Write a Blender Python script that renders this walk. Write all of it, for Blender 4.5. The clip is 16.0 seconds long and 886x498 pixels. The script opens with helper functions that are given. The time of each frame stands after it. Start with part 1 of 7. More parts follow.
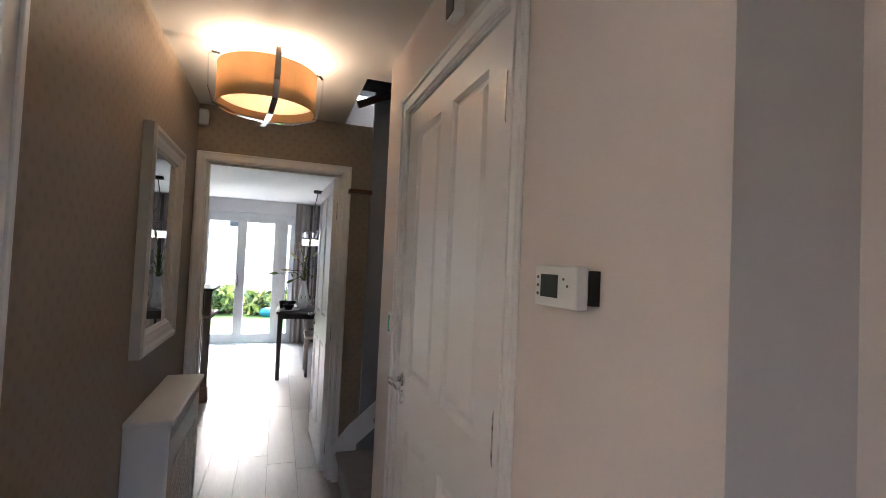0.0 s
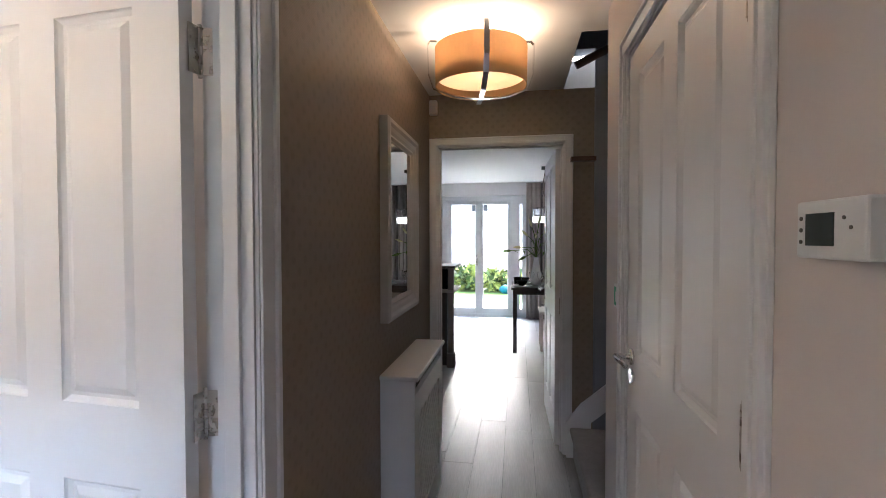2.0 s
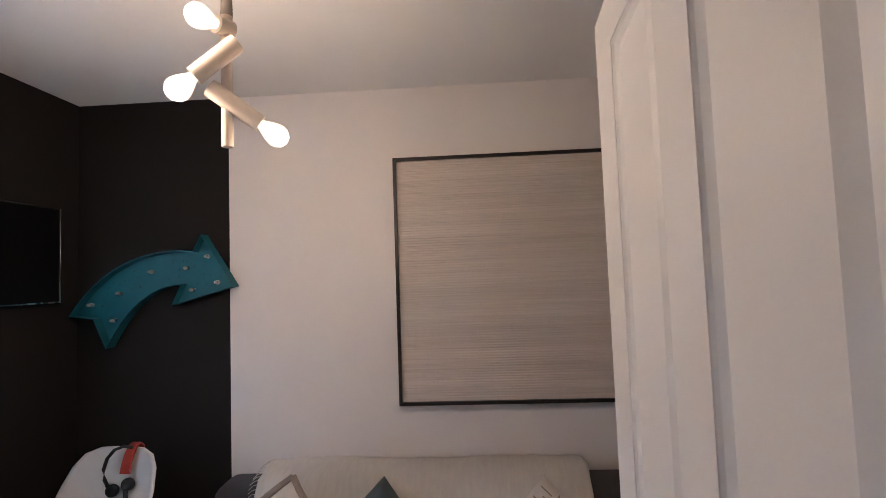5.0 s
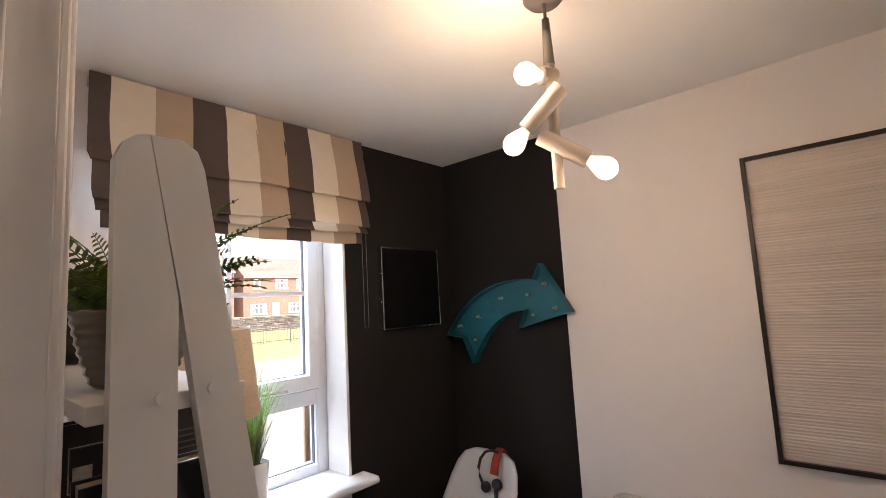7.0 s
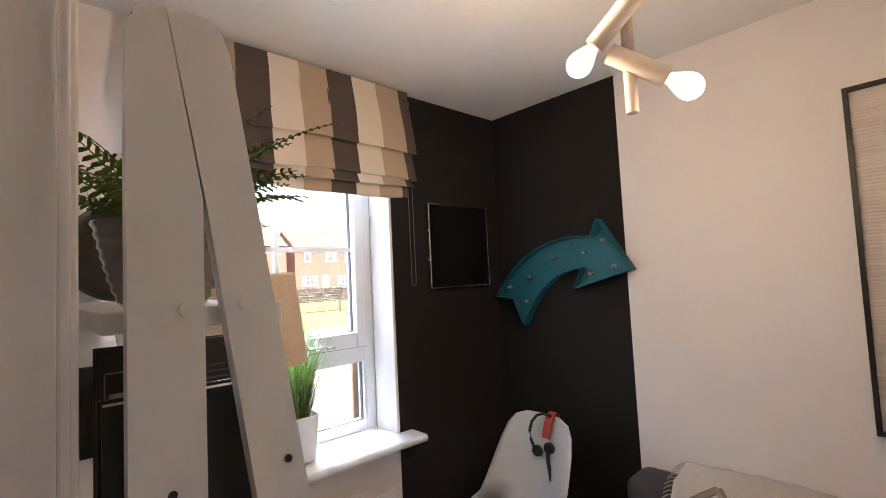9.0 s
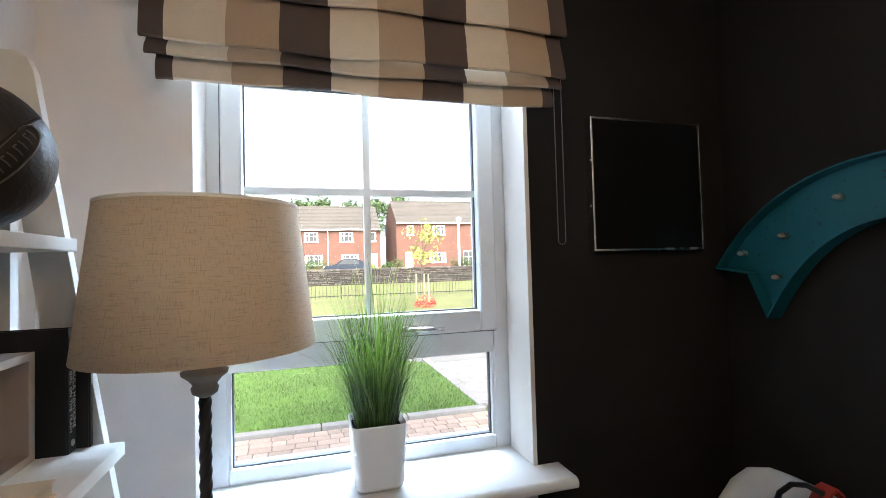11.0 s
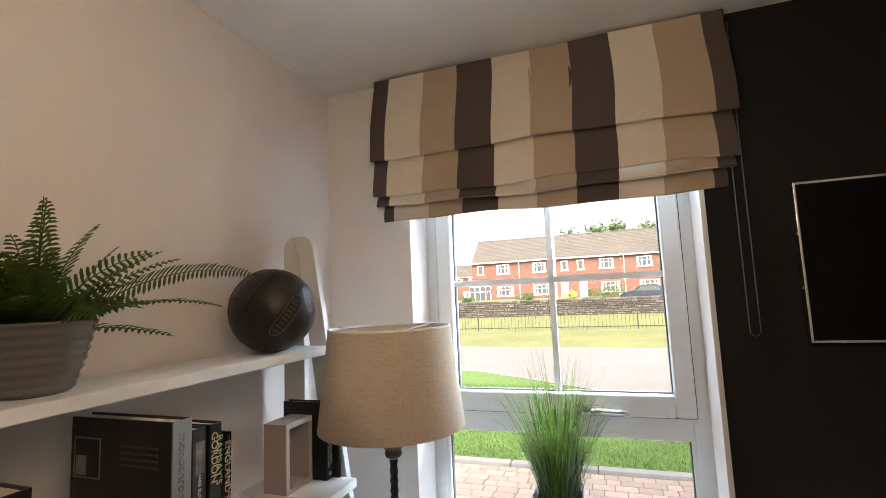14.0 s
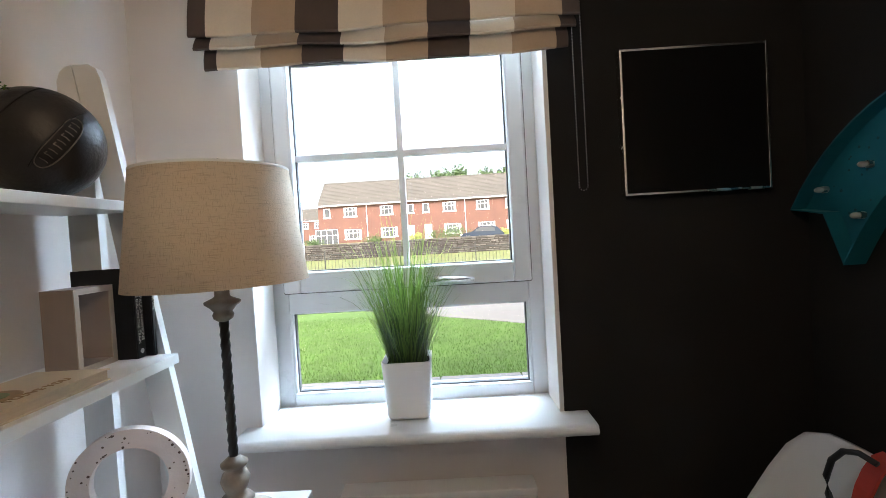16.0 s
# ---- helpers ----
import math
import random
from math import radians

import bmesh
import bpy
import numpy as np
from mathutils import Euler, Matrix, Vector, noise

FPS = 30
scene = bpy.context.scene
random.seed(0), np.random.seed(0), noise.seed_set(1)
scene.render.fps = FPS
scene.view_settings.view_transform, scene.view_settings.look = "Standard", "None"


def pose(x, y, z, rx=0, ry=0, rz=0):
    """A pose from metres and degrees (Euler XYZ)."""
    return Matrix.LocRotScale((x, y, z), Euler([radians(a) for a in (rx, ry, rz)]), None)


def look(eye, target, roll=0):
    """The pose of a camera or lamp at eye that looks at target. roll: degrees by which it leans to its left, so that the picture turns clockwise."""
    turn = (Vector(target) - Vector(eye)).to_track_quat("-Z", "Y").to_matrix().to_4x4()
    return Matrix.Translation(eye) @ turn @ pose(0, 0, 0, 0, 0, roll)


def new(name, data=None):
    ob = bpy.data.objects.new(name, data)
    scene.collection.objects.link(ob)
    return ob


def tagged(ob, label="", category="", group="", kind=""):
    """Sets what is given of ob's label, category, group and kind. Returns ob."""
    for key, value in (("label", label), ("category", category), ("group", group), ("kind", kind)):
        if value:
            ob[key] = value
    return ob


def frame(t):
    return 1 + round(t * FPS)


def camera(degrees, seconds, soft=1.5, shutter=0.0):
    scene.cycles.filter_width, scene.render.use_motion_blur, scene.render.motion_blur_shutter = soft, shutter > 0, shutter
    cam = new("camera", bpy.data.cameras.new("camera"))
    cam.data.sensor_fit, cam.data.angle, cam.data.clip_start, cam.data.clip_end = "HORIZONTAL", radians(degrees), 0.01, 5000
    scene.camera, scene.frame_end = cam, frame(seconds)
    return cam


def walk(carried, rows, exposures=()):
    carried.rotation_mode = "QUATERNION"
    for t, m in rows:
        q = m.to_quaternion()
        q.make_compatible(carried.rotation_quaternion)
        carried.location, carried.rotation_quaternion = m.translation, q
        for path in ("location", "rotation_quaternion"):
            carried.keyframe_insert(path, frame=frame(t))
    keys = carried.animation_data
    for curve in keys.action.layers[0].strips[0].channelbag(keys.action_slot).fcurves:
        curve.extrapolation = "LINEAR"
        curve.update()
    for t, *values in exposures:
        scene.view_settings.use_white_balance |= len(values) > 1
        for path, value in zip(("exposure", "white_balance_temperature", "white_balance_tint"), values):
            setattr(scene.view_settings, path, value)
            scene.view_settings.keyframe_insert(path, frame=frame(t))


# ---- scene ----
cam = camera(87.4, 16.0, soft=0.75)
PATH = [
    (0, (0.473, 0.944, 1.472), (1.139, 2.828, 1.535), 2.6),
    (0.5, (0.473, 0.906, 1.451), (0.904, 2.859, 1.443), 2.0),
    (1, (0.547, 0.935, 1.439), (0.811, 2.917, 1.38), 1.3),
    (1.5, (0.569, 0.961, 1.427), (0.593, 2.96, 1.363), 0.6),
    (2, (0.549, 1.011, 1.438), (0.234, 2.985, 1.387), -0.1),
    (2.5, (0.438, 1.163, 1.47), (-0.295, 3.023, 1.436), -0.6),
    (3, (0.346, 1.353, 1.495), (-0.803, 2.99, 1.501), -0.8),
    (3.5, (0.242, 1.484, 1.503), (-1.287, 2.771, 1.554), -0.8),
    (4, (0.128, 1.583, 1.526), (-1.677, 2.442, 1.6), -1.1),
    (4.5, (0.045, 1.655, 1.528), (-1.923, 1.997, 1.626), -1.5),
    (5, (-0.001, 1.665, 1.54), (-1.994, 1.557, 1.655), -2.0),
    (5.2, (-0.028, 1.65, 1.558), (-2.009, 1.4, 1.671), -2.4),
    (7.3, (-0.021, 1.62, 1.601), (-1.448, 0.235, 1.813), -3.0),
    (7.5, (-0.005, 1.61, 1.597), (-1.414, 0.205, 1.793), -2.9),
    (8, (0.019, 1.578, 1.572), (-1.367, 0.148, 1.744), -2.8),
    (8.5, (-0.004, 1.571, 1.541), (-1.378, 0.125, 1.69), -2.8),
    (8.7, (-0.028, 1.568, 1.539), (-1.396, 0.116, 1.675), -2.8),
    (10.8, (-0.588, 1.169, 1.458), (-1.322, -0.69, 1.52), -1.7),
    (11, (-0.636, 1.139, 1.464), (-1.2, -0.779, 1.524), -1.5),
    (11.5, (-0.725, 1.125, 1.494), (-0.802, -0.872, 1.565), -1.7),
    (12, (-0.776, 1.211, 1.518), (-0.339, -0.738, 1.609), -1.7),
    (12.5, (-0.805, 1.286, 1.55), (-0.238, -0.627, 1.685), -2.2),
    (13, (-0.848, 1.333, 1.595), (-0.212, -0.555, 1.779), -2.4),
    (13.5, (-0.887, 1.347, 1.617), (-0.227, -0.527, 1.84), -2.4),
    (14, (-0.963, 1.33, 1.623), (-0.312, -0.549, 1.834), -2.4),
    (14.5, (-1.01, 1.315, 1.607), (-0.36, -0.568, 1.781), -2.5),
    (15, (-0.982, 1.327, 1.539), (-0.31, -0.554, 1.632), -2.5),
    (15.5, (-0.957, 1.314, 1.477), (-0.447, -0.62, 1.497), -3.3),
    (16, (-0.934, 1.245, 1.412), (-0.905, -0.754, 1.352), -3.35),
]
walk(cam, [(t, look(e, g, r)) for t, e, g, r in PATH],
     [(0, 4.8, 5450, 10), (0.5, 4.6, 5400, 10), (1.0, 4.58, 5400, 10), (1.5, 4.75, 5450, 10), (3.0, 4.36, 5050, 11), (4.0, 4.22, 5200, 10), (5.0, 3.84, 5700, 17), (7.3, 3.93, 6250, 17), (8.7, 4.1, 6200, 16),
      (11.0, 3.4, 5800, 7), (12.0, 3.18, 5950, 8), (14.0, 3.32, 6350, 10), (16.0, 3.28, 5900, 7)])

# ---- world, sun, exposure ----
world = bpy.data.worlds.new("world")
scene.world = world
world.use_nodes = True
wn = world.node_tree
sky = wn.nodes.new("ShaderNodeTexSky")
sky.sky_type = "NISHITA"
sky.sun_disc = False
sky.sun_elevation = radians(40)
sky.sun_rotation = radians(6)
sky.air_density, sky.dust_density, sky.ozone_density = 1.0, 9.0, 0.3
# an overcast sky is nowhere darker than its veil of cloud
veil = wn.nodes.new("ShaderNodeVectorMath")
veil.operation = "MAXIMUM"
veil.inputs[1].default_value = (2.2, 2.3, 2.4)
wn.links.new(sky.outputs[0], veil.inputs[0])
wn.links.new(veil.outputs[0], wn.nodes["Background"].inputs[0])
wn.nodes["Background"].inputs[1].default_value = 0.09

sun_data = bpy.data.lights.new("sun", "SUN")
sun_data.energy, sun_data.angle, sun_data.color = 0.25, radians(12), (1.0, 0.95, 0.88)
sun = new("sun", sun_data)
sun.matrix_world = look((2.0, 20, 16.8), (0, 0, 0))


def lamp_point(name, at, watts, radius, colour):
    d = bpy.data.lights.new(name, "POINT")
    d.energy, d.shadow_soft_size, d.color = watts, radius, colour
    ob = new(name, d)
    ob.location = at
    return ob


WARM = (1.0, 0.70, 0.43)


def daylight_in_opening(name, at, target, w, h, watts):
    """Sky light entering by an opening."""
    d = bpy.data.lights.new(name, "AREA")
    d.shape, d.size, d.size_y, d.energy, d.color = "RECTANGLE", w, h, watts, (0.71, 0.855, 1.0)
    ob = new(name, d)
    ob.matrix_world = look(at, target)
    return ob


daylight_in_opening("window_daylight", (-0.8, -0.07, 1.995), (-0.8, 1.0, 1.98), 0.78, 0.07, 0.35)
daylight_in_opening("sky_over_window", (-1.5, -1.2, 2.85), (-0.65, 0.6, 0.9), 2.1, 0.9, 28.0)
daylight_in_opening("sky_over_french_doors", (-0.1, 9.8, 3.3), (0.0, 6.7, 0.0), 2.4, 1.2, 24.0)


# ---- materials ----


def mat(name, colour, rough=0.6, metal=0.0, vary=0.06, scale=30.0, bump=0.0, bump_scale=200.0, stretch=(1, 1, 1),
        emit=None, strength=0.0, trans=0.0, ior=1.45, coat=0.0, sheen=0.0, alpha=1.0, piece=0.0):
    """A procedural surface: base colour with two scales of variation, roughness and fine relief."""
    m = bpy.data.materials.new(name)
    m.use_nodes = True
    n, l = m.node_tree.nodes, m.node_tree.links
    b = n["Principled BSDF"]
    b.inputs["Roughness"].default_value = rough
    b.inputs["Metallic"].default_value = metal
    b.inputs["Transmission Weight"].default_value = trans
    b.inputs["IOR"].default_value = ior
    b.inputs["Coat Weight"].default_value = coat
    b.inputs["Sheen Weight"].default_value = sheen
    c = (*colour, 1)
    b.inputs["Base Color"].default_value = c
    if emit:
        b.inputs["Emission Color"].default_value = (*emit, 1)
        b.inputs["Emission Strength"].default_value = strength
    co = n.new("ShaderNodeTexCoord")
    mp = n.new("ShaderNodeMapping")
    mp.inputs["Scale"].default_value = stretch
    l.new(co.outputs["Object"], mp.inputs[0])
    if vary or piece:
        big, small = n.new("ShaderNodeTexNoise"), n.new("ShaderNodeTexNoise")
        big.inputs["Scale"].default_value, small.inputs["Scale"].default_value = scale * 0.12, scale
        big.inputs["Detail"].default_value, small.inputs["Detail"].default_value = 3, 5
        l.new(mp.outputs[0], big.inputs["Vector"])
        l.new(mp.outputs[0], small.inputs["Vector"])
        add = n.new("ShaderNodeMath")
        l.new(big.outputs["Fac"], add.inputs[0])
        l.new(small.outputs["Fac"], add.inputs[1])
        src = add.outputs[0]
        rng = n.new("ShaderNodeMapRange")
        rng.inputs["From Min"].default_value, rng.inputs["From Max"].default_value = 0.6, 1.4
        rng.inputs["To Min"].default_value, rng.inputs["To Max"].default_value = 1 - vary, 1 + vary
        l.new(src, rng.inputs["Value"])
        val = rng.outputs[0]
        if piece:
            info = n.new("ShaderNodeObjectInfo")
            pr = n.new("ShaderNodeMapRange")
            pr.inputs["To Min"].default_value, pr.inputs["To Max"].default_value = 1 - piece, 1 + piece
            l.new(info.outputs["Random"], pr.inputs["Value"])
            mul = n.new("ShaderNodeMath")
            mul.operation = "MULTIPLY"
            l.new(val, mul.inputs[0])
            l.new(pr.outputs[0], mul.inputs[1])
            val = mul.outputs[0]
        mix = n.new("ShaderNodeVectorMath")
        mix.operation = "SCALE"
        mix.inputs[0].default_value = colour
        l.new(val, mix.inputs["Scale"])
        l.new(mix.outputs[0], b.inputs["Base Color"])
        rr = n.new("ShaderNodeMapRange")
        rr.inputs["From Min"].default_value, rr.inputs["From Max"].default_value = 0.6, 1.4
        rr.inputs["To Min"].default_value, rr.inputs["To Max"].default_value = max(rough - 0.06, 0), min(rough + 0.06, 1)
        if trans == 0:
            l.new(src, rr.inputs["Value"])
            l.new(rr.outputs[0], b.inputs["Roughness"])
    if bump:
        bn, bp = n.new("ShaderNodeTexNoise"), n.new("ShaderNodeBump")
        bn.inputs["Scale"].default_value, bn.inputs["Detail"].default_value = bump_scale, 4
        bp.inputs["Strength"].default_value, bp.inputs["Distance"].default_value = bump, 0.002
        l.new(mp.outputs[0], bn.inputs["Vector"])
        l.new(bn.outputs["Fac"], bp.inputs["Height"])
        l.new(bp.outputs[0], b.inputs["Normal"])
    return m


def island_vary(m, amount):
    """Vary a material's colour from piece to piece within one joined mesh."""
    n, l = m.node_tree.nodes, m.node_tree.links
    b = n["Principled BSDF"]
    src = b.inputs["Base Color"].links[0].from_socket
    g, r, s = n.new("ShaderNodeNewGeometry"), n.new("ShaderNodeMapRange"), n.new("ShaderNodeVectorMath")
    r.inputs["To Min"].default_value, r.inputs["To Max"].default_value = 1 - amount, 1 + amount
    s.operation = "SCALE"
    l.new(g.outputs["Random Per Island"], r.inputs["Value"])
    l.new(src, s.inputs[0])
    l.new(r.outputs[0], s.inputs["Scale"])
    l.new(s.outputs[0], b.inputs["Base Color"])
    return m


M_white_wall = mat("white_emulsion", (0.775, 0.73, 0.705), 0.75, vary=0.02, scale=8, bump=0.15, bump_scale=260)
M_hall_wall = mat("hall_emulsion", (0.68, 0.62, 0.59), 0.72, vary=0.025, scale=8, bump=0.15, bump_scale=260)
M_dark_wall = mat("charcoal_emulsion", (0.0185, 0.0172, 0.0172), 0.85, vary=0.06, scale=10, bump=0.2, bump_scale=260)
M_dark_wall.node_tree.nodes["Principled BSDF"].inputs["Specular IOR Level"].default_value = 0.2
M_ceiling = mat("ceiling_paint", (0.78, 0.77, 0.75), 0.85, vary=0.02, scale=6, bump=0.12, bump_scale=220)
M_gloss = mat("white_gloss_paint", (0.77, 0.76, 0.755), 0.38, vary=0.0, bump=0.06, bump_scale=180)
M_satin = mat("white_satin_paint", (0.74, 0.74, 0.73), 0.42, vary=0.02, scale=14, bump=0.06, bump_scale=120)
M_gasket_gap = mat("rubber_seal_and_gap_grey", (0.10, 0.10, 0.105), 0.7, vary=0.05)
M_upvc = mat("white_upvc", (0.70, 0.715, 0.73), 0.3, vary=0.01, scale=10)
M_sill = mat("white_sill_board", (0.8, 0.8, 0.8), 0.3, vary=0.015, scale=10)
M_chrome = mat("polished_chrome", (0.78, 0.78, 0.79), 0.1, 1.0, vary=0.02)
M_steel = mat("brushed_steel", (0.5, 0.47, 0.43), 0.28, 1.0, vary=0.08, scale=60)
M_silver = mat("silver_frame_metal", (0.72, 0.72, 0.7), 0.25, 1.0, vary=0.04)
M_chain = mat("dull_grey_beads", (0.16, 0.15, 0.14), 0.4, 0.5, vary=0.05)
M_mirror = mat("mirror_silvering", (0.9, 0.91, 0.91), 0.01, 1.0, vary=0.0)
M_glass = mat("window_glass", (1, 1, 1), 0.0, vary=0.0, trans=1.0, ior=1.05)
M_black = mat("black_gloss_panel", (0.004, 0.004, 0.0045), 0.45, vary=0.05)
M_black.node_tree.nodes["Principled BSDF"].inputs["Specular IOR Level"].default_value = 0.15
M_black_wood = mat("black_stained_wood", (0.016, 0.014, 0.013), 0.4, vary=0.15, scale=60, stretch=(4, 1, 1), bump=0.2)
M_carpet = mat("grey_carpet", (0.24, 0.21, 0.19), 0.95, vary=0.2, scale=180, bump=1.0, bump_scale=500, sheen=0.3)
M_study_carpet = mat("beige_carpet", (0.33, 0.29, 0.25), 0.95, vary=0.2, scale=180, bump=1.0, bump_scale=500, sheen=0.3)
M_plank = mat("grey_oak_plank", (0.235, 0.21, 0.19), 0.4, vary=0.22, scale=26, stretch=(6, 0.5, 1), bump=0.35, bump_scale=40, piece=0.12)
M_grout = mat("plank_bed", (0.09, 0.08, 0.075), 0.8, vary=0.1)
M_teal = mat("distressed_teal_metal", (0.009, 0.115, 0.158), 0.5, vary=0.16, scale=20, bump=0.2, bump_scale=40)
M_teal_dark = mat("worn_teal_speck", (0.012, 0.06, 0.075), 0.6, vary=0.2)
M_bulb_small = mat("small_clear_bulb", (0.42, 0.40, 0.36), 0.15, vary=0.05, coat=0.6)
M_tube = mat("taupe_lamp_metal", (0.50, 0.44, 0.38), 0.45, vary=0.03)
M_lamp_dark = mat("dark_lamp_metal", (0.12, 0.11, 0.10), 0.4, vary=0.05)
M_bulb = mat("lit_filament_bulb", (1, 0.9, 0.75), 0.2, vary=0.0, emit=(1.0, 0.78, 0.47), strength=0.1)
M_shade_tan = mat("tan_fabric_shade", (0.50, 0.33, 0.17), 0.85, vary=0.06, scale=80, bump=0.3, bump_scale=700)
M_diffuser = mat("frosted_diffuser", (0.85, 0.78, 0.68), 0.6, vary=0.02, emit=(1.0, 0.66, 0.36), strength=0.012)
M_linen_shade = mat("oatmeal_linen", (0.56, 0.46, 0.345), 0.9, vary=0.04, scale=30, bump=0.5, bump_scale=500)
def weave(m, light, dark):
    """Uneven threads running both ways over the base colour."""
    n, l = m.node_tree.nodes, m.node_tree.links
    b = n["Principled BSDF"]
    co = n.new("ShaderNodeTexCoord")
    prod = None
    for sc in ((45, 45, 620), (700, 700, 50)):
        mp, tx, rg = n.new("ShaderNodeMapping"), n.new("ShaderNodeTexNoise"), n.new("ShaderNodeMapRange")
        mp.inputs["Scale"].default_value = sc
        tx.inputs["Scale"].default_value, tx.inputs["Detail"].default_value = 1.0, 2
        rg.inputs["From Min"].default_value, rg.inputs["From Max"].default_value = 0.3, 0.45
        rg.inputs["To Min"].default_value, rg.inputs["To Max"].default_value = dark, light
        l.new(co.outputs["Object"], mp.inputs[0])
        l.new(mp.outputs[0], tx.inputs["Vector"])
        l.new(tx.outputs["Fac"], rg.inputs["Value"])
        if prod is None:
            prod = rg.outputs[0]
        else:
            mu = n.new("ShaderNodeMath")
            mu.operation = "MULTIPLY"
            l.new(prod, mu.inputs[0])
            l.new(rg.outputs[0], mu.inputs[1])
            prod = mu.outputs[0]
    src = b.inputs["Base Color"].links[0].from_socket
    v = n.new("ShaderNodeVectorMath")
    v.operation = "SCALE"
    l.new(src, v.inputs[0])
    l.new(prod, v.inputs["Scale"])
    l.new(v.outputs[0], b.inputs["Base Color"])
    return m


def lit_through(m, colour, share):
    """Let part of the light pass through a cloth."""
    n, l = m.node_tree.nodes, m.node_tree.links
    t, x = n.new("ShaderNodeBsdfTranslucent"), n.new("ShaderNodeMixShader")
    t.inputs["Color"].default_value = (*colour, 1)
    x.inputs["Fac"].default_value = share
    l.new(n["Principled BSDF"].outputs[0], x.inputs[1])
    l.new(t.outputs[0], x.inputs[2])
    l.new(x.outputs[0], n["Material Output"].inputs["Surface"])
    return m


lit_through(M_shade_tan, (0.66, 0.5, 0.33), 0.36)
lit_through(M_diffuser, (0.9, 0.8, 0.66), 0.3)
weave(M_linen_shade, 1.04, 0.76)
lit_through(M_linen_shade, (0.7, 0.58, 0.45), 0.25)
M_shade_lining = mat("white_shade_lining", (0.72, 0.70, 0.66), 0.8, vary=0.02)
M_wax = mat("worn_grey_brown_turned_wood", (0.20, 0.165, 0.13), 0.6, vary=0.35, scale=50, bump=0.3, bump_scale=150)
M_stone_base = mat("pale_worn_wood_base", (0.42, 0.36, 0.29), 0.65, vary=0.25, scale=40, bump=0.2)
M_twist = mat("dark_twisted_metal", (0.045, 0.04, 0.036), 0.45, 0.6, vary=0.25, scale=60)
M_ball = mat("dark_brown_leather", (0.014, 0.010, 0.008), 0.42, vary=0.35, scale=30, bump=0.6, bump_scale=110)
M_seam = mat("ball_seam", (0.008, 0.006, 0.005), 0.7, vary=0.1)
M_emboss = mat("pale_embossing", (0.12, 0.10, 0.085), 0.5, vary=0.1)
M_pot_grey = mat("grey_glazed_ceramic", (0.135, 0.122, 0.108), 0.08, vary=0.14, scale=14, stretch=(1, 1, 4), coat=0.6)
M_pot_white = mat("white_ceramic", (0.83, 0.83, 0.82), 0.18, vary=0.01, scale=10)
M_soil = mat("dark_soil", (0.02, 0.016, 0.012), 0.95, vary=0.3, bump=0.8)
M_fern = island_vary(mat("fern_green", (0.055, 0.105, 0.012), 0.6, vary=0.25, scale=60), 0.28)
lit_through(M_fern, (0.2, 0.3, 0.03), 0.18)
M_grass_blade = island_vary(mat("grass_blade_green", (0.10, 0.18, 0.032), 0.5, vary=0.25, scale=40), 0.45)
lit_through(M_grass_blade, (0.26, 0.38, 0.07), 0.24)
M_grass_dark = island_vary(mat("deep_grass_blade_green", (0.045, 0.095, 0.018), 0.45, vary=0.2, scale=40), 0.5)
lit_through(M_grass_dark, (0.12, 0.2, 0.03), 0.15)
M_cream_tip = mat("cream_lily", (0.62, 0.58, 0.30), 0.6, vary=0.1)
M_cream = mat("cream_cotton", (0.72, 0.66, 0.575), 0.9, vary=0.05, scale=200, bump=0.35, bump_scale=600)
M_tan = mat("tan_cotton", (0.46, 0.365, 0.275), 0.9, vary=0.05, scale=200, bump=0.35, bump_scale=600)
M_dark_stripe = mat("dark_brown_cotton", (0.095, 0.075, 0.07), 0.9, vary=0.08, scale=200, bump=0.35, bump_scale=600)
M_silk = mat("ribbed_beige_silk", (0.60, 0.53, 0.475), 0.34, vary=0.16, scale=22, stretch=(1, 0.12, 9), bump=0.9, bump_scale=50, sheen=0.3)
M_sofa = mat("charcoal_sofa_fabric", (0.055, 0.053, 0.057), 0.9, vary=0.15, scale=200, bump=0.4, bump_scale=500)
M_throw = mat("oatmeal_knit_throw", (0.55, 0.51, 0.455), 0.95, vary=0.1, scale=120, stretch=(1, 5, 1), bump=0.8, bump_scale=220, sheen=0.2)
M_cushion = mat("cream_cushion_cotton", (0.62, 0.56, 0.49), 0.9, vary=0.06, scale=200, bump=0.3, bump_scale=500)
M_cord = mat("grey_brown_cord", (0.24, 0.20, 0.165), 0.9, vary=0.15)
M_petrol = mat("petrol_grey_cotton", (0.07, 0.095, 0.105), 0.9, vary=0.15, scale=150, bump=0.3)
M_shell = mat("white_plastic_shell", (0.62, 0.61, 0.60), 0.35, vary=0.02, scale=10)
M_red = mat("red_strap_fabric", (0.36, 0.035, 0.02), 0.7, vary=0.12)
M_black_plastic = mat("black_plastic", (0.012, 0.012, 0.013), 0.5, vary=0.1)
M_beech = mat("pale_beech", (0.45, 0.33, 0.2), 0.5, vary=0.15, scale=40, stretch=(1, 1, 0.1))
M_book_black = mat("black_book_cover", (0.012, 0.012, 0.014), 0.35, vary=0.15, scale=20)
M_book_brown = mat("dark_photo_cover", (0.022, 0.019, 0.017), 0.35, vary=0.4, scale=14)
M_book_grey = mat("grey_blue_spine", (0.27, 0.31, 0.335), 0.4, vary=0.05)
M_book_navy = mat("charcoal_spine", (0.045, 0.046, 0.055), 0.4, vary=0.1)
M_book_cream = mat("cream_book_cover", (0.62, 0.52, 0.38), 0.5, vary=0.06)
M_book_tan = mat("tan_print", (0.32, 0.2, 0.09), 0.5, vary=0.3, scale=60)
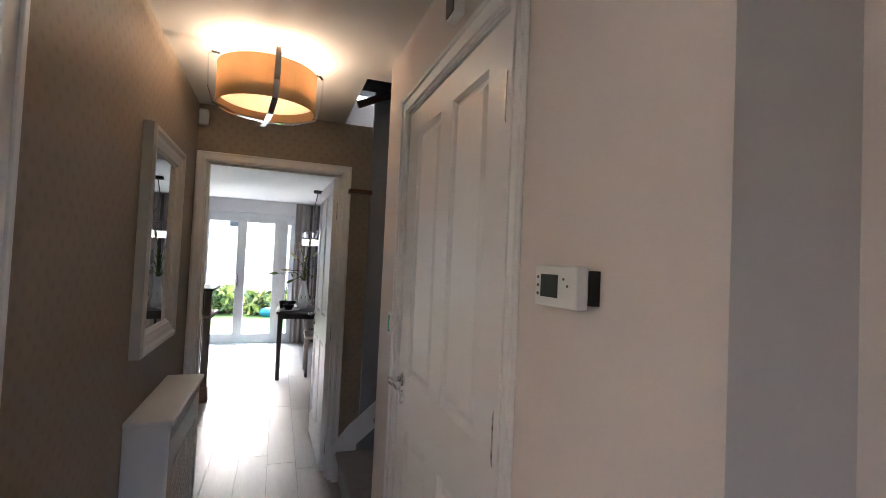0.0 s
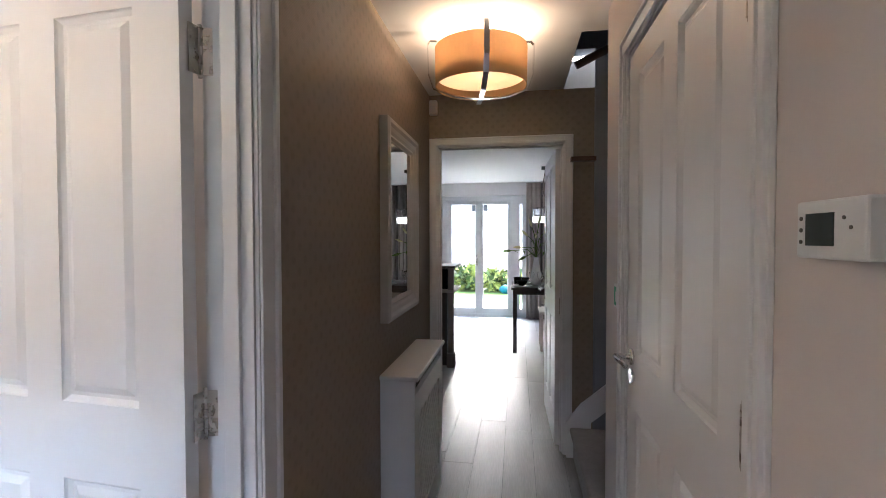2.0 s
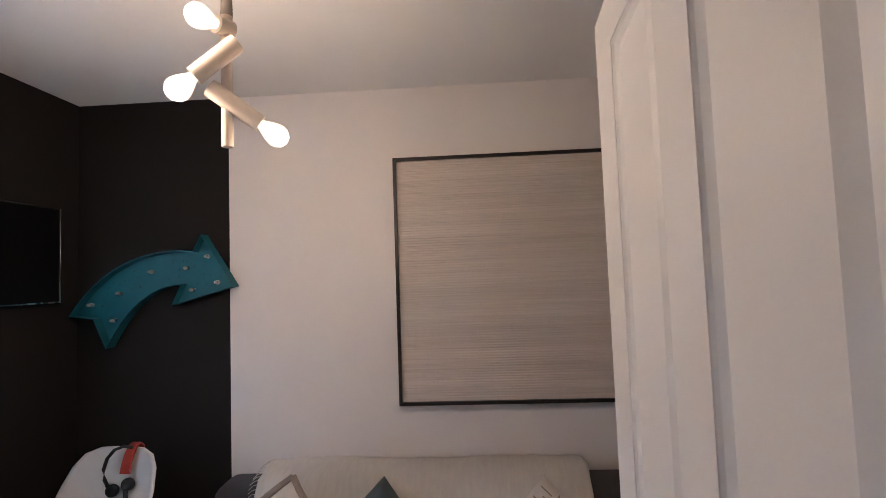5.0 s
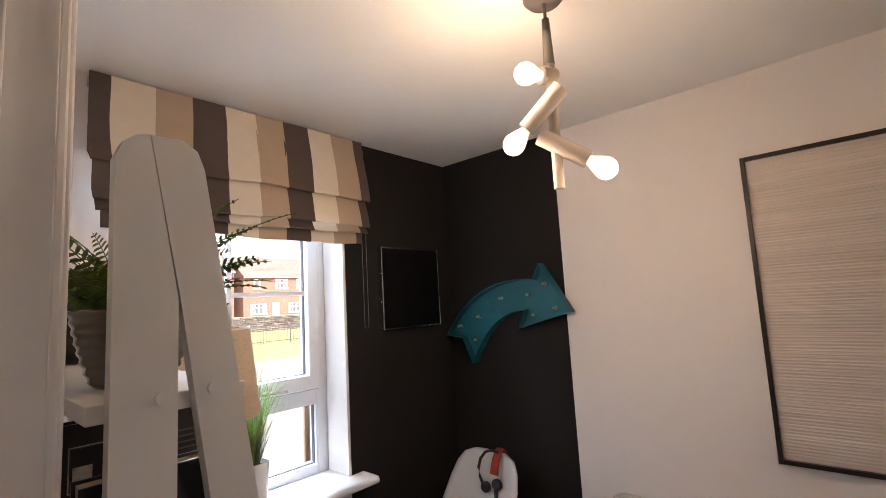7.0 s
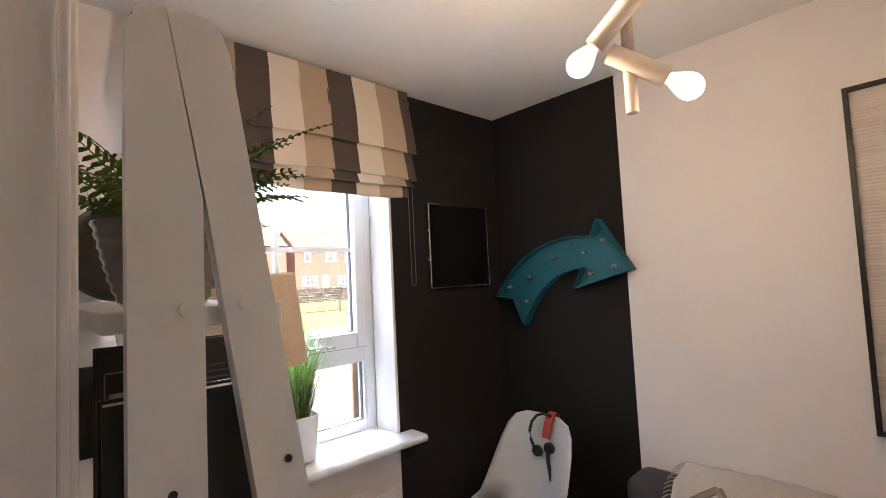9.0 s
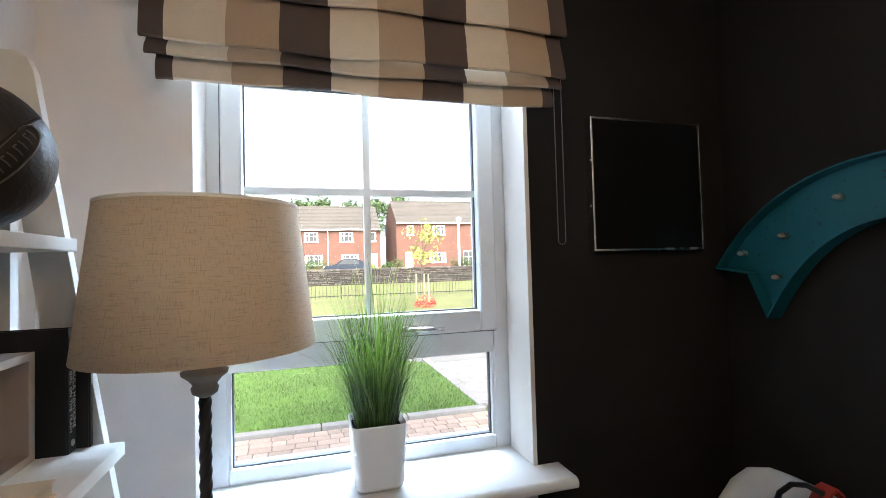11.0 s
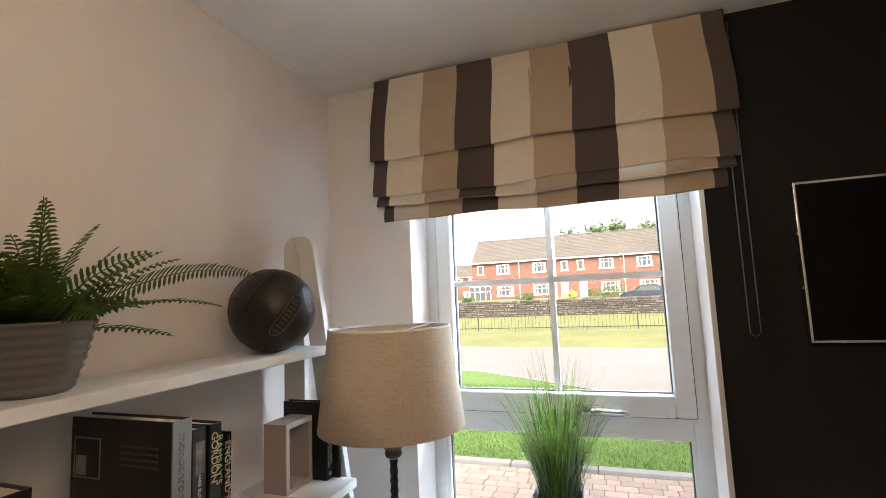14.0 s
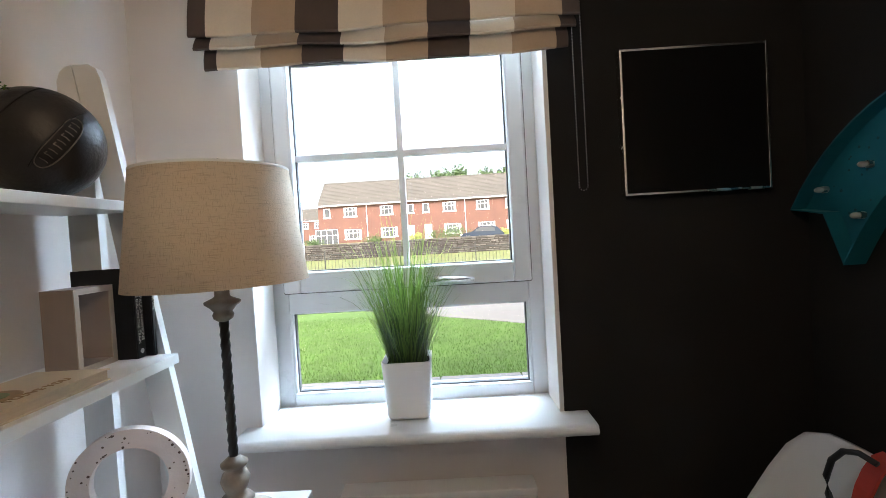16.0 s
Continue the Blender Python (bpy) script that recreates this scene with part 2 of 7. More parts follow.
M_book_green = mat("green_print", (0.16, 0.22, 0.09), 0.5, vary=0.2)
M_pages = mat("book_pages", (0.60, 0.50, 0.38), 0.85, vary=0.1, scale=300, stretch=(1, 1, 8))
M_print_white = mat("white_print", (0.68, 0.68, 0.66), 0.6, vary=0.02)
M_print_yellow = mat("pale_yellow_print", (0.62, 0.57, 0.38), 0.6, vary=0.02)
M_print_grey = mat("grey_print", (0.085, 0.078, 0.07), 0.6, vary=0.1)
M_print_photo = mat("pale_photo_print", (0.22, 0.2, 0.19), 0.5, vary=0.8, scale=60)
M_print_building = mat("printed_pale_stone", (0.26, 0.225, 0.19), 0.5, vary=0.7, scale=90)
M_boxframe = mat("limed_mauve_wood", (0.40, 0.34, 0.315), 0.6, vary=0.08, scale=40, stretch=(1, 1, 0.2))
M_boxedge = mat("limed_pale_wood", (0.58, 0.52, 0.47), 0.6, vary=0.06, scale=40)
M_ring = mat("distressed_white_paint", (0.66, 0.57, 0.53), 0.6, vary=0.06, scale=24, bump=0.2)
M_ring_chip = mat("chipped_wood", (0.09, 0.055, 0.04), 0.8, vary=0.3)
M_screen = mat("grey_lcd", (0.045, 0.055, 0.052), 0.2, vary=0.05)
M_green_label = mat("green_label", (0.1, 0.42, 0.24), 0.5, vary=0.05)
M_handrail = mat("dark_oak_handrail", (0.07, 0.032, 0.016), 0.4, vary=0.15)
# the unlit stairwell's shade is put into this blue grey wall colour
M_landing_shade = mat("stairwell_shade_grey", (0.27, 0.28, 0.30), 0.8, vary=0.05)
M_table = mat("grey_brown_table_wood", (0.10, 0.085, 0.075), 0.4, vary=0.15, scale=40)
M_curtain = mat("taupe_curtain", (0.40, 0.35, 0.32), 0.85, vary=0.05, scale=100, bump=0.2)
M_curtain_dark = mat("charcoal_curtain_stripe", (0.10, 0.09, 0.09), 0.85, vary=0.05, scale=100)
M_crystal = mat("clear_crystal", (0.9, 0.88, 0.84), 0.1, vary=0.05, emit=(1.0, 0.92, 0.8), strength=0.14)
M_kitchen_wall = mat("kitchen_emulsion", (0.72, 0.72, 0.73), 0.75, vary=0.02, scale=8)
# outdoors
M_lawn = mat("mown_lawn", (0.062, 0.115, 0.02), 0.95, vary=0.3, scale=14, bump=1.0, bump_scale=120)
M_verge = mat("yellowing_verge", (0.10, 0.11, 0.035), 0.95, vary=0.3, scale=3, bump=1.0, bump_scale=60)
M_road = mat("pale_worn_asphalt", (0.125, 0.122, 0.12), 0.9, vary=0.15, scale=6, bump=0.5, bump_scale=80)
M_gravel = mat("grey_gravel", (0.18, 0.175, 0.17), 0.95, vary=0.5, scale=60, bump=1.0, bump_scale=60)
M_paver = mat("buff_paver", (0.24, 0.185, 0.15), 0.85, vary=0.15, scale=20, bump=0.4, bump_scale=90, piece=0.16)
M_kerb = mat("concrete_kerb", (0.17, 0.17, 0.168), 0.9, vary=0.12, scale=20, bump=0.3, piece=0.06)
M_brick = mat("orange_red_brick", (0.10, 0.05, 0.038), 0.85, vary=0.18, scale=5, bump=0.4, bump_scale=20)
M_rooftile = island_vary(mat("brown_roof_tile", (0.065, 0.06, 0.053), 0.9, vary=0.2, scale=4, bump=0.4, bump_scale=8), 0.06)
M_stone = island_vary(mat("dark_drystone", (0.065, 0.06, 0.056), 0.95, vary=0.35, scale=6, bump=0.8, bump_scale=20), 0.5)
M_iron = mat("black_painted_iron", (0.02, 0.022, 0.022), 0.5, vary=0.1)
M_far_glass = mat("far_window_glass", (0.05, 0.056, 0.062), 0.3, vary=0.2, scale=2)
M_far_glass.node_tree.nodes["Principled BSDF"].inputs["Specular IOR Level"].default_value = 0.2
M_leaf = island_vary(mat("tree_leaf", (0.05, 0.085, 0.025), 0.7, vary=0.3, scale=3), 0.5)
M_leaf_pale = island_vary(mat("sapling_leaf", (0.22, 0.26, 0.06), 0.7, vary=0.2, scale=3), 0.4)
M_bark = mat("brown_bark", (0.12, 0.085, 0.06), 0.9, vary=0.2, bump=0.5)
M_garden_board = mat("pale_garden_board", (0.52, 0.46, 0.40), 0.8, vary=0.12)
M_stake = mat("pine_stake", (0.4, 0.25, 0.12), 0.8, vary=0.15)
M_flower = island_vary(mat("red_flower", (0.5, 0.05, 0.035), 0.7, vary=0.2), 0.5)
M_car = mat("dark_blue_car_paint", (0.02, 0.028, 0.045), 0.2, vary=0.03, coat=0.8)
M_tyre = mat("black_rubber", (0.02, 0.02, 0.02), 0.8, vary=0.1)
M_facebrick = mat("buff_brick_outer", (0.4, 0.27, 0.18), 0.85, vary=0.2, scale=10, bump=0.4, bump_scale=40)

# ---- geometry helpers ----


def box(bm, x0, x1, y0, y1, z0, z1, bevel=0.0):
    r = bmesh.ops.create_cube(bm, size=1)
    vs = r["verts"]
    bmesh.ops.scale(bm, vec=(abs(x1 - x0), abs(y1 - y0), abs(z1 - z0)), verts=vs)
    bmesh.ops.translate(bm, vec=((x0 + x1) / 2, (y0 + y1) / 2, (z0 + z1) / 2), verts=vs)
    if bevel:
        es = list({e for v in vs for e in v.link_edges})
        bmesh.ops.bevel(bm, geom=es, offset=bevel, segments=2, affect="EDGES", profile=0.5)
    return bm


def nb():
    return bmesh.new()


def cbox(*a, bevel=0.0):
    return box(nb(), *a, bevel=bevel)


def cyl(bm, p0, p1, r0, r1=None, seg=20, caps=True):
    p0, p1 = Vector(p0), Vector(p1)
    r1 = r0 if r1 is None else r1
    d = p1 - p0
    r = bmesh.ops.create_cone(bm, cap_ends=caps, segments=seg, radius1=r0, radius2=r1, depth=d.length)
    m = Matrix.Translation((p0 + p1) / 2) @ d.to_track_quat("Z", "Y").to_matrix().to_4x4()
    bmesh.ops.transform(bm, matrix=m, verts=r["verts"])
    return bm


def ball(bm, c, r, u=20, v=12, scale=(1, 1, 1)):
    q = bmesh.ops.create_uvsphere(bm, u_segments=u, v_segments=v, radius=r)
    bmesh.ops.scale(bm, vec=scale, verts=q["verts"])
    bmesh.ops.translate(bm, vec=c, verts=q["verts"])
    return bm


def lathe(bm, profile, seg=32, at=(0, 0, 0), wobble=0.0):
    """Turn a profile of (radius, height) round the vertical axis."""
    rings = []
    for r, z in profile:
        ring = []
        for i in range(seg):
            a = 2 * math.pi * i / seg
            k = r * (1 + wobble * math.sin(3 * a + z * 60))
            ring.append(bm.verts.new((at[0] + k * math.cos(a), at[1] + k * math.sin(a), at[2] + z)))
        rings.append(ring)
    for a, b in zip(rings, rings[1:]):
        for i in range(seg):
            j = (i + 1) % seg
            bm.faces.new((a[i], a[j], b[j], b[i]))
    return bm


def tube(bm, pts, r, seg=8, taper=1.0):
    pts = [Vector(p) for p in pts]
    rings = []
    for i, p in enumerate(pts):
        d = (pts[min(i + 1, len(pts) - 1)] - pts[max(i - 1, 0)]).normalized()
        q = d.to_track_quat("Z", "Y")
        k = r * (1 + (taper - 1) * i / max(len(pts) - 1, 1))
        rings.append([bm.verts.new(p + q @ Vector((k * math.cos(2 * math.pi * s / seg), k * math.sin(2 * math.pi * s / seg), 0)))
                      for s in range(seg)])
    for a, b in zip(rings, rings[1:]):
        for s in range(seg):
            t = (s + 1) % seg
            bm.faces.new((a[s], a[t], b[t], b[s]))
    bm.faces.new(rings[0][::-1])
    bm.faces.new(rings[-1])
    return bm


def prism(bm, outline, axis, a0, a1):
    """Extrude an outline (pairs in the two other axes, in xyz order) along an axis."""
    def put(p, a):
        return {"x": (a, p[0], p[1]), "y": (p[0], a, p[1]), "z": (p[0], p[1], a)}[axis]
    lo = [bm.verts.new(put(p, a0)) for p in outline]
    hi = [bm.verts.new(put(p, a1)) for p in outline]
    n = len(outline)
    bm.faces.new(lo)
    bm.faces.new(hi[::-1])
    for i in range(n):
        j = (i + 1) % n
        bm.faces.new((lo[i], lo[j], hi[j], hi[i]))
    bmesh.ops.recalc_face_normals(bm, faces=bm.faces)
    return bm


def mesh_of(name, bm, material, smooth=False):
    me = bpy.data.meshes.new(name)
    bm.to_mesh(me)
    bm.free()
    me.materials.append(material)
    if smooth:
        me.polygons.foreach_set("use_smooth", [True] * len(me.polygons))
    return me


def thing(name, at, label, category, group="", kind=""):
    ob = new(name)
    ob.location = at
    ob.empty_display_size = 0.05
    return tagged(ob, label, category, group, kind)


def world_at(ob):
    p = Vector((0, 0, 0))
    while ob is not None:
        p += ob.location
        ob = ob.parent
    return p


def part(name, bm, material, parent, label="", smooth=False):
    """One mesh in world places, hung under a thing or a part."""
    ob = new(name, mesh_of(name, bm, material, smooth))
    ob.parent = parent
    root = parent if parent.parent is None else parent.parent
    ob.matrix_parent_inverse = Matrix.Translation(-root.location) if parent is root else Matrix()
    return tagged(ob, label)


def solo(name, bm, material, label, category, group="", kind="", smooth=False):
    return tagged(new(name, mesh_of(name, bm, material, smooth)), label, category, group, kind)


def setting(name, bm, material, label, category):
    return solo(name, bm, material, label, category, kind="structure")


def words(text, size, m, material, parent, name="lettering"):
    """Lettering as a thin mesh; m takes the text's plane (x along, y up) to its place."""
    cu = bpy.data.curves.new(name, "FONT")
    cu.body, cu.size, cu.extrude, cu.align_x, cu.align_y = text, size, 0.0004, "CENTER", "CENTER"
    tmp = bpy.data.objects.new("tmp", cu)
    scene.collection.objects.link(tmp)
    bpy.context.view_layer.update()
    me = bpy.data.meshes.new_from_object(tmp)
    bpy.data.objects.remove(tmp)
    me.transform(m)
    me.materials.clear()
    me.materials.append(material)
    ob = new(name, me)
    ob.parent = parent
    root = parent if parent.parent is None else parent.parent
    ob.matrix_parent_inverse = Matrix.Translation(-root.location) if parent is root else Matrix()
    return ob


def axes(at, right, up):
    """A pose whose x runs along right and y along up."""
    r, u = Vector(right).normalized(), Vector(up).normalized()
    n = r.cross(u)
    m = Matrix((r, u, n)).transposed().to_4x4()
    m.translation = at
    return m


# ---- the large structure ----
CEIL = 2.33
FL = 0.105     # floor level indoors
FAR = -1.89     # study's far wall
PART = -0.105   # study side of the partition
RW = 0.905      # hall's right-hand wall
END = 3.91      # wall at the hall's end
D0, D1 = 1.045, 1.912   # study door opening along the hall
K0, K1 = 0.059, 0.825  # kitchen door opening
KY = 8.69       # kitchen's glazed wall
W0, W1, WZ0, WZ1 = -1.218, -0.384, 0.905, 2.06  # window opening

# partition between hall and study: paper on the hall side, paint on the study side
HP = -0.05


def pierced(bm, axis, a0, a1, u0, u1, z1, o0, o1, oz0, oz1):
    """A wall between u0 and u1 with one opening; axis is the wall's thickness."""
    for (p, q, s, t) in ((u0, o0, 0, z1), (o1, u1, 0, z1), (o0, o1, oz1, z1), (o0, o1, 0, oz0)):
        if q - p > 1e-4 and t - s > 1e-4:
            if axis == "x":
                box(bm, a0, a1, p, q, s, t)
            else:
                box(bm, p, q, a0, a1, s, t)
    return bm


def wallpaper():
    m = mat("taupe_fern_wallpaper", (0.28, 0.226, 0.174), 0.55, vary=0.1, scale=40, bump=0.3, bump_scale=160)
    n, l = m.node_tree.nodes, m.node_tree.links
    b = n["Principled BSDF"]
    src = b.inputs["Base Color"].links[0].from_socket
    co = n.new("ShaderNodeTexCoord")
    mp = n.new("ShaderNodeMapping")
    mp.inputs["Rotation"].default_value = (radians(45), 0, 0)
    sep, add, com = n.new("ShaderNodeSeparateXYZ"), n.new("ShaderNodeMath"), n.new("ShaderNodeCombineXYZ")
    l.new(co.outputs["Object"], sep.inputs[0])
    l.new(sep.outputs["X"], add.inputs[0])
    l.new(sep.outputs["Y"], add.inputs[1])
    l.new(add.outputs[0], com.inputs["Y"])
    l.new(sep.outputs["Z"], com.inputs["Z"])
    # small drop motifs on a diagonal lattice, and a faint diagonal weave between them
    vor = n.new("ShaderNodeTexVoronoi")
    vor.inputs["Scale"].default_value = 22
    vor.inputs["Randomness"].default_value = 0.06
    rng = n.new("ShaderNodeMapRange")
    rng.inputs["From Min"].default_value, rng.inputs["From Max"].default_value = 0.16, 0.30
    rng.inputs["To Min"].default_value, rng.inputs["To Max"].default_value = 0.90, 1.02
    wav = n.new("ShaderNodeTexWave")
    wav.bands_direction = "Y"
    wav.inputs["Scale"].default_value, wav.inputs["Distortion"].default_value = 60, 2.0
    wr = n.new("ShaderNodeMapRange")
    wr.inputs["To Min"].default_value, wr.inputs["To Max"].default_value = 0.965, 1.03
    mul = n.new("ShaderNodeMath")
    mul.operation = "MULTIPLY"
    sc = n.new("ShaderNodeVectorMath")
    sc.operation = "SCALE"
    l.new(com.outputs[0], mp.inputs[0])
    l.new(mp.outputs[0], vor.inputs["Vector"])
    l.new(mp.outputs[0], wav.inputs["Vector"])
    l.new(vor.outputs["Distance"], rng.inputs["Value"])
    l.new(wav.outputs["Fac"], wr.inputs["Value"])
    l.new(rng.outputs[0], mul.inputs[0])
    l.new(wr.outputs[0], mul.inputs[1])
    l.new(src, sc.inputs[0])
    l.new(mul.outputs[0], sc.inputs["Scale"])
    l.new(sc.outputs[0], b.inputs["Base Color"])
    return m


M_paper = wallpaper()
setting("wall_hall_papered", pierced(nb(), "x", HP, 0, -0.3, END, CEIL, D0 - 0.03, D1 + 0.03, 0, 2.03), M_paper,
        "taupe patterned wallpaper on the hall wall", "wall")
setting("wall_study_partition", pierced(nb(), "x", PART, HP, -0.3, 2.7, CEIL, D0 - 0.03, D1 + 0.03, 0, 2.03), M_white_wall,
        "warm white painted partition wall of the study", "wall")
setting("wall_hall_end", pierced(nb(), "y", END, END + 0.1, -2.5, RW + 1.6, CEIL, K0 - 0.03, K1 + 0.03, 0, 2.03), M_paper,
        "taupe papered wall with the kitchen doorway", "wall")
C0, C1 = 1.79, 2.60  # cupboard door opening
setting("wall_hall_right", pierced(nb(), "x", RW, RW + 0.1, 1.29, 2.95, CEIL, C0 - 0.03, C1 + 0.03, 0, 2.05), M_hall_wall,
        "pale painted hall wall with the cupboard door", "wall")
setting("wall_hall_return", cbox(RW + 0.1, 1.21, 1.29, 1.39, 0, CEIL), M_hall_wall, "painted return of the hall wall", "wall")
setting("wall_hall_recess", cbox(1.11, 1.21, -0.3, 1.29, 0, CEIL), M_hall_wall, "pale painted wall beside the front door", "wall")
setting("wall_cupboard_back", cbox(1.55, 1.6, 1.39, 2.95, 0, CEIL), M_hall_wall, "plain cupboard back wall", "wall")
# unseen front wall; its narrow opening is added to let daylight into the hall
setting("wall_front_hall", pierced(nb(), "y", -0.4, -0.3, 0, 1.21, CEIL, 0.12, 0.42, 0.8, 1.85), M_hall_wall, "unseen front hall wall with an added slot for daylight", "wall")
# study
setting("wall_window_light", pierced(nb(), "y", -0.3, 0, W0, PART, CEIL, W0, W1, WZ0, WZ1), M_white_wall,
        "white painted window wall", "wall")
setting("wall_window_dark", cbox(FAR - 0.1, W0, -0.3, 0, 0, CEIL), M_dark_wall, "charcoal painted part of the window wall", "wall")
setting("wall_far_dark", cbox(FAR - 0.1, FAR, 0, 0.667, 0, CEIL), M_dark_wall, "charcoal painted part of the far wall", "wall")
setting("wall_far_light", cbox(FAR - 0.1, FAR, 0.667, 2.7, 0, CEIL), M_white_wall, "white painted far wall behind the sofa", "wall")
setting("wall_study_back", cbox(FAR, PART, 2.6, 2.7, 0, CEIL), M_white_wall, "plain white back wall of the study", "wall")
reveal = nb()
box(reveal, W0, W0 + 0.012, -0.14, 0.002, WZ0 + 0.0125, WZ1)
box(reveal, W1 - 0.012, W1, -0.14, 0.002, WZ0 + 0.0125, WZ1)
box(reveal, W0 + 0.012, W1 - 0.012, -0.14, 0.002, WZ1 - 0.012, WZ1)
setting("window_reveal", reveal, M_white_wall, "white plastered window reveal", "wall")
# ceilings and floors
ceil = nb()
box(ceil, FAR - 0.1, PART, -0.3, 2.7, CEIL, CEIL + 0.1)
setting("ceiling_study", ceil, M_ceiling, "matt white study ceiling", "ceiling")
ceil = nb()
box(ceil, PART, 0.825, -0.4, 4.01, CEIL, CEIL + 0.22)
box(ceil, 0.825, 1.6, -0.4, 3.12, CEIL, CEIL + 0.22)
setting("ceiling_hall", ceil, M_ceiling, "white hall ceiling with the stair opening", "ceiling")
setting("ceiling_kitchen", cbox(-2.5, 2.6, 4.01, KY + 0.3, CEIL, CEIL + 0.2), M_ceiling, "white kitchen ceiling", "ceiling")
setting("floor_study", cbox(FAR - 0.1, PART, -0.3, 2.7, -0.12, FL), M_study_carpet, "beige carpet of the study", "floor")
floor_hall = setting("floor", cbox(PART, 2.6, -0.4, KY + 0.3, -0.12, FL - 0.006), M_grout, "grey wood plank floor of hall and kitchen", "floor")
setting("floor_kitchen_side", cbox(-2.5, PART, 4.01, KY + 0.3, -0.12, FL - 0.006), M_grout, "floor under the kitchen units", "floor")
# kitchen shell
setting("wall_kitchen_left", cbox(-2.6, -2.5, 3.91, KY + 0.3, 0, CEIL), M_kitchen_wall, "plain pale kitchen wall", "wall")
setting("wall_kitchen_right", cbox(2.6, 2.7, 3.91, KY + 0.3, 0, CEIL), M_kitchen_wall, "plain pale kitchen wall", "wall")
setting("wall_kitchen_glazed", pierced(nb(), "y", KY, KY + 0.3, -2.5, 2.6, CEIL, -0.88, 0.70, FL, 2.12), M_kitchen_wall,
        "pale wall with the french doors", "wall")
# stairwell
setting("wall_stair_far", cbox(RW + 0.1, 2.6, 3.88, END, 0, 4.6), M_landing_shade, "stairwell wall coloured as in shade", "wall")
setting("wall_stair_near", cbox(RW + 0.1, 2.6, 2.95, 3.0, 0, 4.6), M_landing_shade, "stairwell wall coloured as in shade", "wall")
setting("wall_stair_top", cbox(0.725, 2.65, 2.9, 4.0, 4.6, 4.7), M_landing_shade, "ceiling over the stairwell", "ceiling")
setting("wall_stair_side", cbox(2.6, 2.65, 2.9, 4.0, 0, 4.6), M_landing_shade, "stairwell end wall coloured as in shade", "wall")
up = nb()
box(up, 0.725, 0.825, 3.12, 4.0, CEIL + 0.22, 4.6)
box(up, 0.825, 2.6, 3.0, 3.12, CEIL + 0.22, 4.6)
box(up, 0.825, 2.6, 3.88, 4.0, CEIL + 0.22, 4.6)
setting("wall_landing", up, M_landing_shade, "landing walls above, their shade coloured blue grey", "wall")


# ---- doors, frames, skirting ----
def architrave(bm, axis, side, face, o0, o1, top, w=0.068, t=0.018, gap=0.006):
    """Stepped architrave round an opening on a wall face; side is the way it stands out."""
    for k, (inner, outer, d) in enumerate(((gap, w, t * 0.55), (gap + 0.004, w * 0.45, t * 0.85), (w * 0.78, w - 0.003, t))):
        a0, a1 = face, face + side * d
        segs = ((o0 - outer, o0 - inner, 0, top + outer), (o1 + inner, o1 + outer, 0, top + outer),
                (o0 - inner, o1 + inner, top + inner, top + outer))
        for p, q, s, e in segs:
            if axis == "x":
                box(bm, a0, a1, p, q, s, e, bevel=0.0025)
            else:
                box(bm, p, q, a0, a1, s, e, bevel=0.0025)
    return bm


def lining(bm, axis, a0, a1, o0, o1, top, stop):
    """Door lining with its stop; stop is the place across the wall."""
    for p, q, s, e in ((o0 - 0.03, o0, 0, top + 0.03), (o1, o1 + 0.03, 0, top + 0.03), (o0, o1, top, top + 0.03)):
        if axis == "x":
            box(bm, a0, a1, p, q, s, e, bevel=0.001)
        else:
            box(bm, p, q, a0, a1, s, e, bevel=0.001)
    for p, q, s, e in ((o0, o0 + 0.012, 0, top - 0.012), (o1 - 0.012, o1, 0, top - 0.012), (o0, o1, top - 0.012, top)):
        if axis == "x":
            box(bm, stop - 0.018, stop + 0.018, p, q, s, e, bevel=0.002)
        else:
            box(bm, p, q, stop - 0.018, stop + 0.018, s, e, bevel=0.002)
    return bm


def trim(name, bm, label):
    return setting(name, bm, M_gloss, label, "trim")


trim("trim_study_lining", lining(nb(), "x", PART, 0.0, D0, D1, 2.0, -0.045), "white gloss door lining of the study")
trim("trim_study_architrave_hall", architrave(nb(), "x", 1, 0.0, D0, D1, 2.0, w=0.09), "white gloss architrave")
trim("trim_study_architrave_room", architrave(nb(), "x", -1, PART, D0, D1, 2.0), "white gloss architrave")
trim("trim_kitchen_lining", lining(nb(), "y", END, END + 0.1, K0, K1, 2.0, END + 0.045), "white gloss door lining of the kitchen")
trim("trim_kitchen_architrave", architrave(nb(), "y", -1, END, K0, K1, 2.0, w=0.058), "white gloss architrave")
trim("trim_cupboard_lining", lining(nb(), "x", RW, RW + 0.1, C0, C1, 2.02, RW + 0.06), "white gloss cupboard door lining")
trim("trim_cupboard_architrave", architrave(nb(), "x", -1, RW, C0, C1, 2.02), "white gloss architrave")


def skirting(name, segs):
    bm = nb()
    for x0, x1, y0, y1 in segs:
        box(bm, x0, x1, y0, y1, FL, FL + 0.1, bevel=0.003)
    return setting(name, bm, M_gloss, "white gloss skirting board", "baseboard")


skirting("baseboard_hall", ((0, 0.015, D1 + 0.09, END), (0, 0.015, -0.3, D0 - 0.09), (RW - 0.015, RW, 1.29, C0 - 0.07),
                            (RW - 0.015, RW, C1 + 0.07, 2.95), (1.095, 1.11, -0.3, 1.29), (RW, 1.095, 1.275, 1.29)))
skirting("baseboard_study", ((FAR, FAR + 0.015, 0, 2.6), (FAR + 0.015, PART, 0, 0.015), (PART - 0.015, PART, 0.015, D0 - 0.07),
                             (PART - 0.015, PART, D1 + 0.07, 2.6)))


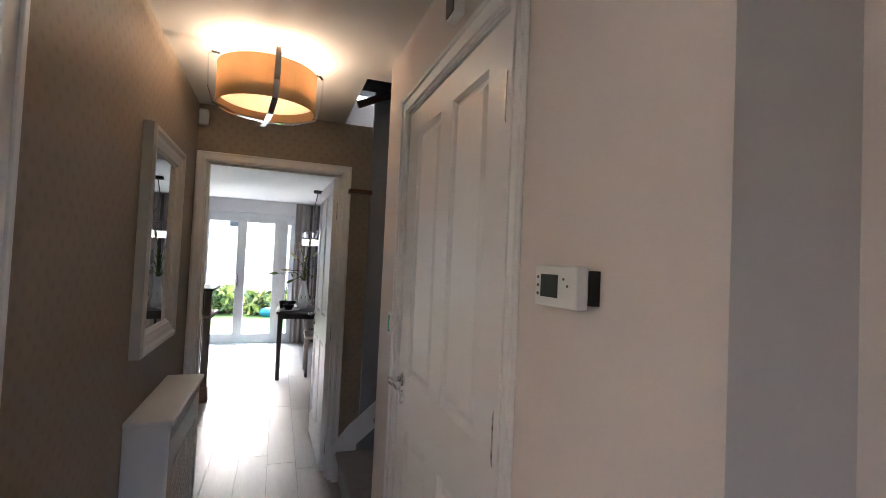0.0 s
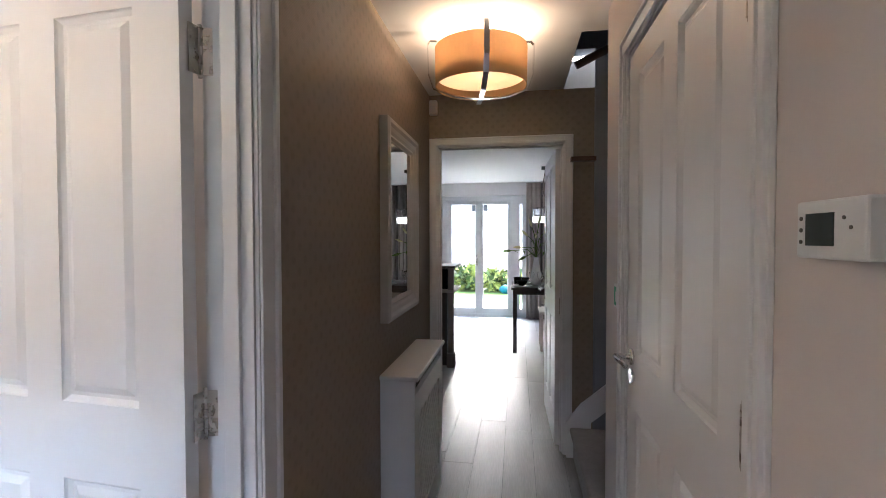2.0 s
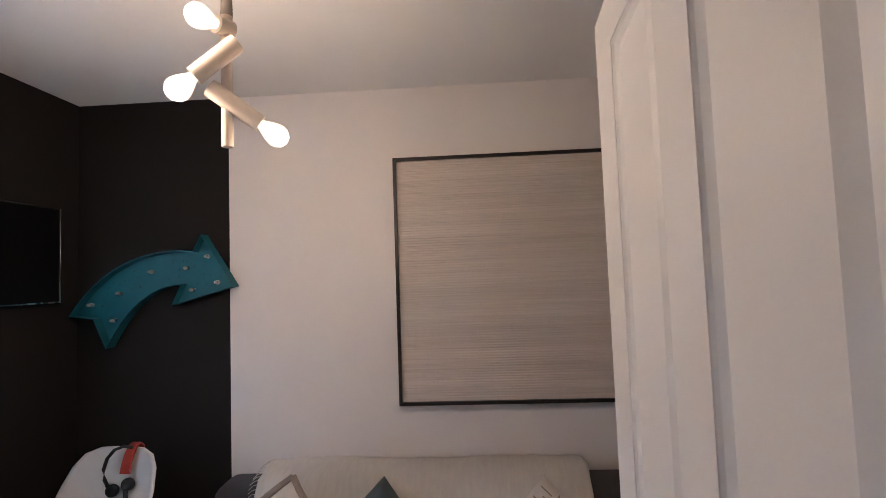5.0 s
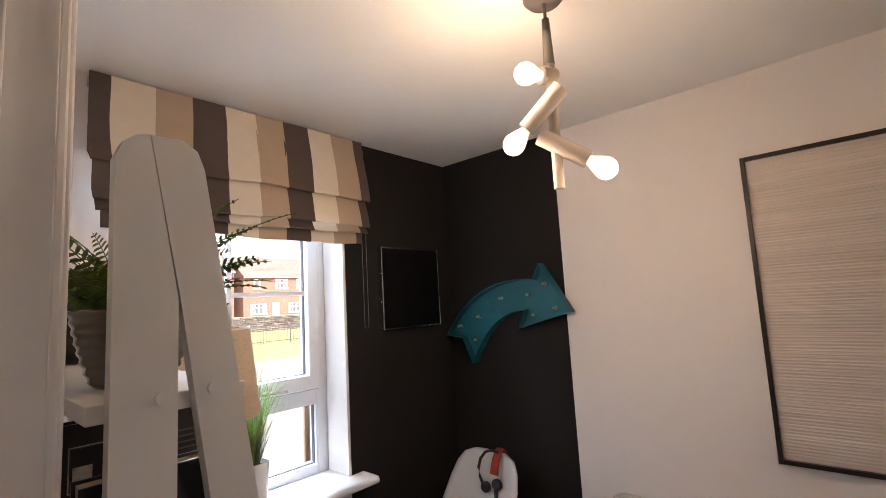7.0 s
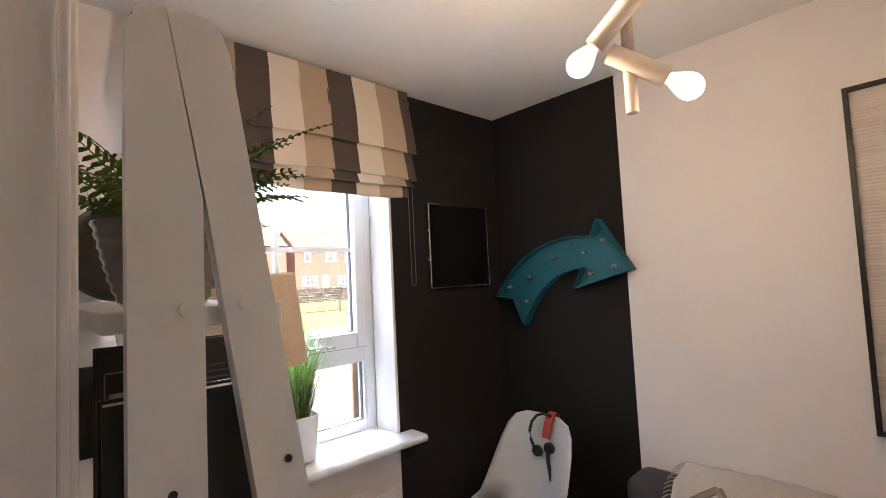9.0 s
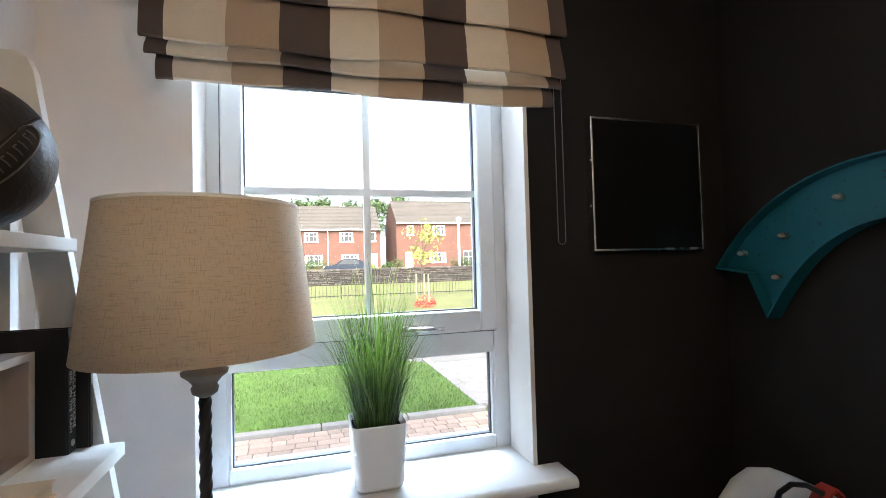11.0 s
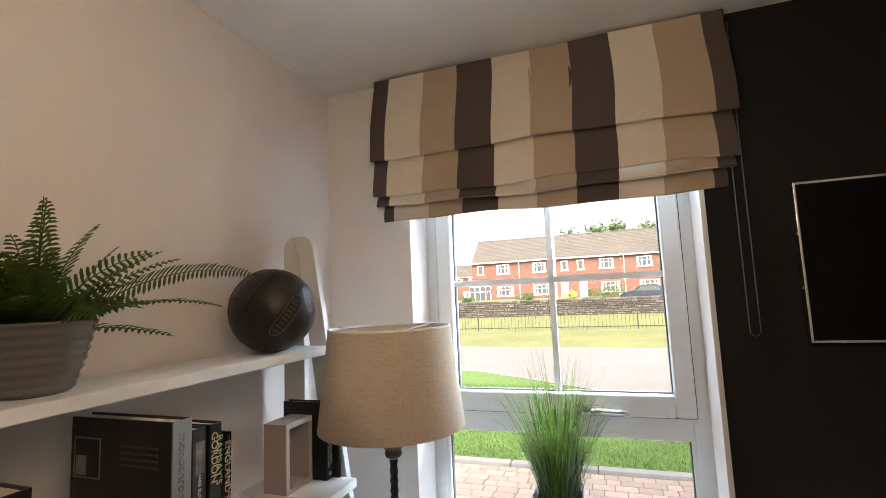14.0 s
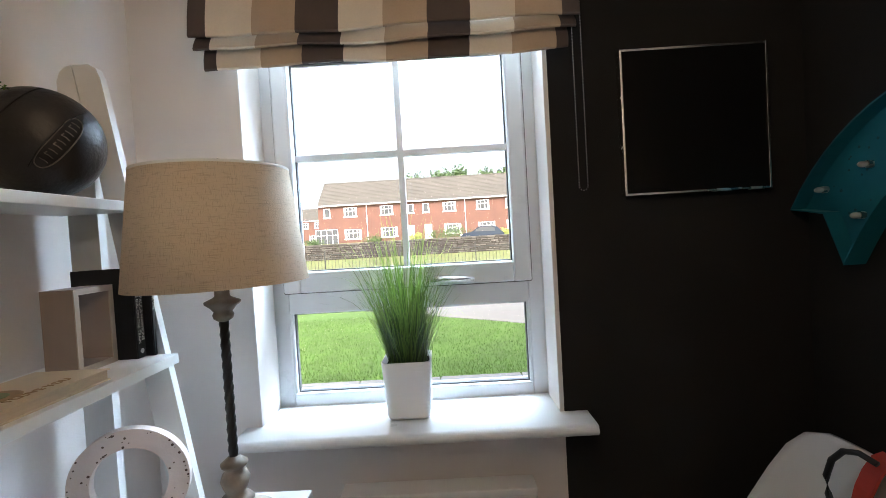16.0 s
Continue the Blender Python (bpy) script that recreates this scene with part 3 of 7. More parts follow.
def panel_door(name, label, width, height, material=None):
    """A four-panel leaf standing in x 0..width, y 0..0.035 (front at y 0), made at the origin."""
    material = material or M_gloss
    th = thing(name, (0, 0, 0), label, "door", kind="structure")
    st, top, mid0, mid1, bot, mun = 0.115, height - 0.085, 1.072, 0.9, FL + 0.2, 0.1
    low = FL + 0.002
    cx = width / 2
    part("core", cbox(st, width - st, 0.0115, 0.0235, bot, top), material, th)
    for nm, x0, x1, z0, z1 in (("stile", 0, st, low, height), ("stile", width - st, width, low, height), ("rail", st, width - st, top, height),
                               ("rail", st, width - st, mid1, mid0), ("rail", st, width - st, low, bot),
                               ("muntin", cx - mun / 2, cx + mun / 2, bot, mid1), ("muntin", cx - mun / 2, cx + mun / 2, mid0, top)):
        part(nm, cbox(x0, x1, 0, 0.035, z0, z1), material, th)
    for x0, x1 in ((st, cx - mun / 2), (cx + mun / 2, width - st)):
        for z0, z1 in ((bot, mid1), (mid0, top)):
            p = nb()
            for face, s in ((0.0015, 1), (0.0335, -1)):
                # ogee frame round a raised field
                for k0, k1, d0, d1 in ((0.0, 0.003, 0.0, 0.004), (0.003, 0.012, 0.004, 0.0102), (0.012, 0.019, 0.0102, 0.0104), (0.019, 0.036, 0.0104, 0.002)):
                    a = [(x0 + k0, z0 + k0), (x1 - k0, z0 + k0), (x1 - k0, z1 - k0), (x0 + k0, z1 - k0)]
                    b = [(x0 + k1, z0 + k1), (x1 - k1, z0 + k1), (x1 - k1, z1 - k1), (x0 + k1, z1 - k1)]
                    va = [p.verts.new((u, face + s * d0, v)) for u, v in a]
                    vb = [p.verts.new((u, face + s * d1, v)) for u, v in b]
                    for i in range(4):
                        j = (i + 1) % 4
                        p.faces.new((va[i], va[j], vb[j], vb[i]))
                p.faces.new(vb)
            bmesh.ops.recalc_face_normals(p, faces=p.faces)
            part("panel", p, material, th)
    return th


def lever_handle(th, x, z, turn, key=True):
    """Chrome lever with round rose and keyhole rose on both faces of a leaf; turn +1 points along +x."""
    for y0, s in ((0.0, -1), (0.035, 1)):
        h = nb()
        cyl(h, (x, y0, z), (x, y0 + s * 0.008, z), 0.026, 0.025, seg=28)
        cyl(h, (x, y0 + s * 0.008, z), (x, y0 + s * 0.05, z), 0.009, seg=16)
        tube(h, [(x, y0 + s * 0.048, z), (x + turn * 0.03, y0 + s * 0.052, z), (x + turn * 0.075, y0 + s * 0.05, z + 0.003),
                 (x + turn * 0.115, y0 + s * 0.046, z)], 0.0105, seg=12, taper=0.75)
        part("handle", h, M_chrome, th, "chrome lever handle", smooth=True)
        if not key:
            continue
        k = nb()
        cyl(k, (x, y0, z - 0.062), (x, y0 + s * 0.007, z - 0.062), 0.025, 0.024, seg=28)
        box(k, x - 0.003, x + 0.003, y0 + s * 0.0068, y0 + s * 0.0078, z - 0.072, z - 0.054)
        part("keyhole_rose", k, M_chrome, th, "chrome keyhole rose", smooth=False)


def butt_hinge(parent_thing, at, ax, ay, name="hinge"):
    """A steel butt hinge: knuckle at a place, one flap along ax, one along ay (plan directions)."""
    x, y, z = at
    h = nb()
    for i in range(5):
        cyl(h, (x, y, z - 0.05 + i * 0.02 + 0.0007), (x, y, z - 0.03 + i * 0.02 - 0.0007), 0.0065, seg=14)
    cyl(h, (x, y, z - 0.056), (x, y, z + 0.056), 0.0045, 0.0045, seg=12)
    for d in (ax, ay):
        d = Vector((d[0], d[1], 0))
        q = Vector((-d.y, d.x, 0)) * 0.0013
        c = Vector((x, y, 0))
        prism(h, [tuple((c + q)[:2]), tuple((c + d * 0.032 + q)[:2]), tuple((c + d * 0.032 - q)[:2]), tuple((c - q)[:2])],
              "z", z - 0.05, z + 0.05)
        for k in (-0.034, -0.012, 0.012, 0.034):
            s = c + d * (0.022 if abs(k) > 0.02 else 0.014)
            n = q.normalized() * 0.0022
            cyl(h, (s.x - n.x, s.y - n.y, z + k), (s.x + n.x, s.y + n.y, z + k), 0.004, seg=10)
    return part(name, h, M_steel, parent_thing, "steel butt hinge")


# study door, swung back into the room
door_study = panel_door("door_study", "white gloss four-panel study door standing open", 0.75, 1.992)
lever_handle(door_study, 0.70, 1.085, -1, key=False)
door_study.matrix_world = pose(-0.117, 1.889, 0.006, 0, 0, 175)
hinges = thing("door_study_hinges", (-0.11, 1.93, 0), "steel butt hinges on the study door lining", "hinges", kind="structure")
for z in (0.3, 1.06, 1.83):
    butt_hinge(hinges, (-0.112, 1.906, z), (0.96, 0.28), (-0.1, -0.99))
# kitchen door, open into the kitchen
door_kitchen = panel_door("door_kitchen", "white gloss four-panel kitchen door standing open", 0.755, 1.985)
lever_handle(door_kitchen, 0.70, 1.03, -1)
door_kitchen.matrix_world = pose(0.822, 4.015, 0.006, 0, 0, 91.5)
kh = thing("door_kitchen_hinges", (0.815, 4.01, 0), "steel butt hinges on the kitchen door lining", "hinges", kind="structure")
for z in (0.28, 1.0, 1.78):
    butt_hinge(kh, (0.819, 4.005, z), (0, -1), (0.1, 0.9))
# cupboard door, shut
door_cup = panel_door("door_cupboard", "white gloss four-panel cupboard door, shut", 0.80, 2.005)
lever_handle(door_cup, 0.06, 1.055, 1)
door_cup.matrix_world = pose(RW + 0.003, 2.595, 0.006, 0, 0, -90)
ch = thing("door_cupboard_hinges", (RW, 1.803, 0), "steel butt hinges of the cupboard door", "hinges", kind="structure")
for z in (0.35, 1.125, 1.824):
    butt_hinge(ch, (RW - 0.004, 1.794, z), (0.5, -0.86), (0.5, 0.86))


# ---- window of the study ----
def window_frame():
    th = thing("window_study", ((W0 + W1) / 2, -0.17, WZ0), "white plastic casement window with glazing bars", "window", kind="structure")
    y0, y1 = -0.215, -0.15
    fx0, fx1, fz0, fz1 = W0 + 0.004, W1 - 0.004, WZ0 + 0.004, WZ1 - 0.012
    f = nb()
    for a, b, c, d in ((fx0, fx0 + 0.05, fz0, fz1), (fx1 - 0.05, fx1, fz0, fz1), (fx0 + 0.05, fx1 - 0.05, fz0, fz0 + 0.045),
                       (fx0 + 0.05, fx1 - 0.05, fz1 - 0.05, fz1), (fx0 + 0.05, fx1 - 0.05, 1.197, 1.262)):
        part("window_frame", cbox(a, b, y0, y1, c, d, bevel=0.004), M_upvc, th)
    f.free()
    sx0, sx1, sz0, sz1 = fx0 + 0.04, fx1 - 0.04, 1.262, fz1 - 0.04
    for a, b, c, d in ((sx0, sx0 + 0.052, sz0, sz1), (sx1 - 0.052, sx1, sz0, sz1), (sx0 + 0.052, sx1 - 0.052, sz0, sz0 + 0.062),
                       (sx0 + 0.052, sx1 - 0.052, sz1 - 0.055, sz1)):
        sash = part("sash", cbox(a, b, y0 + 0.008, y1 + 0.014, c, d, bevel=0.006), M_upvc, th, "opening white plastic sash")
    g = nb()
    gx = (sx0 + sx1) / 2
    box(g, gx - 0.009, gx + 0.009, -0.19, -0.165, sz0 + 0.062, sz1 - 0.055)
    part("glazing_bar", g, M_upvc, sash)
    g = nb()
    box(g, sx0 + 0.052, sx1 - 0.052, -0.189, -0.166, 1.659, 1.677)
    part("glazing_bar", g, M_upvc, sash)
    for a, b, c, d in ((sx0 + 0.045, sx1 - 0.045, sz0 + 0.055, sz1 - 0.05), (fx0 + 0.045, fx1 - 0.045, fz0 + 0.04, 1.2)):
        ob = part("pane", cbox(a, b, -0.181, -0.177, c, d), M_glass, th)
        ob.visible_shadow = False
    for a, b, c, d in ((fx0 + 0.05, fx0 + 0.058, fz0 + 0.045, 1.197), (fx1 - 0.058, fx1 - 0.05, fz0 + 0.045, 1.197)):
        part("glazing_bead", cbox(a, b, -0.176, -0.152, c, d), M_upvc, th)
    # dark rubber gaskets round the glass, then dark strips for the sash's shadow gap
    for a, b, c, d, y, t in ((sx0 + 0.052, sx1 - 0.052, sz0 + 0.062, sz1 - 0.055, -0.168, 0.0035), (fx0 + 0.058, fx1 - 0.058, fz0 + 0.045, 1.197, -0.166, 0.0035)):
        gk = nb()
        for p, q, u, v in ((a, a + t, c, d), (b - t, b, c, d), (a + t, b - t, c, c + t), (a + t, b - t, d - t, d)):
            box(gk, p, q, -0.182, y, u, v)
        part("gasket", gk, M_gasket_gap, th, "dark grey rubber seal round the glass")
    gk = nb()
    for p, q, u, v in ((sx0 - 0.003, sx0 - 0.0003, sz0, sz1), (sx1 + 0.0003, sx1 + 0.003, sz0, sz1), (sx0, sx1, sz0 - 0.0027, sz0 - 0.0003)):
        box(gk, p, q, y1 - 0.01, y1 + 0.0015, u, v)
    part("gasket", gk, M_gasket_gap, th, "dark strips for the shadow gap round the opening sash")
    h = nb()
    box(h, -0.93, -0.87, -0.152, -0.128, 1.272, 1.292, bevel=0.004)
    tube(h, [(-0.9, -0.128, 1.283), (-0.9, -0.108, 1.283), (-0.935, -0.104, 1.283), (-1.0, -0.104, 1.28)], 0.008, seg=10, taper=0.7)
    part("window_handle", h, M_silver, th, "white metal window handle", smooth=True)
    return th


window_frame()
sill = nb()
box(sill, W0 - 0.062, W1 + 0.03, 0.0, 0.088, 0.888, 0.917)
box(sill, W0 + 0.002, W1 - 0.002, -0.148, 0.002, 0.888, 0.917)
cyl(sill, (W0 - 0.062, 0.088, 0.9025), (W1 + 0.03, 0.088, 0.9025), 0.0145, seg=20)
setting("window_sill", sill, M_sill, "white painted window board with a bull nose", "sill")


# ---- striped roman blind ----
def roman_blind():
    th = thing("roman_blind", (-0.8, 0.05, 1.86), "cream, tan and dark brown striped roman blind, half raised", "blind")
    top = 2.318
    # stacked folds: top and bottom height, stand-off at top and bottom, and how far each end is drawn in
    folds = ((2.318, 2.050, 0.054, 0.098, 0.0), (2.075, 1.934, 0.074, 0.101, 0.010), (1.95, 1.903, 0.070, 0.094, 0.018), (1.93, 1.862, 0.062, 0.074, 0.034))
    stripes = [-0.309, -0.360, -0.477, -0.585, -0.693, -0.804, -0.913, -1.020, -1.130, -1.244, -1.292]
    mats = [M_dark_stripe] + [M_cream, M_tan, M_dark_stripe] * 3
    mid = -0.80
    for f, (z1, z0, ya, yb, draw) in enumerate(folds):
        keep = 1 - draw / 0.49
        for k in range(len(stripes) - 1):
            a, b = (mid + (x - mid) * (keep if i in (0, 10) or f == 0 else 0.5 + keep * 0.5) for i, x in ((k, stripes[k]), (k + 1, stripes[k + 1])))
            bm = nb()
            rows = []
            n, steps = 6, 9
            for i in range(n + 1):
                x = a + (b - a) * i / n
                sag = 0.0035 * math.sin((x + 0.3) * 8.2 + f * 1.3) + 0.002 * math.sin(x * 21 + f)
                row = []
                for q in range(steps + 1):
                    t = q / steps
                    bow = 0.006 * math.sin(math.pi * t) * (1 if f == 0 else 0.6)
                    y = ya + (yb - ya) * t ** 1.7 + bow + 0.0015 * math.sin(x * 17 + t * 3 + f)
                    row.append((x + 0.0035 * math.sin(t * 5.0 + x * 4) * (1 if f == 0 else 0.4), y, z1 + (z0 - z1) * t + sag * t))
                # the cloth turns under at the fold and runs back up behind
                x, y, z = row[-1]
                row += [(x, y - 0.003, z - 0.0035), (x, y - 0.008, z - 0.003), (x, y - 0.012, z + 0.004)]
                row += [(x, max(ya - 0.006, 0.02), z + 0.03)] if f < 3 else []
                row += [(x, ya - 0.004, z1)]
                rows.append([bm.verts.new(p) for p in row])
            for r0, r1 in zip(rows, rows[1:]):
                m = len(r0)
                for i in range(m):
                    j = (i + 1) % m
                    bm.faces.new((r0[i], r0[j], r1[j], r1[i]))
            bm.faces.new(rows[0])
            bm.faces.new(rows[-1][::-1])
            bmesh.ops.recalc_face_normals(bm, faces=bm.faces)
            part("stripe", bm, mats[k], th)
    part("headrail", cbox(-1.285, -0.315, 0.002, 0.05, top - 0.03, top), M_upvc, th)
    ch = nb()
    for i in range(100):
        z = 2.28 - i * 0.0077
        for x in (-1.274, -1.296):
            q = bmesh.ops.create_icosphere(ch, subdivisions=1, radius=0.0021)
            bmesh.ops.translate(ch, vec=(x, 0.052, z), verts=q["verts"])
    for i in range(5):
        a = math.pi * (i + 0.5) / 5
        q = bmesh.ops.create_icosphere(ch, subdivisions=1, radius=0.0021)
        bmesh.ops.translate(ch, vec=(-1.285 + 0.011 * math.cos(a), 0.052, 1.516 - 0.011 * math.sin(a)), verts=q["verts"])
    for x in (-1.274, -1.296):
        cyl(ch, (x, 0.052, 1.516), (x, 0.052, 2.28), 0.0009, seg=5)
    part("bead_chain", ch, M_chain, th, "thin metal bead chain")


roman_blind()


# ---- hall things ----
def hall_mirror():
    y0, y1, z0, z1, w = 2.823, 3.388, 1.088, 1.93, 0.085
    th = thing("wall_mirror", (0.0, (y0 + y1) / 2, z0), "rectangular wall mirror in a pale silvered moulded frame", "mirror")
    f = nb()
    # moulded profile: depth against distance from the outer edge
    prof = [(0.0, 0.002), (0.0, 0.036), (0.008, 0.043), (0.022, 0.044), (0.034, 0.036), (0.05, 0.033), (0.062, 0.027), (0.07, 0.028), (0.078, 0.018), (w, 0.016), (w, 0.004)]
    loops = [[f.verts.new((d, y, z)) for y, z in ((y0 + k, z0 + k), (y1 - k, z0 + k), (y1 - k, z1 - k), (y0 + k, z1 - k))] for k, d in prof]
    for a, b in zip(loops, loops[1:]):
        for i in range(4):
            j = (i + 1) % 4
            f.faces.new((a[i], a[j], b[j], b[i]))
    bmesh.ops.recalc_face_normals(f, faces=f.faces)
    part("frame", f, mat("silvered_moulding", (0.5, 0.46, 0.42), 0.38, 0.0, vary=0.04, scale=200), th)
    part("mirror_glass", cbox(0.004, 0.014, y0 + w - 0.004, y1 - w + 0.004, z0 + w - 0.004, z1 - w + 0.004), M_mirror, th, "mirror glass")


hall_mirror()


def radiator_cover():
    y0, y1, d, h = 2.815, 3.475, 0.145, 0.86
    th = thing("radiator_cover", (d / 2, (y0 + y1) / 2, FL), "white painted radiator cover with slanted slats in its front", "radiator cover")
    part("top", cbox(0.002, 0.162, 2.8, 3.49, h, h + 0.02, bevel=0.005), M_satin, th)
    part("side_panel", cbox(0.002, d, y0, y0 + 0.018, FL, h), M_satin, th)
    part("side_panel", cbox(0.002, d, y1 - 0.018, y1, FL, h), M_satin, th)
    fr = nb()
    xa, xb = d - 0.018, d
    for a, b, c, e in ((y0 + 0.018, y0 + 0.07, FL, 0.80), (y1 - 0.07, y1 - 0.018, FL, 0.80), (y0 + 0.07, y1 - 0.07, 0.70, 0.80), (y0 + 0.07, y1 - 0.07, FL, 0.24)):
        box(fr, xa, xb, a, b, c, e)
    part("front_frame", fr, M_satin, th)
    # black sheet added for the shade inside the cover
    part("backing", cbox(0.02, 0.03, y0 + 0.02, y1 - 0.02, FL + 0.02, h - 0.005), M_black_plastic, th, "dark sheet for the shade behind the slats")
    a0, a1, c0, c1 = y0 + 0.07, y1 - 0.07, 0.24, 0.70
    k = c0 - 0.36
    while k < c1 + 0.42:
        # one slat, a band slanting across the opening, cut to it
        pts = []
        for off in (0.0, 0.034):
            pts.append([(a0, k + off), (a1, k + off + 0.36)])
        lo, hi = pts
        poly = [lo[0], lo[1], hi[1], hi[0]]
        clipped = [(y, min(max(z, c0), c1)) for y, z in poly]
        if max(z for _, z in clipped) - min(z for _, z in clipped) > 0.002 and k + 0.36 + 0.034 > c0 and k < c1:
            def cut(pl, zc, keep_above):
                out = []
                for i in range(len(pl)):
                    p, q = pl[i], pl[(i + 1) % len(pl)]
                    ip, iq = ((p[1] >= zc) == keep_above), ((q[1] >= zc) == keep_above)
                    if ip:
                        out.append(p)
                    if ip != iq:
                        t = (zc - p[1]) / (q[1] - p[1])
                        out.append((p[0] + t * (q[0] - p[0]), zc))
                return out
            pl = cut(cut(poly, c0, True), c1, False)
            if len(pl) >= 3:
                part("slat", prism(nb(), pl, "x", d - 0.014, d - 0.005), M_satin, th)
        k += 0.058


radiator_cover()


def hall_lamp():
    c = Vector((0.392, 3.05, 0))
    th = thing("ceiling_lamp", (c.x, c.y, CEIL), "round tan fabric ceiling lamp with crossed chrome bands, lit", "ceiling lamp")
    part("ceiling_rose", lathe(nb(), [(0.0, CEIL - 0.03), (0.05, CEIL - 0.028), (0.065, CEIL - 0.018), (0.066, CEIL)], at=(c.x, c.y, 0)), M_gloss, th, smooth=True)
    part("shade", lathe(nb(), [(0.198, 2.09), (0.2, 2.255), (0.197, 2.255), (0.195, 2.09), (0.198, 2.09)], seg=64, at=(c.x, c.y, 0)), M_shade_tan, th, "tan fabric drum shade", smooth=False)
    part("diffuser", lathe(nb(), [(0.0, 2.132), (0.1, 2.132), (0.193, 2.134), (0.193, 2.138), (0.0, 2.136)], seg=48, at=(c.x, c.y, 0)), M_diffuser, th, "glowing frosted diffuser")
    part("stem", cyl(nb(), (c.x, c.y, 2.2), (c.x, c.y, CEIL - 0.02), 0.008), M_chrome, th)
    for a in (radians(100), radians(10)):
        u = Vector((math.cos(a), math.sin(a), 0))
        v = Vector((-u.y, u.x, 0))
        R, w, t = 0.232, 0.011, 0.0025
        path = [(-0.19, 2.29), (-R + 0.012, 2.29), (-R, 2.275), (-R + 0.004, 2.15), (-R + 0.026, 2.085), (-0.11, 2.05), (0, 2.04), (0.11, 2.05), (R - 0.026, 2.085),
                (R - 0.004, 2.15), (R, 2.275), (R - 0.012, 2.29), (0.19, 2.29)]
        bm = nb()
        rows = []
        for i, (s, z) in enumerate(path):
            p = c + u * s
            d = Vector((path[min(i + 1, 12)][0] - path[max(i - 1, 0)][0], path[min(i + 1, 12)][1] - path[max(i - 1, 0)][1]))
            nrm = Vector((-d.y, d.x)).normalized() * t
            rows.append([bm.verts.new(Vector((p.x, p.y, z)) + v * sv + u * nrm.x * sn + Vector((0, 0, nrm.y * sn))) for sv, sn in ((-w, -1), (w, -1), (w, 1), (-w, 1))])
        for r0, r1 in zip(rows, rows[1:]):
            for i in range(4):
                j = (i + 1) % 4
                bm.faces.new((r0[i], r0[j], r1[j], r1[i]))
        bmesh.ops.recalc_face_normals(bm, faces=bm.faces)
        part("chrome_band", bm, M_chrome, th, "curved chrome band")
    for k in range(3):
        a = radians(90 + 120 * k)
        p = (c.x + 0.08 * math.cos(a), c.y + 0.08 * math.sin(a))
        part("bulb", ball(nb(), (p[0], p[1], 2.19), 0.022, 14, 10), M_bulb, th, "lit bulb", smooth=True)
        lamp_point("hall_lamp_light", (p[0], p[1], 2.225), HALL_W, 0.02, WARM)


HALL_W = 0.155
hall_lamp()


def thermostat():
    th = thing("thermostat", (RW, 1.6, 1.42), "white wall thermostat with a grey display", "thermostat")
    part("back_plate", cbox(RW - 0.014, RW, 1.49, 1.54, 1.421, 1.471), M_black_plastic, th, "dark backing plate")
    part("housing", cbox(RW - 0.036, RW - 0.014, 1.497, 1.607, 1.414, 1.477, bevel=0.003), M_satin, th)
    part("display", cbox(RW - 0.0372, RW - 0.0355, 1.542, 1.588, 1.428, 1.463), M_screen, th, "grey display")
    for k in range(3):
        part("button", cyl(nb(), (RW - 0.0355, 1.597, 1.432 + k * 0.013), (RW - 0.0372, 1.597, 1.432 + k * 0.013), 0.0024, seg=12), M_print_grey, th)
    for k in range(2):
        part("button", cyl(nb(), (RW - 0.0355, 1.527 - k * 0.01, 1.457 - k * 0.01), (RW - 0.0372, 1.527 - k * 0.01, 1.457 - k * 0.01), 0.002, seg=10), M_print_grey, th)


thermostat()
sw = thing("light_switch", (RW, 2.72, 1.22), "white light switch with a green label", "light switch")
part("plate", cbox(RW - 0.008, RW, 2.68, 2.766, 1.185, 1.271, bevel=0.003), M_satin, sw)
part("rocker", cbox(RW - 0.012, RW - 0.007, 2.70, 2.72, 1.21, 1.245), M_satin, sw)
part("label", cbox(RW - 0.0095, RW - 0.0078, 2.728, 2.758, 1.195, 1.26), M_green_label, sw, "green printed label")
chime = thing("door_chime", (RW, 2.11, 2.13), "small grey box on the wall above the cupboard door", "wall box")
part("housing", cbox(RW - 0.03, RW, 2.075, 2.14, 2.135, 2.25, bevel=0.004), M_gloss, chime)
part("cover", cbox(RW - 0.034, RW - 0.029, 2.08, 2.135, 2.142, 2.243), M_print_grey, chime, "grey cover")
sens = thing("alarm_sensor", (0.03, END, 2.25), "small white alarm sensor in the corner", "sensor")
part("housing", cbox(0.005, 0.055, END - 0.045, END, 2.2, 2.29, bevel=0.008), M_satin, sens)
part("lens", cbox(0.015, 0.045, END - 0.048, END - 0.044, 2.215, 2.25), M_upvc, sens)


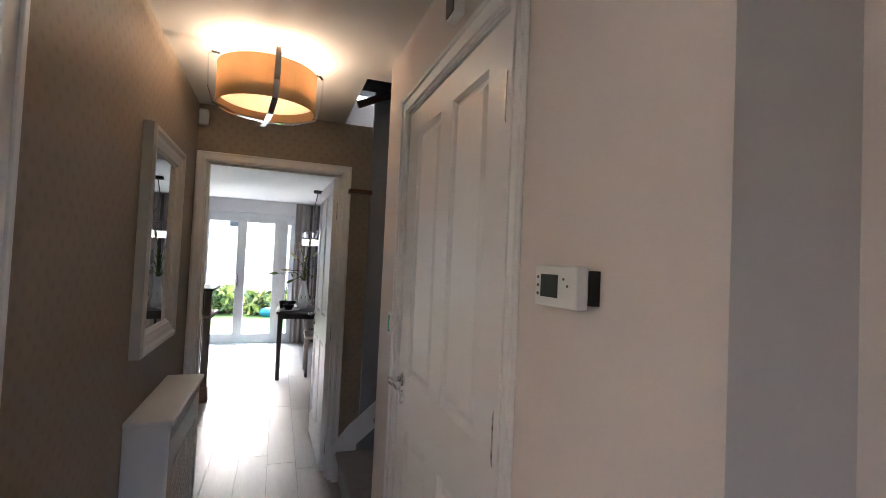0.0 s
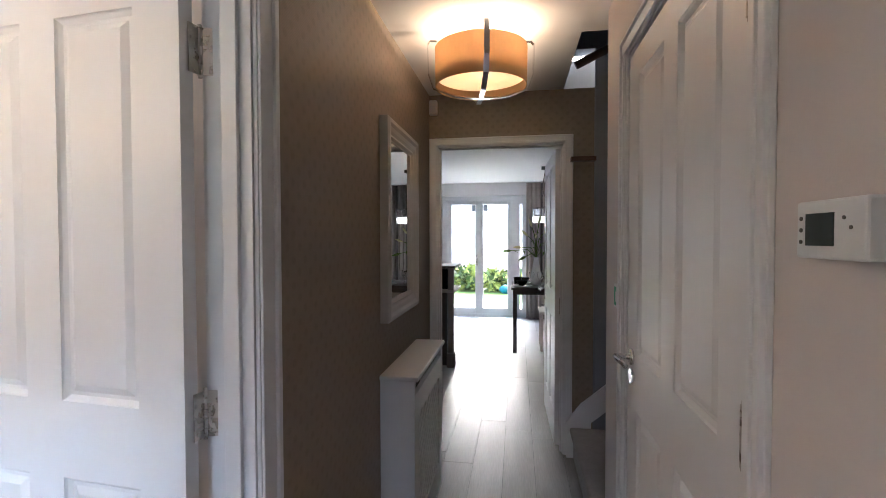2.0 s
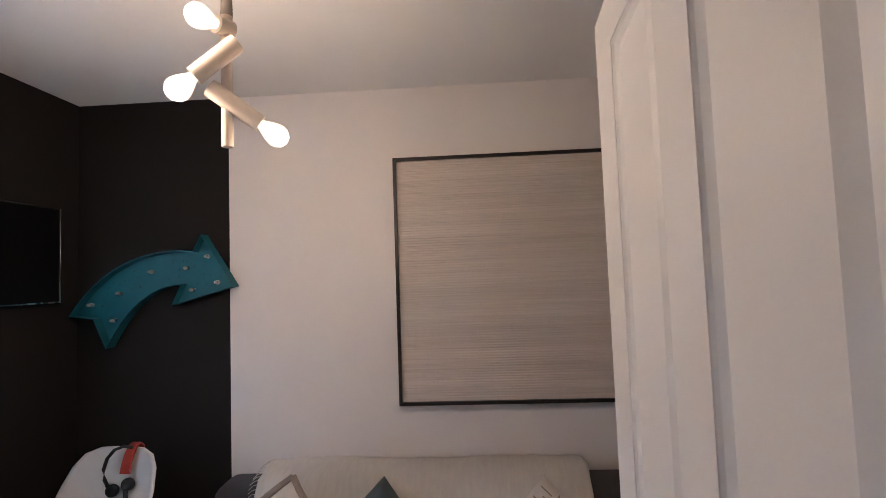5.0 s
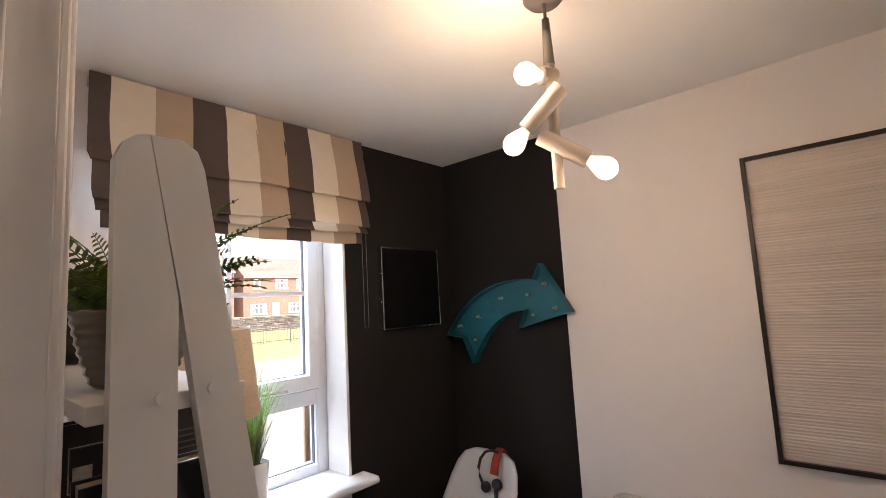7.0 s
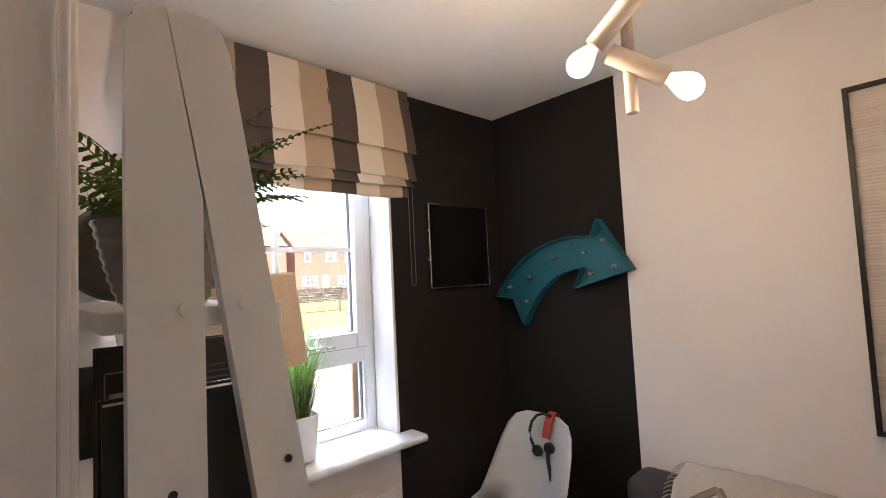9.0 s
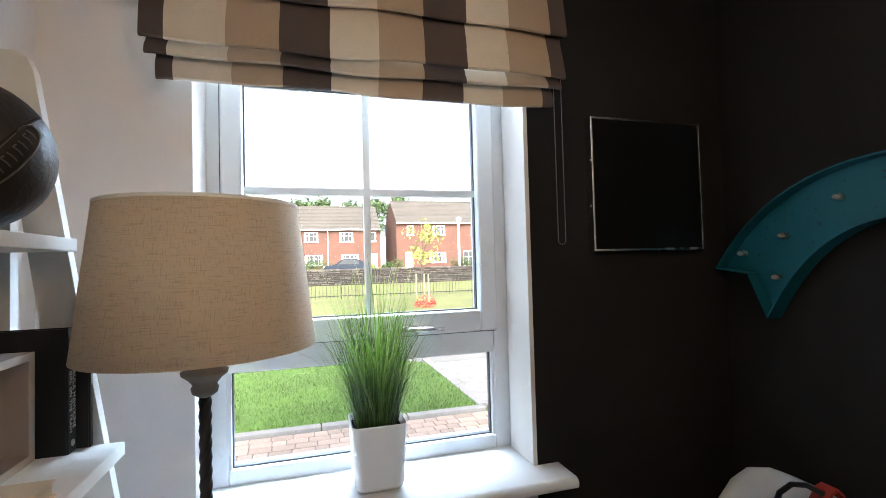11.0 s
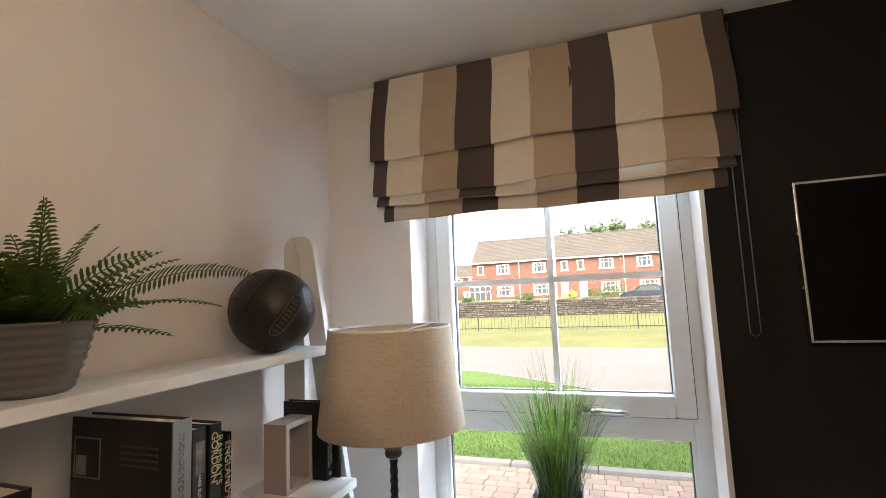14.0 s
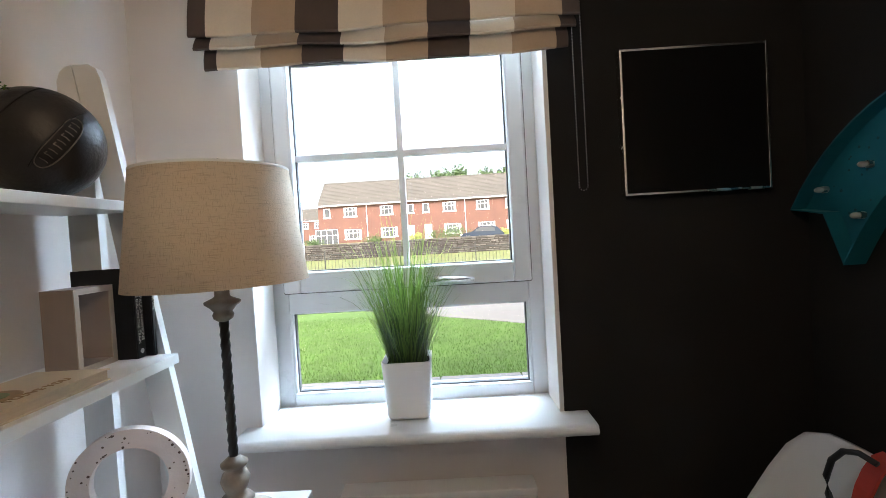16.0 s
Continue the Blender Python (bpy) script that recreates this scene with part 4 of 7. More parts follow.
def stairs():
    th = thing("staircase", (0.95, 3.45, FL), "grey carpeted stairs rising out of the hall", "stairs", kind="structure")
    for k in range(8):
        x0 = 0.875 + k * 0.225
        st = nb()
        z1 = FL + (k + 1) * 0.19
        box(st, x0 + 0.012, 2.6, 2.96 if k == 0 else 3.0, 3.86, FL if k == 0 else z1 - 0.19, z1 - 0.03)
        box(st, x0 - 0.012, x0 + 0.26 if k < 7 else 2.6, 2.96 if k == 0 else 3.0, 3.86, z1 - 0.034, z1, bevel=0.014)
        part("step", st, M_carpet, th)
    sb = prism(nb(), [(0.846, FL), (0.846, FL + 0.22), (0.93, FL + 0.33), (2.4, FL + 1.57), (2.4, FL + 1.40), (0.99, FL + 0.22), (0.99, FL)], "y", 3.862, 3.878)
    part("string_board", sb, M_gloss, th, "white painted string board")
    hr = tube(nb(), [(0.88, 3.78, 2.42), (1.05, 3.78, 2.5), (2.4, 3.78, 2.95)], 0.024, seg=12)
    part("handrail", hr, M_handrail, th, "dark wooden handrail", smooth=True)
    part("landing_edge", cbox(0.86, 1.0, 3.80, 3.856, 1.88, 1.905), M_handrail, th, "dark wooden capping")


stairs()


# ---- study: sofa, cushions, picture ----
def soft_box(x0, x1, y0, y1, z0, z1, r=0.05, lumps=0.006):
    bm = cbox(x0, x1, y0, y1, z0, z1)
    es = list(bm.edges)
    bmesh.ops.bevel(bm, geom=es, offset=r, segments=4, affect="EDGES", profile=0.5)
    bmesh.ops.subdivide_edges(bm, edges=[e for e in bm.edges if e.calc_length() > 0.12], cuts=4, use_grid_fill=True)
    for v in bm.verts:
        v.co += v.co.normalized() * 0 + Vector((noise.noise(v.co * 5), noise.noise(v.co * 5 + Vector((7, 0, 0))), noise.noise(v.co * 5 + Vector((0, 9, 0))))) * lumps
    return bm


def sofa():
    th = thing("sofa", (-1.5, 1.43, FL), "charcoal fabric sofa against the white wall", "sofa")
    part("base", soft_box(-1.86, -1.15, 0.70, 2.38, 0.18, 0.3, 0.03, 0.003), M_sofa, th, smooth=True)
    part("backrest", soft_box(-1.875, -1.7, 0.685, 2.39, 0.25, 0.785, 0.045, 0.006), M_sofa, th, smooth=True)
    for y0, y1 in ((0.85, 1.54), (1.545, 2.225)):
        part("seat_cushion", soft_box(-1.7, -1.13, y0, y1, 0.3, 0.45, 0.05, 0.006), M_sofa, th, smooth=True)
    for y0, y1 in ((0.69, 0.84), (2.23, 2.385)):
        part("arm", soft_box(-1.86, -1.15, y0, y1, 0.2, 0.58, 0.045, 0.004), M_sofa, th, smooth=True)
    for x in (-1.8, -1.2):
        for y in (0.75, 2.32):
            part("leg", cyl(nb(), (x, y, FL), (x, y, 0.19), 0.015, 0.024), M_black_wood, th)


sofa()


def draped_throw():
    bm = nb()
    prof = [(-1.885, 0.60), (-1.887, 0.72), (-1.883, 0.79), (-1.865, 0.825), (-1.82, 0.836), (-1.76, 0.834), (-1.71, 0.815), (-1.675, 0.77), (-1.66, 0.69), (-1.645, 0.6), (-1.63, 0.5), (-1.56, 0.47), (-1.3, 0.465)]
    n = 120
    grid = []
    for i in range(n + 1):
        y = 0.865 + (2.065 - 0.865) * i / n
        row = []
        for k, (x, z) in enumerate(prof):
            w = 0.006 * noise.noise(Vector((y * 9, z * 2, 3))) + 0.004 * noise.noise(Vector((y * 30, k, 1)))
            edge = 0.012 * noise.noise(Vector((k * 0.9, 5, 0))) if i in (0, n) else 0
            row.append(bm.verts.new((x + w * 0.6, y + edge, z + w + 0.01 * noise.noise(Vector((y * 3.1, 0, 0))))))
        grid.append(row)
    for a, b in zip(grid, grid[1:]):
        for k in range(len(a) - 1):
            bm.faces.new((a[k], b[k], b[k + 1], a[k + 1]))
    bmesh.ops.recalc_face_normals(bm, faces=bm.faces)
    th = thing("sofa_throw", (-1.78, 1.45, 0.83), "crinkled oatmeal throw draped over the sofa back", "throw")
    ob = part("cloth", bm, M_throw, th, smooth=True)
    md = ob.modifiers.new("thickness", "SOLIDIFY")
    md.thickness, md.offset = 0.006, 1
    fr = nb()
    rnd = random.Random(5)
    for s, y in ((-1, 0.865),):
        for k in range(34):
            q = k / 33 * (len(prof) - 4) + 2
            i = int(q)
            t = q - i
            x = prof[i][0] * (1 - t) + prof[i + 1][0] * t
            z = prof[i][1] * (1 - t) + prof[i + 1][1] * t
            tube(fr, [(x, y, z + 0.004), (x + rnd.uniform(-.004, .004), y + s * 0.015, z), (x + rnd.uniform(-.008, .008), y + s * 0.03, z - 0.012)], 0.0012, seg=4)
    tagged(part("fringe", fr, M_throw, th, "thin cotton fringe"), kind="stuff")


draped_throw()


def cushion(name, label, m, size, material, pattern):
    """A square pillow, corner up or flat, in its own axes (x, y across, z thick), placed by m."""
    th = thing(name, (0, 0, 0), label, "cushion")
    bm = nb()
    n = 16
    g = {}
    for side in (1, -1):
        for i in range(n + 1):
            for j in range(n + 1):
                u, v = i / n * 2 - 1, j / n * 2 - 1
                k = (1 - u ** 4) * (1 - v ** 4)
                edge = i in (0, n) or j in (0, n)
                if edge and side == -1:
                    g[side, i, j] = g[1, i, j]
                    continue
                pinch = 1 - 0.06 * (1 - abs(u * v))
                z = side * 0.075 * max(k, 0) ** 0.55 + 0.003 * noise.noise(Vector((u * 4, v * 4, side)))
                g[side, i, j] = bm.verts.new((u * size / 2 * pinch, v * size / 2 * pinch, z))
        for i in range(n):
            for j in range(n):
                q = [g[side, i, j], g[side, i + 1, j], g[side, i + 1, j + 1], g[side, i, j + 1]]
                bm.faces.new(q if side == 1 else q[::-1])
    part("cover", bm, material, th, smooth=True)
    pt = nb()
    if pattern == "fret":
        # an angular fret drawn in cord
        def hgt(u, v):
            return 0.075 * max((1 - u ** 4) * (1 - v ** 4), 0) ** 0.55 + 0.001
        n, k = 17, random.Random(12)
        c = size * 0.92 / n
        # a maze of short runs: every second knot turns one way or the other
        for i in range(1, n):
            for j in range(1, n):
                if (i + j) % 2:
                    continue
                x0, y0 = (i - n / 2) * c, (j - n / 2) * c
                across = k.random() < 0.5
                ends = [(x0 - c, y0), (x0, y0), (x0 + c, y0)] if across else [(x0, y0 - c), (x0, y0), (x0, y0 + c)]
                tube(pt, [(x, y, hgt(2 * x / size, 2 * y / size)) for x, y in ends], 0.0019, seg=4)
        part("embroidery", pt, M_cord, th, "grey brown embroidered fret pattern")
    elif pattern == "border":
        pt.free()
        for k, s in ((0.5, 0.012), (0.36, 0.006)):
            e = size * k * 0.95
            for a, b in (((-e, -e), (e, -e)), ((e, -e), (e, e)), ((e, e), (-e, e)), ((-e, e), (-e, -e))):
                pts = [(a[0] + (b[0] - a[0]) * t / 8, a[1] + (b[1] - a[1]) * t / 8) for t in range(9)]
                pp = tube(nb(), [(x, y, 0.075 * max((1 - (2 * x / size) ** 4) * (1 - (2 * y / size) ** 4), 0) ** 0.55) for x, y in pts], s, seg=6)
                part("piping", pp, M_cord, th, "dark check border")
    else:
        pt.free()
    th.matrix_world = m
    return th


def leaning(x, y, z, spin, lean=68, turn=90):
    return pose(x, y, z) @ pose(0, 0, 0, 0, 0, turn) @ pose(0, 0, 0, lean, 0, 0) @ pose(0, 0, 0, 0, 0, spin)


cushion("cushion_check", "pale cushion with a dark check border", leaning(-1.53, 1.0, 0.625, 38), 0.38, M_cushion, "border")
cushion("cushion_petrol", "petrol grey cushion leaning on the sofa back", leaning(-1.55, 1.33, 0.615, 42), 0.36, M_petrol, "")
cushion("cushion_fret", "cream cushion with an angular fret pattern", leaning(-1.53, 1.89, 0.615, 45), 0.37, M_cushion, "fret")


def framed_picture():
    y0, y1, z0, z1, x = 1.37, 2.277, 1.03, 2.026, FAR
    th = thing("framed_textile_picture", (x, (y0 + y1) / 2, z0), "large ribbed beige silk panel in a thin black frame", "picture")
    f = nb()
    w = 0.013
    for a, b, c, d in ((y0, y0 + w, z0, z1), (y1 - w, y1, z0, z1), (y0 + w, y1 - w, z0, z0 + w), (y0 + w, y1 - w, z1 - w, z1)):
        box(f, x + 0.001, x + 0.035, a, b, c, d, bevel=0.001)
    part("frame", f, M_black_wood, th, "thin black wooden frame")
    p = nb()
    n = 190
    rnd = random.Random(3)
    cols = 14
    grid = []
    for i in range(n + 1):
        z = z0 + w + (z1 - z0 - 2 * w) * i / n
        grid.append([])
        for j in range(cols + 1):
            y = y0 + w + (y1 - y0 - 2 * w) * j / cols
            d = 0.0011 * (i % 2) + 0.0016 * noise.noise(Vector((y * 1.6, z * 55, 2)))
            grid[-1].append(p.verts.new((x + 0.022 + d, y, z)))
    for a, b in zip(grid, grid[1:]):
        for j in range(cols):
            p.faces.new((a[j], a[j + 1], b[j + 1], b[j]))
    part("silk_panel", p, M_silk, th, "horizontally ribbed beige silk")
    part("backing", cbox(x + 0.001, x + 0.016, y0 + w, y1 - w, z0 + w, z1 - w), M_black_wood, th)


framed_picture()


def black_panel():
    x0, x1, z0, z1 = -1.778, -1.399, 1.485, 1.862
    th = thing("black_wall_panel", ((x0 + x1) / 2, 0, z0), "square glossy black panel in a thin silver frame", "picture")
    w = 0.006
    f = nb()
    for a, b, c, d in ((x0, x0 + w, z0, z1), (x1 - w, x1, z0, z1), (x0 + w, x1 - w, z0, z0 + w), (x0 + w, x1 - w, z1 - w, z1)):
        box(f, a, b, 0.001, 0.03, c, d, bevel=0.001)
    part("frame", f, M_silver, th, "thin silver frame")
    part("panel", cbox(x0 + w, x1 - w, 0.001, 0.026, z0 + w, z1 - w), M_black, th)


black_panel()


# ---- marquee arrow ----
def marquee_arrow():
    """A curved arrow of sheet metal: an arc-shaped body, a forked tail and a head, with a raised rim and bulbs."""
    x0, x1 = FAR + 0.004, FAR + 0.055
    th = thing("marquee_arrow", (x0, 0.36, 1.3), "distressed teal metal arrow sign with small clear bulbs", "wall sign")

    def bend(p, c, q, n):
        """Points of a smooth bend from p by c to q, ends left out."""
        return [tuple((1 - t) ** 2 * u + 2 * t * (1 - t) * v + t * t * w for u, v, w in zip(p, c, q)) for t in (k / n for k in range(1, n))]
    tail_a, tail_b, neck_a, neck_b = (0.012, 1.425), (0.17, 1.292), (0.541, 1.674), (0.491, 1.543)
    outer = [tail_a] + bend(tail_a, (0.215, 1.715), neck_a, 12) + [neck_a]
    head = [(0.575, 1.741), (0.706, 1.528), (0.45, 1.459)]
    inner = [neck_b] + bend(neck_b, (0.30, 1.545), tail_b, 12) + [tail_b]
    line = outer + head + inner + [(0.117, 1.412)]
    notch = (0.117, 1.412)
    face = nb()
    po, pi = ([face.verts.new((x0 + 0.012, y, z)) for y, z in pts] for pts in (outer, inner[::-1]))
    pn, h0, h1, h2 = (face.verts.new((x0 + 0.012, y, z)) for y, z in [notch] + head)
    for tri in ((po[0], po[1], pn), (po[1], pi[1], pn), (pi[1], pi[0], pn), (h1, h2, pi[-1]), (h1, pi[-1], po[-1]), (h1, po[-1], h0)):
        face.faces.new(tri)
    for k in range(1, len(po) - 1):
        face.faces.new((po[k], po[k + 1], pi[k + 1], pi[k]))
    bmesh.ops.recalc_face_normals(face, faces=face.faces)
    back = bmesh.ops.duplicate(face, geom=face.verts[:] + face.edges[:] + face.faces[:])
    for g in back["geom"]:
        if isinstance(g, bmesh.types.BMVert):
            g.co.x = x0
    part("face", face, M_teal, th)
    rim = nb()
    n = len(line)
    area = sum(line[i][0] * line[(i + 1) % n][1] - line[(i + 1) % n][0] * line[i][1] for i in range(n))
    sgn = 1 if area > 0 else -1
    rows = []
    for i in range(n):
        p, q, r = Vector(line[i - 1]), Vector(line[i]), Vector(line[(i + 1) % n])
        e = ((q - p).normalized() + (r - q).normalized()).normalized()
        o = Vector((e.y, -e.x)) * 0.003 * sgn
        rows.append([rim.verts.new((x, *(q + o * s))) for x, s in ((x0, 1), (x1, 1), (x1, -0.4), (x0, -0.4))])
    for i in range(n):
        a, b = rows[i], rows[(i + 1) % n]
        for k in range(4):
            m = (k + 1) % 4
            rim.faces.new((a[k], a[m], b[m], b[k]))
    bmesh.ops.recalc_face_normals(rim, faces=rim.faces)
    part("rim", rim, M_teal, th, "raised teal metal rim")
    for y, z in ((0.082, 1.469), (0.182, 1.402), (0.205, 1.514), (0.344, 1.598), (0.496, 1.609), (0.584, 1.654), (0.626, 1.545), (0.52, 1.518)):
        b = part("bulb", ball(nb(), (x0 + 0.031, y, z), 0.0075, 12, 8, (1.7, 1, 1)), M_bulb_small, th, "small clear bulb", smooth=True)
        part("socket", cyl(nb(), (x0 + 0.011, y, z), (x0 + 0.024, y, z), 0.0085, seg=12), M_steel, b)
    rnd = random.Random(8)
    sp = nb()
    for k in range(34):
        t, side = rnd.uniform(0.06, 0.95), rnd.uniform(0.15, 0.85)
        p = bend(tail_a, (0.215, 1.715), neck_a, 100)[int(t * 98)]
        q = bend(tail_b, (0.30, 1.545), neck_b, 100)[int(t * 98)]
        y, z = p[0] + (q[0] - p[0]) * side, p[1] + (q[1] - p[1]) * side
        cyl(sp, (x0 + 0.0118, y, z), (x0 + 0.0128, y, z), rnd.uniform(0.0018, 0.0042), seg=7)
    for k in range(9):
        y = rnd.uniform(0.52, 0.64)
        z = 1.56 + rnd.uniform(-0.03, 0.06)
        cyl(sp, (x0 + 0.0118, y, z), (x0 + 0.0128, y, z), rnd.uniform(0.0018, 0.0036), seg=7)
    tagged(part("wear_specks", sp, M_teal_dark, th, "dark worn specks"), kind="stuff")


marquee_arrow()


# ---- study pendant ----
def pendant():
    s = Vector((-0.995, 1.137, 0))
    th = thing("pendant_lamp", (s.x, s.y, CEIL), "taupe tube pendant lamp with three lit bulbs", "pendant lamp")
    part("ceiling_cup", lathe(nb(), [(0.0, CEIL - 0.028), (0.04, CEIL - 0.026), (0.05, CEIL - 0.014), (0.05, CEIL)], at=(s.x, s.y, 0)), M_lamp_dark, th, smooth=True)
    part("cord", cyl(nb(), (s.x, s.y, 2.25), (s.x, s.y, CEIL - 0.02), 0.004), M_lamp_dark, th)
    part("upper_stem", cyl(nb(), (s.x, s.y, 2.145), (s.x, s.y, 2.262), 0.0135, 0.009), M_lamp_dark, th, "dark metal stem", smooth=True)
    part("stem", cyl(nb(), (s.x, s.y, 1.844), (s.x, s.y, 2.15), 0.0125, seg=24), M_tube, th, smooth=False)
    arms = (((-0.012, 0.004, 2.118), (0.85, -0.36, -0.06), 0.04, 0.05),
            ((0.022, 0.035, 2.07), (0.20, -0.62, -0.62), 0.12, 0.032),
            ((0.022, -0.028, 1.972), (-0.40, 0.76, -0.58), 0.125, 0.032))
    for o, d, ln, _ in arms:
        a = s + Vector(o)
        d = Vector(d).normalized()
        b = a + d * ln
        t = nb()
        cyl(t, a, b, 0.0205, seg=28)
        cyl(t, a - d * 0.0005, a + d * 0.001, 0.0185, seg=28)
        arm = part("tube", t, M_tube, th, "taupe metal lamp tube")
        q = d.to_track_quat("Z", "Y").to_matrix().to_4x4()
        bm = lathe(nb(), [(0.0115, 0), (0.013, 0.008), (0.02, 0.022), (0.0255, 0.036), (0.027, 0.046), (0.024, 0.057), (0.015, 0.067), (0.005, 0.071), (0.0, 0.0715)], seg=24)
        bmesh.ops.transform(bm, matrix=Matrix.Translation(b - d * 0.002) @ q, verts=bm.verts)
        part("bulb", bm, M_bulb, arm, "lit warm filament bulb", smooth=True)
        at = b + d * 0.045
        lamp_point("pendant_light", at + d * 0.055, STUDY_W, 0.035, WARM)


STUDY_W = 0.265
pendant()


# ---- ladder shelf and what stands on it ----
def ladder_shelf():
    th = thing("ladder_shelf", (-0.3, 0.66, FL), "white painted ladder shelf with a deep lower board", "shelf unit")
    lean = 0.158
    for y0, y1 in ((0.277, 0.297), (1.043, 1.063)):
        back = nb()
        out = [(-0.15, FL), (-0.213, FL), (-0.213, 1.62), (-0.183, 1.803), (-0.170, 1.800), (-0.158, 1.79), (-0.151, 1.772)]
        prism(back, out, "y", y0, y1)
        part("back_post", back, M_satin, th)
        front = nb()
        fx = lambda z: -0.243 - lean * (1.76 - z)
        out = [(-0.184, 1.803), (-0.2155, 1.62), (fx(FL) + 0.07, FL), (fx(FL), FL), (fx(1.74), 1.74), (-0.241, 1.772), (-0.233, 1.793), (-0.218, 1.803)]
        prism(front, out, "y", y0 + 0.001, y1 - 0.001)
        part("front_leg", front, M_satin, th, "slanting white front leg")
    for z, x1 in ((1.516, -0.298), (1.2, -0.36)):
        b = cbox(x1, -0.135, 0.2975, 1.0425, z - 0.02, z, bevel=0.0015)
        part("shelf_board", b, M_satin, th)
    part("desk_board", cbox(-0.60, -0.135, 0.2985, 1.0415, 0.845, 0.867, bevel=0.002), M_satin, th, "deep white lower board")
    part("desk_return", cbox(-0.60, -0.42, 0.24, 0.2985, 0.845, 0.867, bevel=0.002), M_satin, th)
    for x, z in ((-0.198, 1.515), (-0.251, 1.517)):
        part("bolt", cyl(nb(), (x, 1.063, z), (x, 1.066, z), 0.0075, seg=16), M_satin, th)
    for x, z in ((-0.184, 1.351), (-0.291, 1.352)):
        part("bolt_hole", cyl(nb(), (x, 1.062, z), (x, 1.0637, z), 0.004, seg=12), M_black_plastic, th, "dark bolt hole")


ladder_shelf()
S1, S2, S3 = 1.516, 1.2, 0.867


def leather_ball():
    c, r = Vector((-0.232, 0.44, S1 + 0.0955)), 0.0955
    th = thing("leather_football", (c.x, c.y, S1), "old dark brown leather football with worn lettering", "football")
    part("skin", ball(nb(), c, r, 40, 26), M_ball, th, smooth=True)
    rot = pose(0, 0, 0, 20, -35, 25)
    for k in range(3):
        ax = [Vector((1, 0, 0)), Vector((0, 1, 0)), Vector((0, 0, 1))][k]
        for off in (-0.034, 0.034):
            rr = math.sqrt(r * r - off * off) + 0.0003
            a, b = [v for v in (Vector((1, 0, 0)), Vector((0, 1, 0)), Vector((0, 0, 1))) if v != ax]
            pts = []
            for i in range(25):
                t = radians(-46 + 92 * i / 24) if k != 2 else radians(-46 + 92 * i / 24)
                for_side = a * math.cos(t) + b * math.sin(t)
                pts.append(c + rot @ (ax * off + for_side * rr))
            sm = nb()
            tube(sm, pts, 0.0014, seg=6)
            part("seam", sm, M_seam, th, smooth=True)
    # oval stamp with worn strokes, facing the room
    n = Vector((-0.78, 0.5, -0.12)).normalized()
    u = Vector((0.28, 0.25, 0.0))
    u = (Vector((-0.35, -0.45, 0.8)) - n * n.dot(Vector((-0.35, -0.45, 0.8)))).normalized()
    v = n.cross(u)
    st = nb()

    def on(a, b):
        d = (n * math.sqrt(max(1 - a * a - b * b, 0)) + u * a + v * b).normalized()
        return c + d * (r + 0.0006)
    loop = []
    for i in range(41):
        t = 2 * math.pi * i / 40
        loop.append(on(0.52 * math.copysign(abs(math.cos(t)) ** 0.6, math.cos(t)), 0.15 * math.copysign(abs(math.sin(t)) ** 0.8, math.sin(t))))
    tube(st, loop, 0.0011, seg=5)
    rnd = random.Random(4)
    for k in range(9):
        a = -0.4 + k * 0.1
        tube(st, [on(a, -0.07), on(a + 0.01, 0.0), on(a, 0.07)], 0.001, seg=4)
        if k % 2:
            tube(st, [on(a, 0.07), on(a + 0.05, 0.06)], 0.001, seg=4)
    part("stamp", st, M_emboss, th, "worn pale stamped oval")


leather_ball()


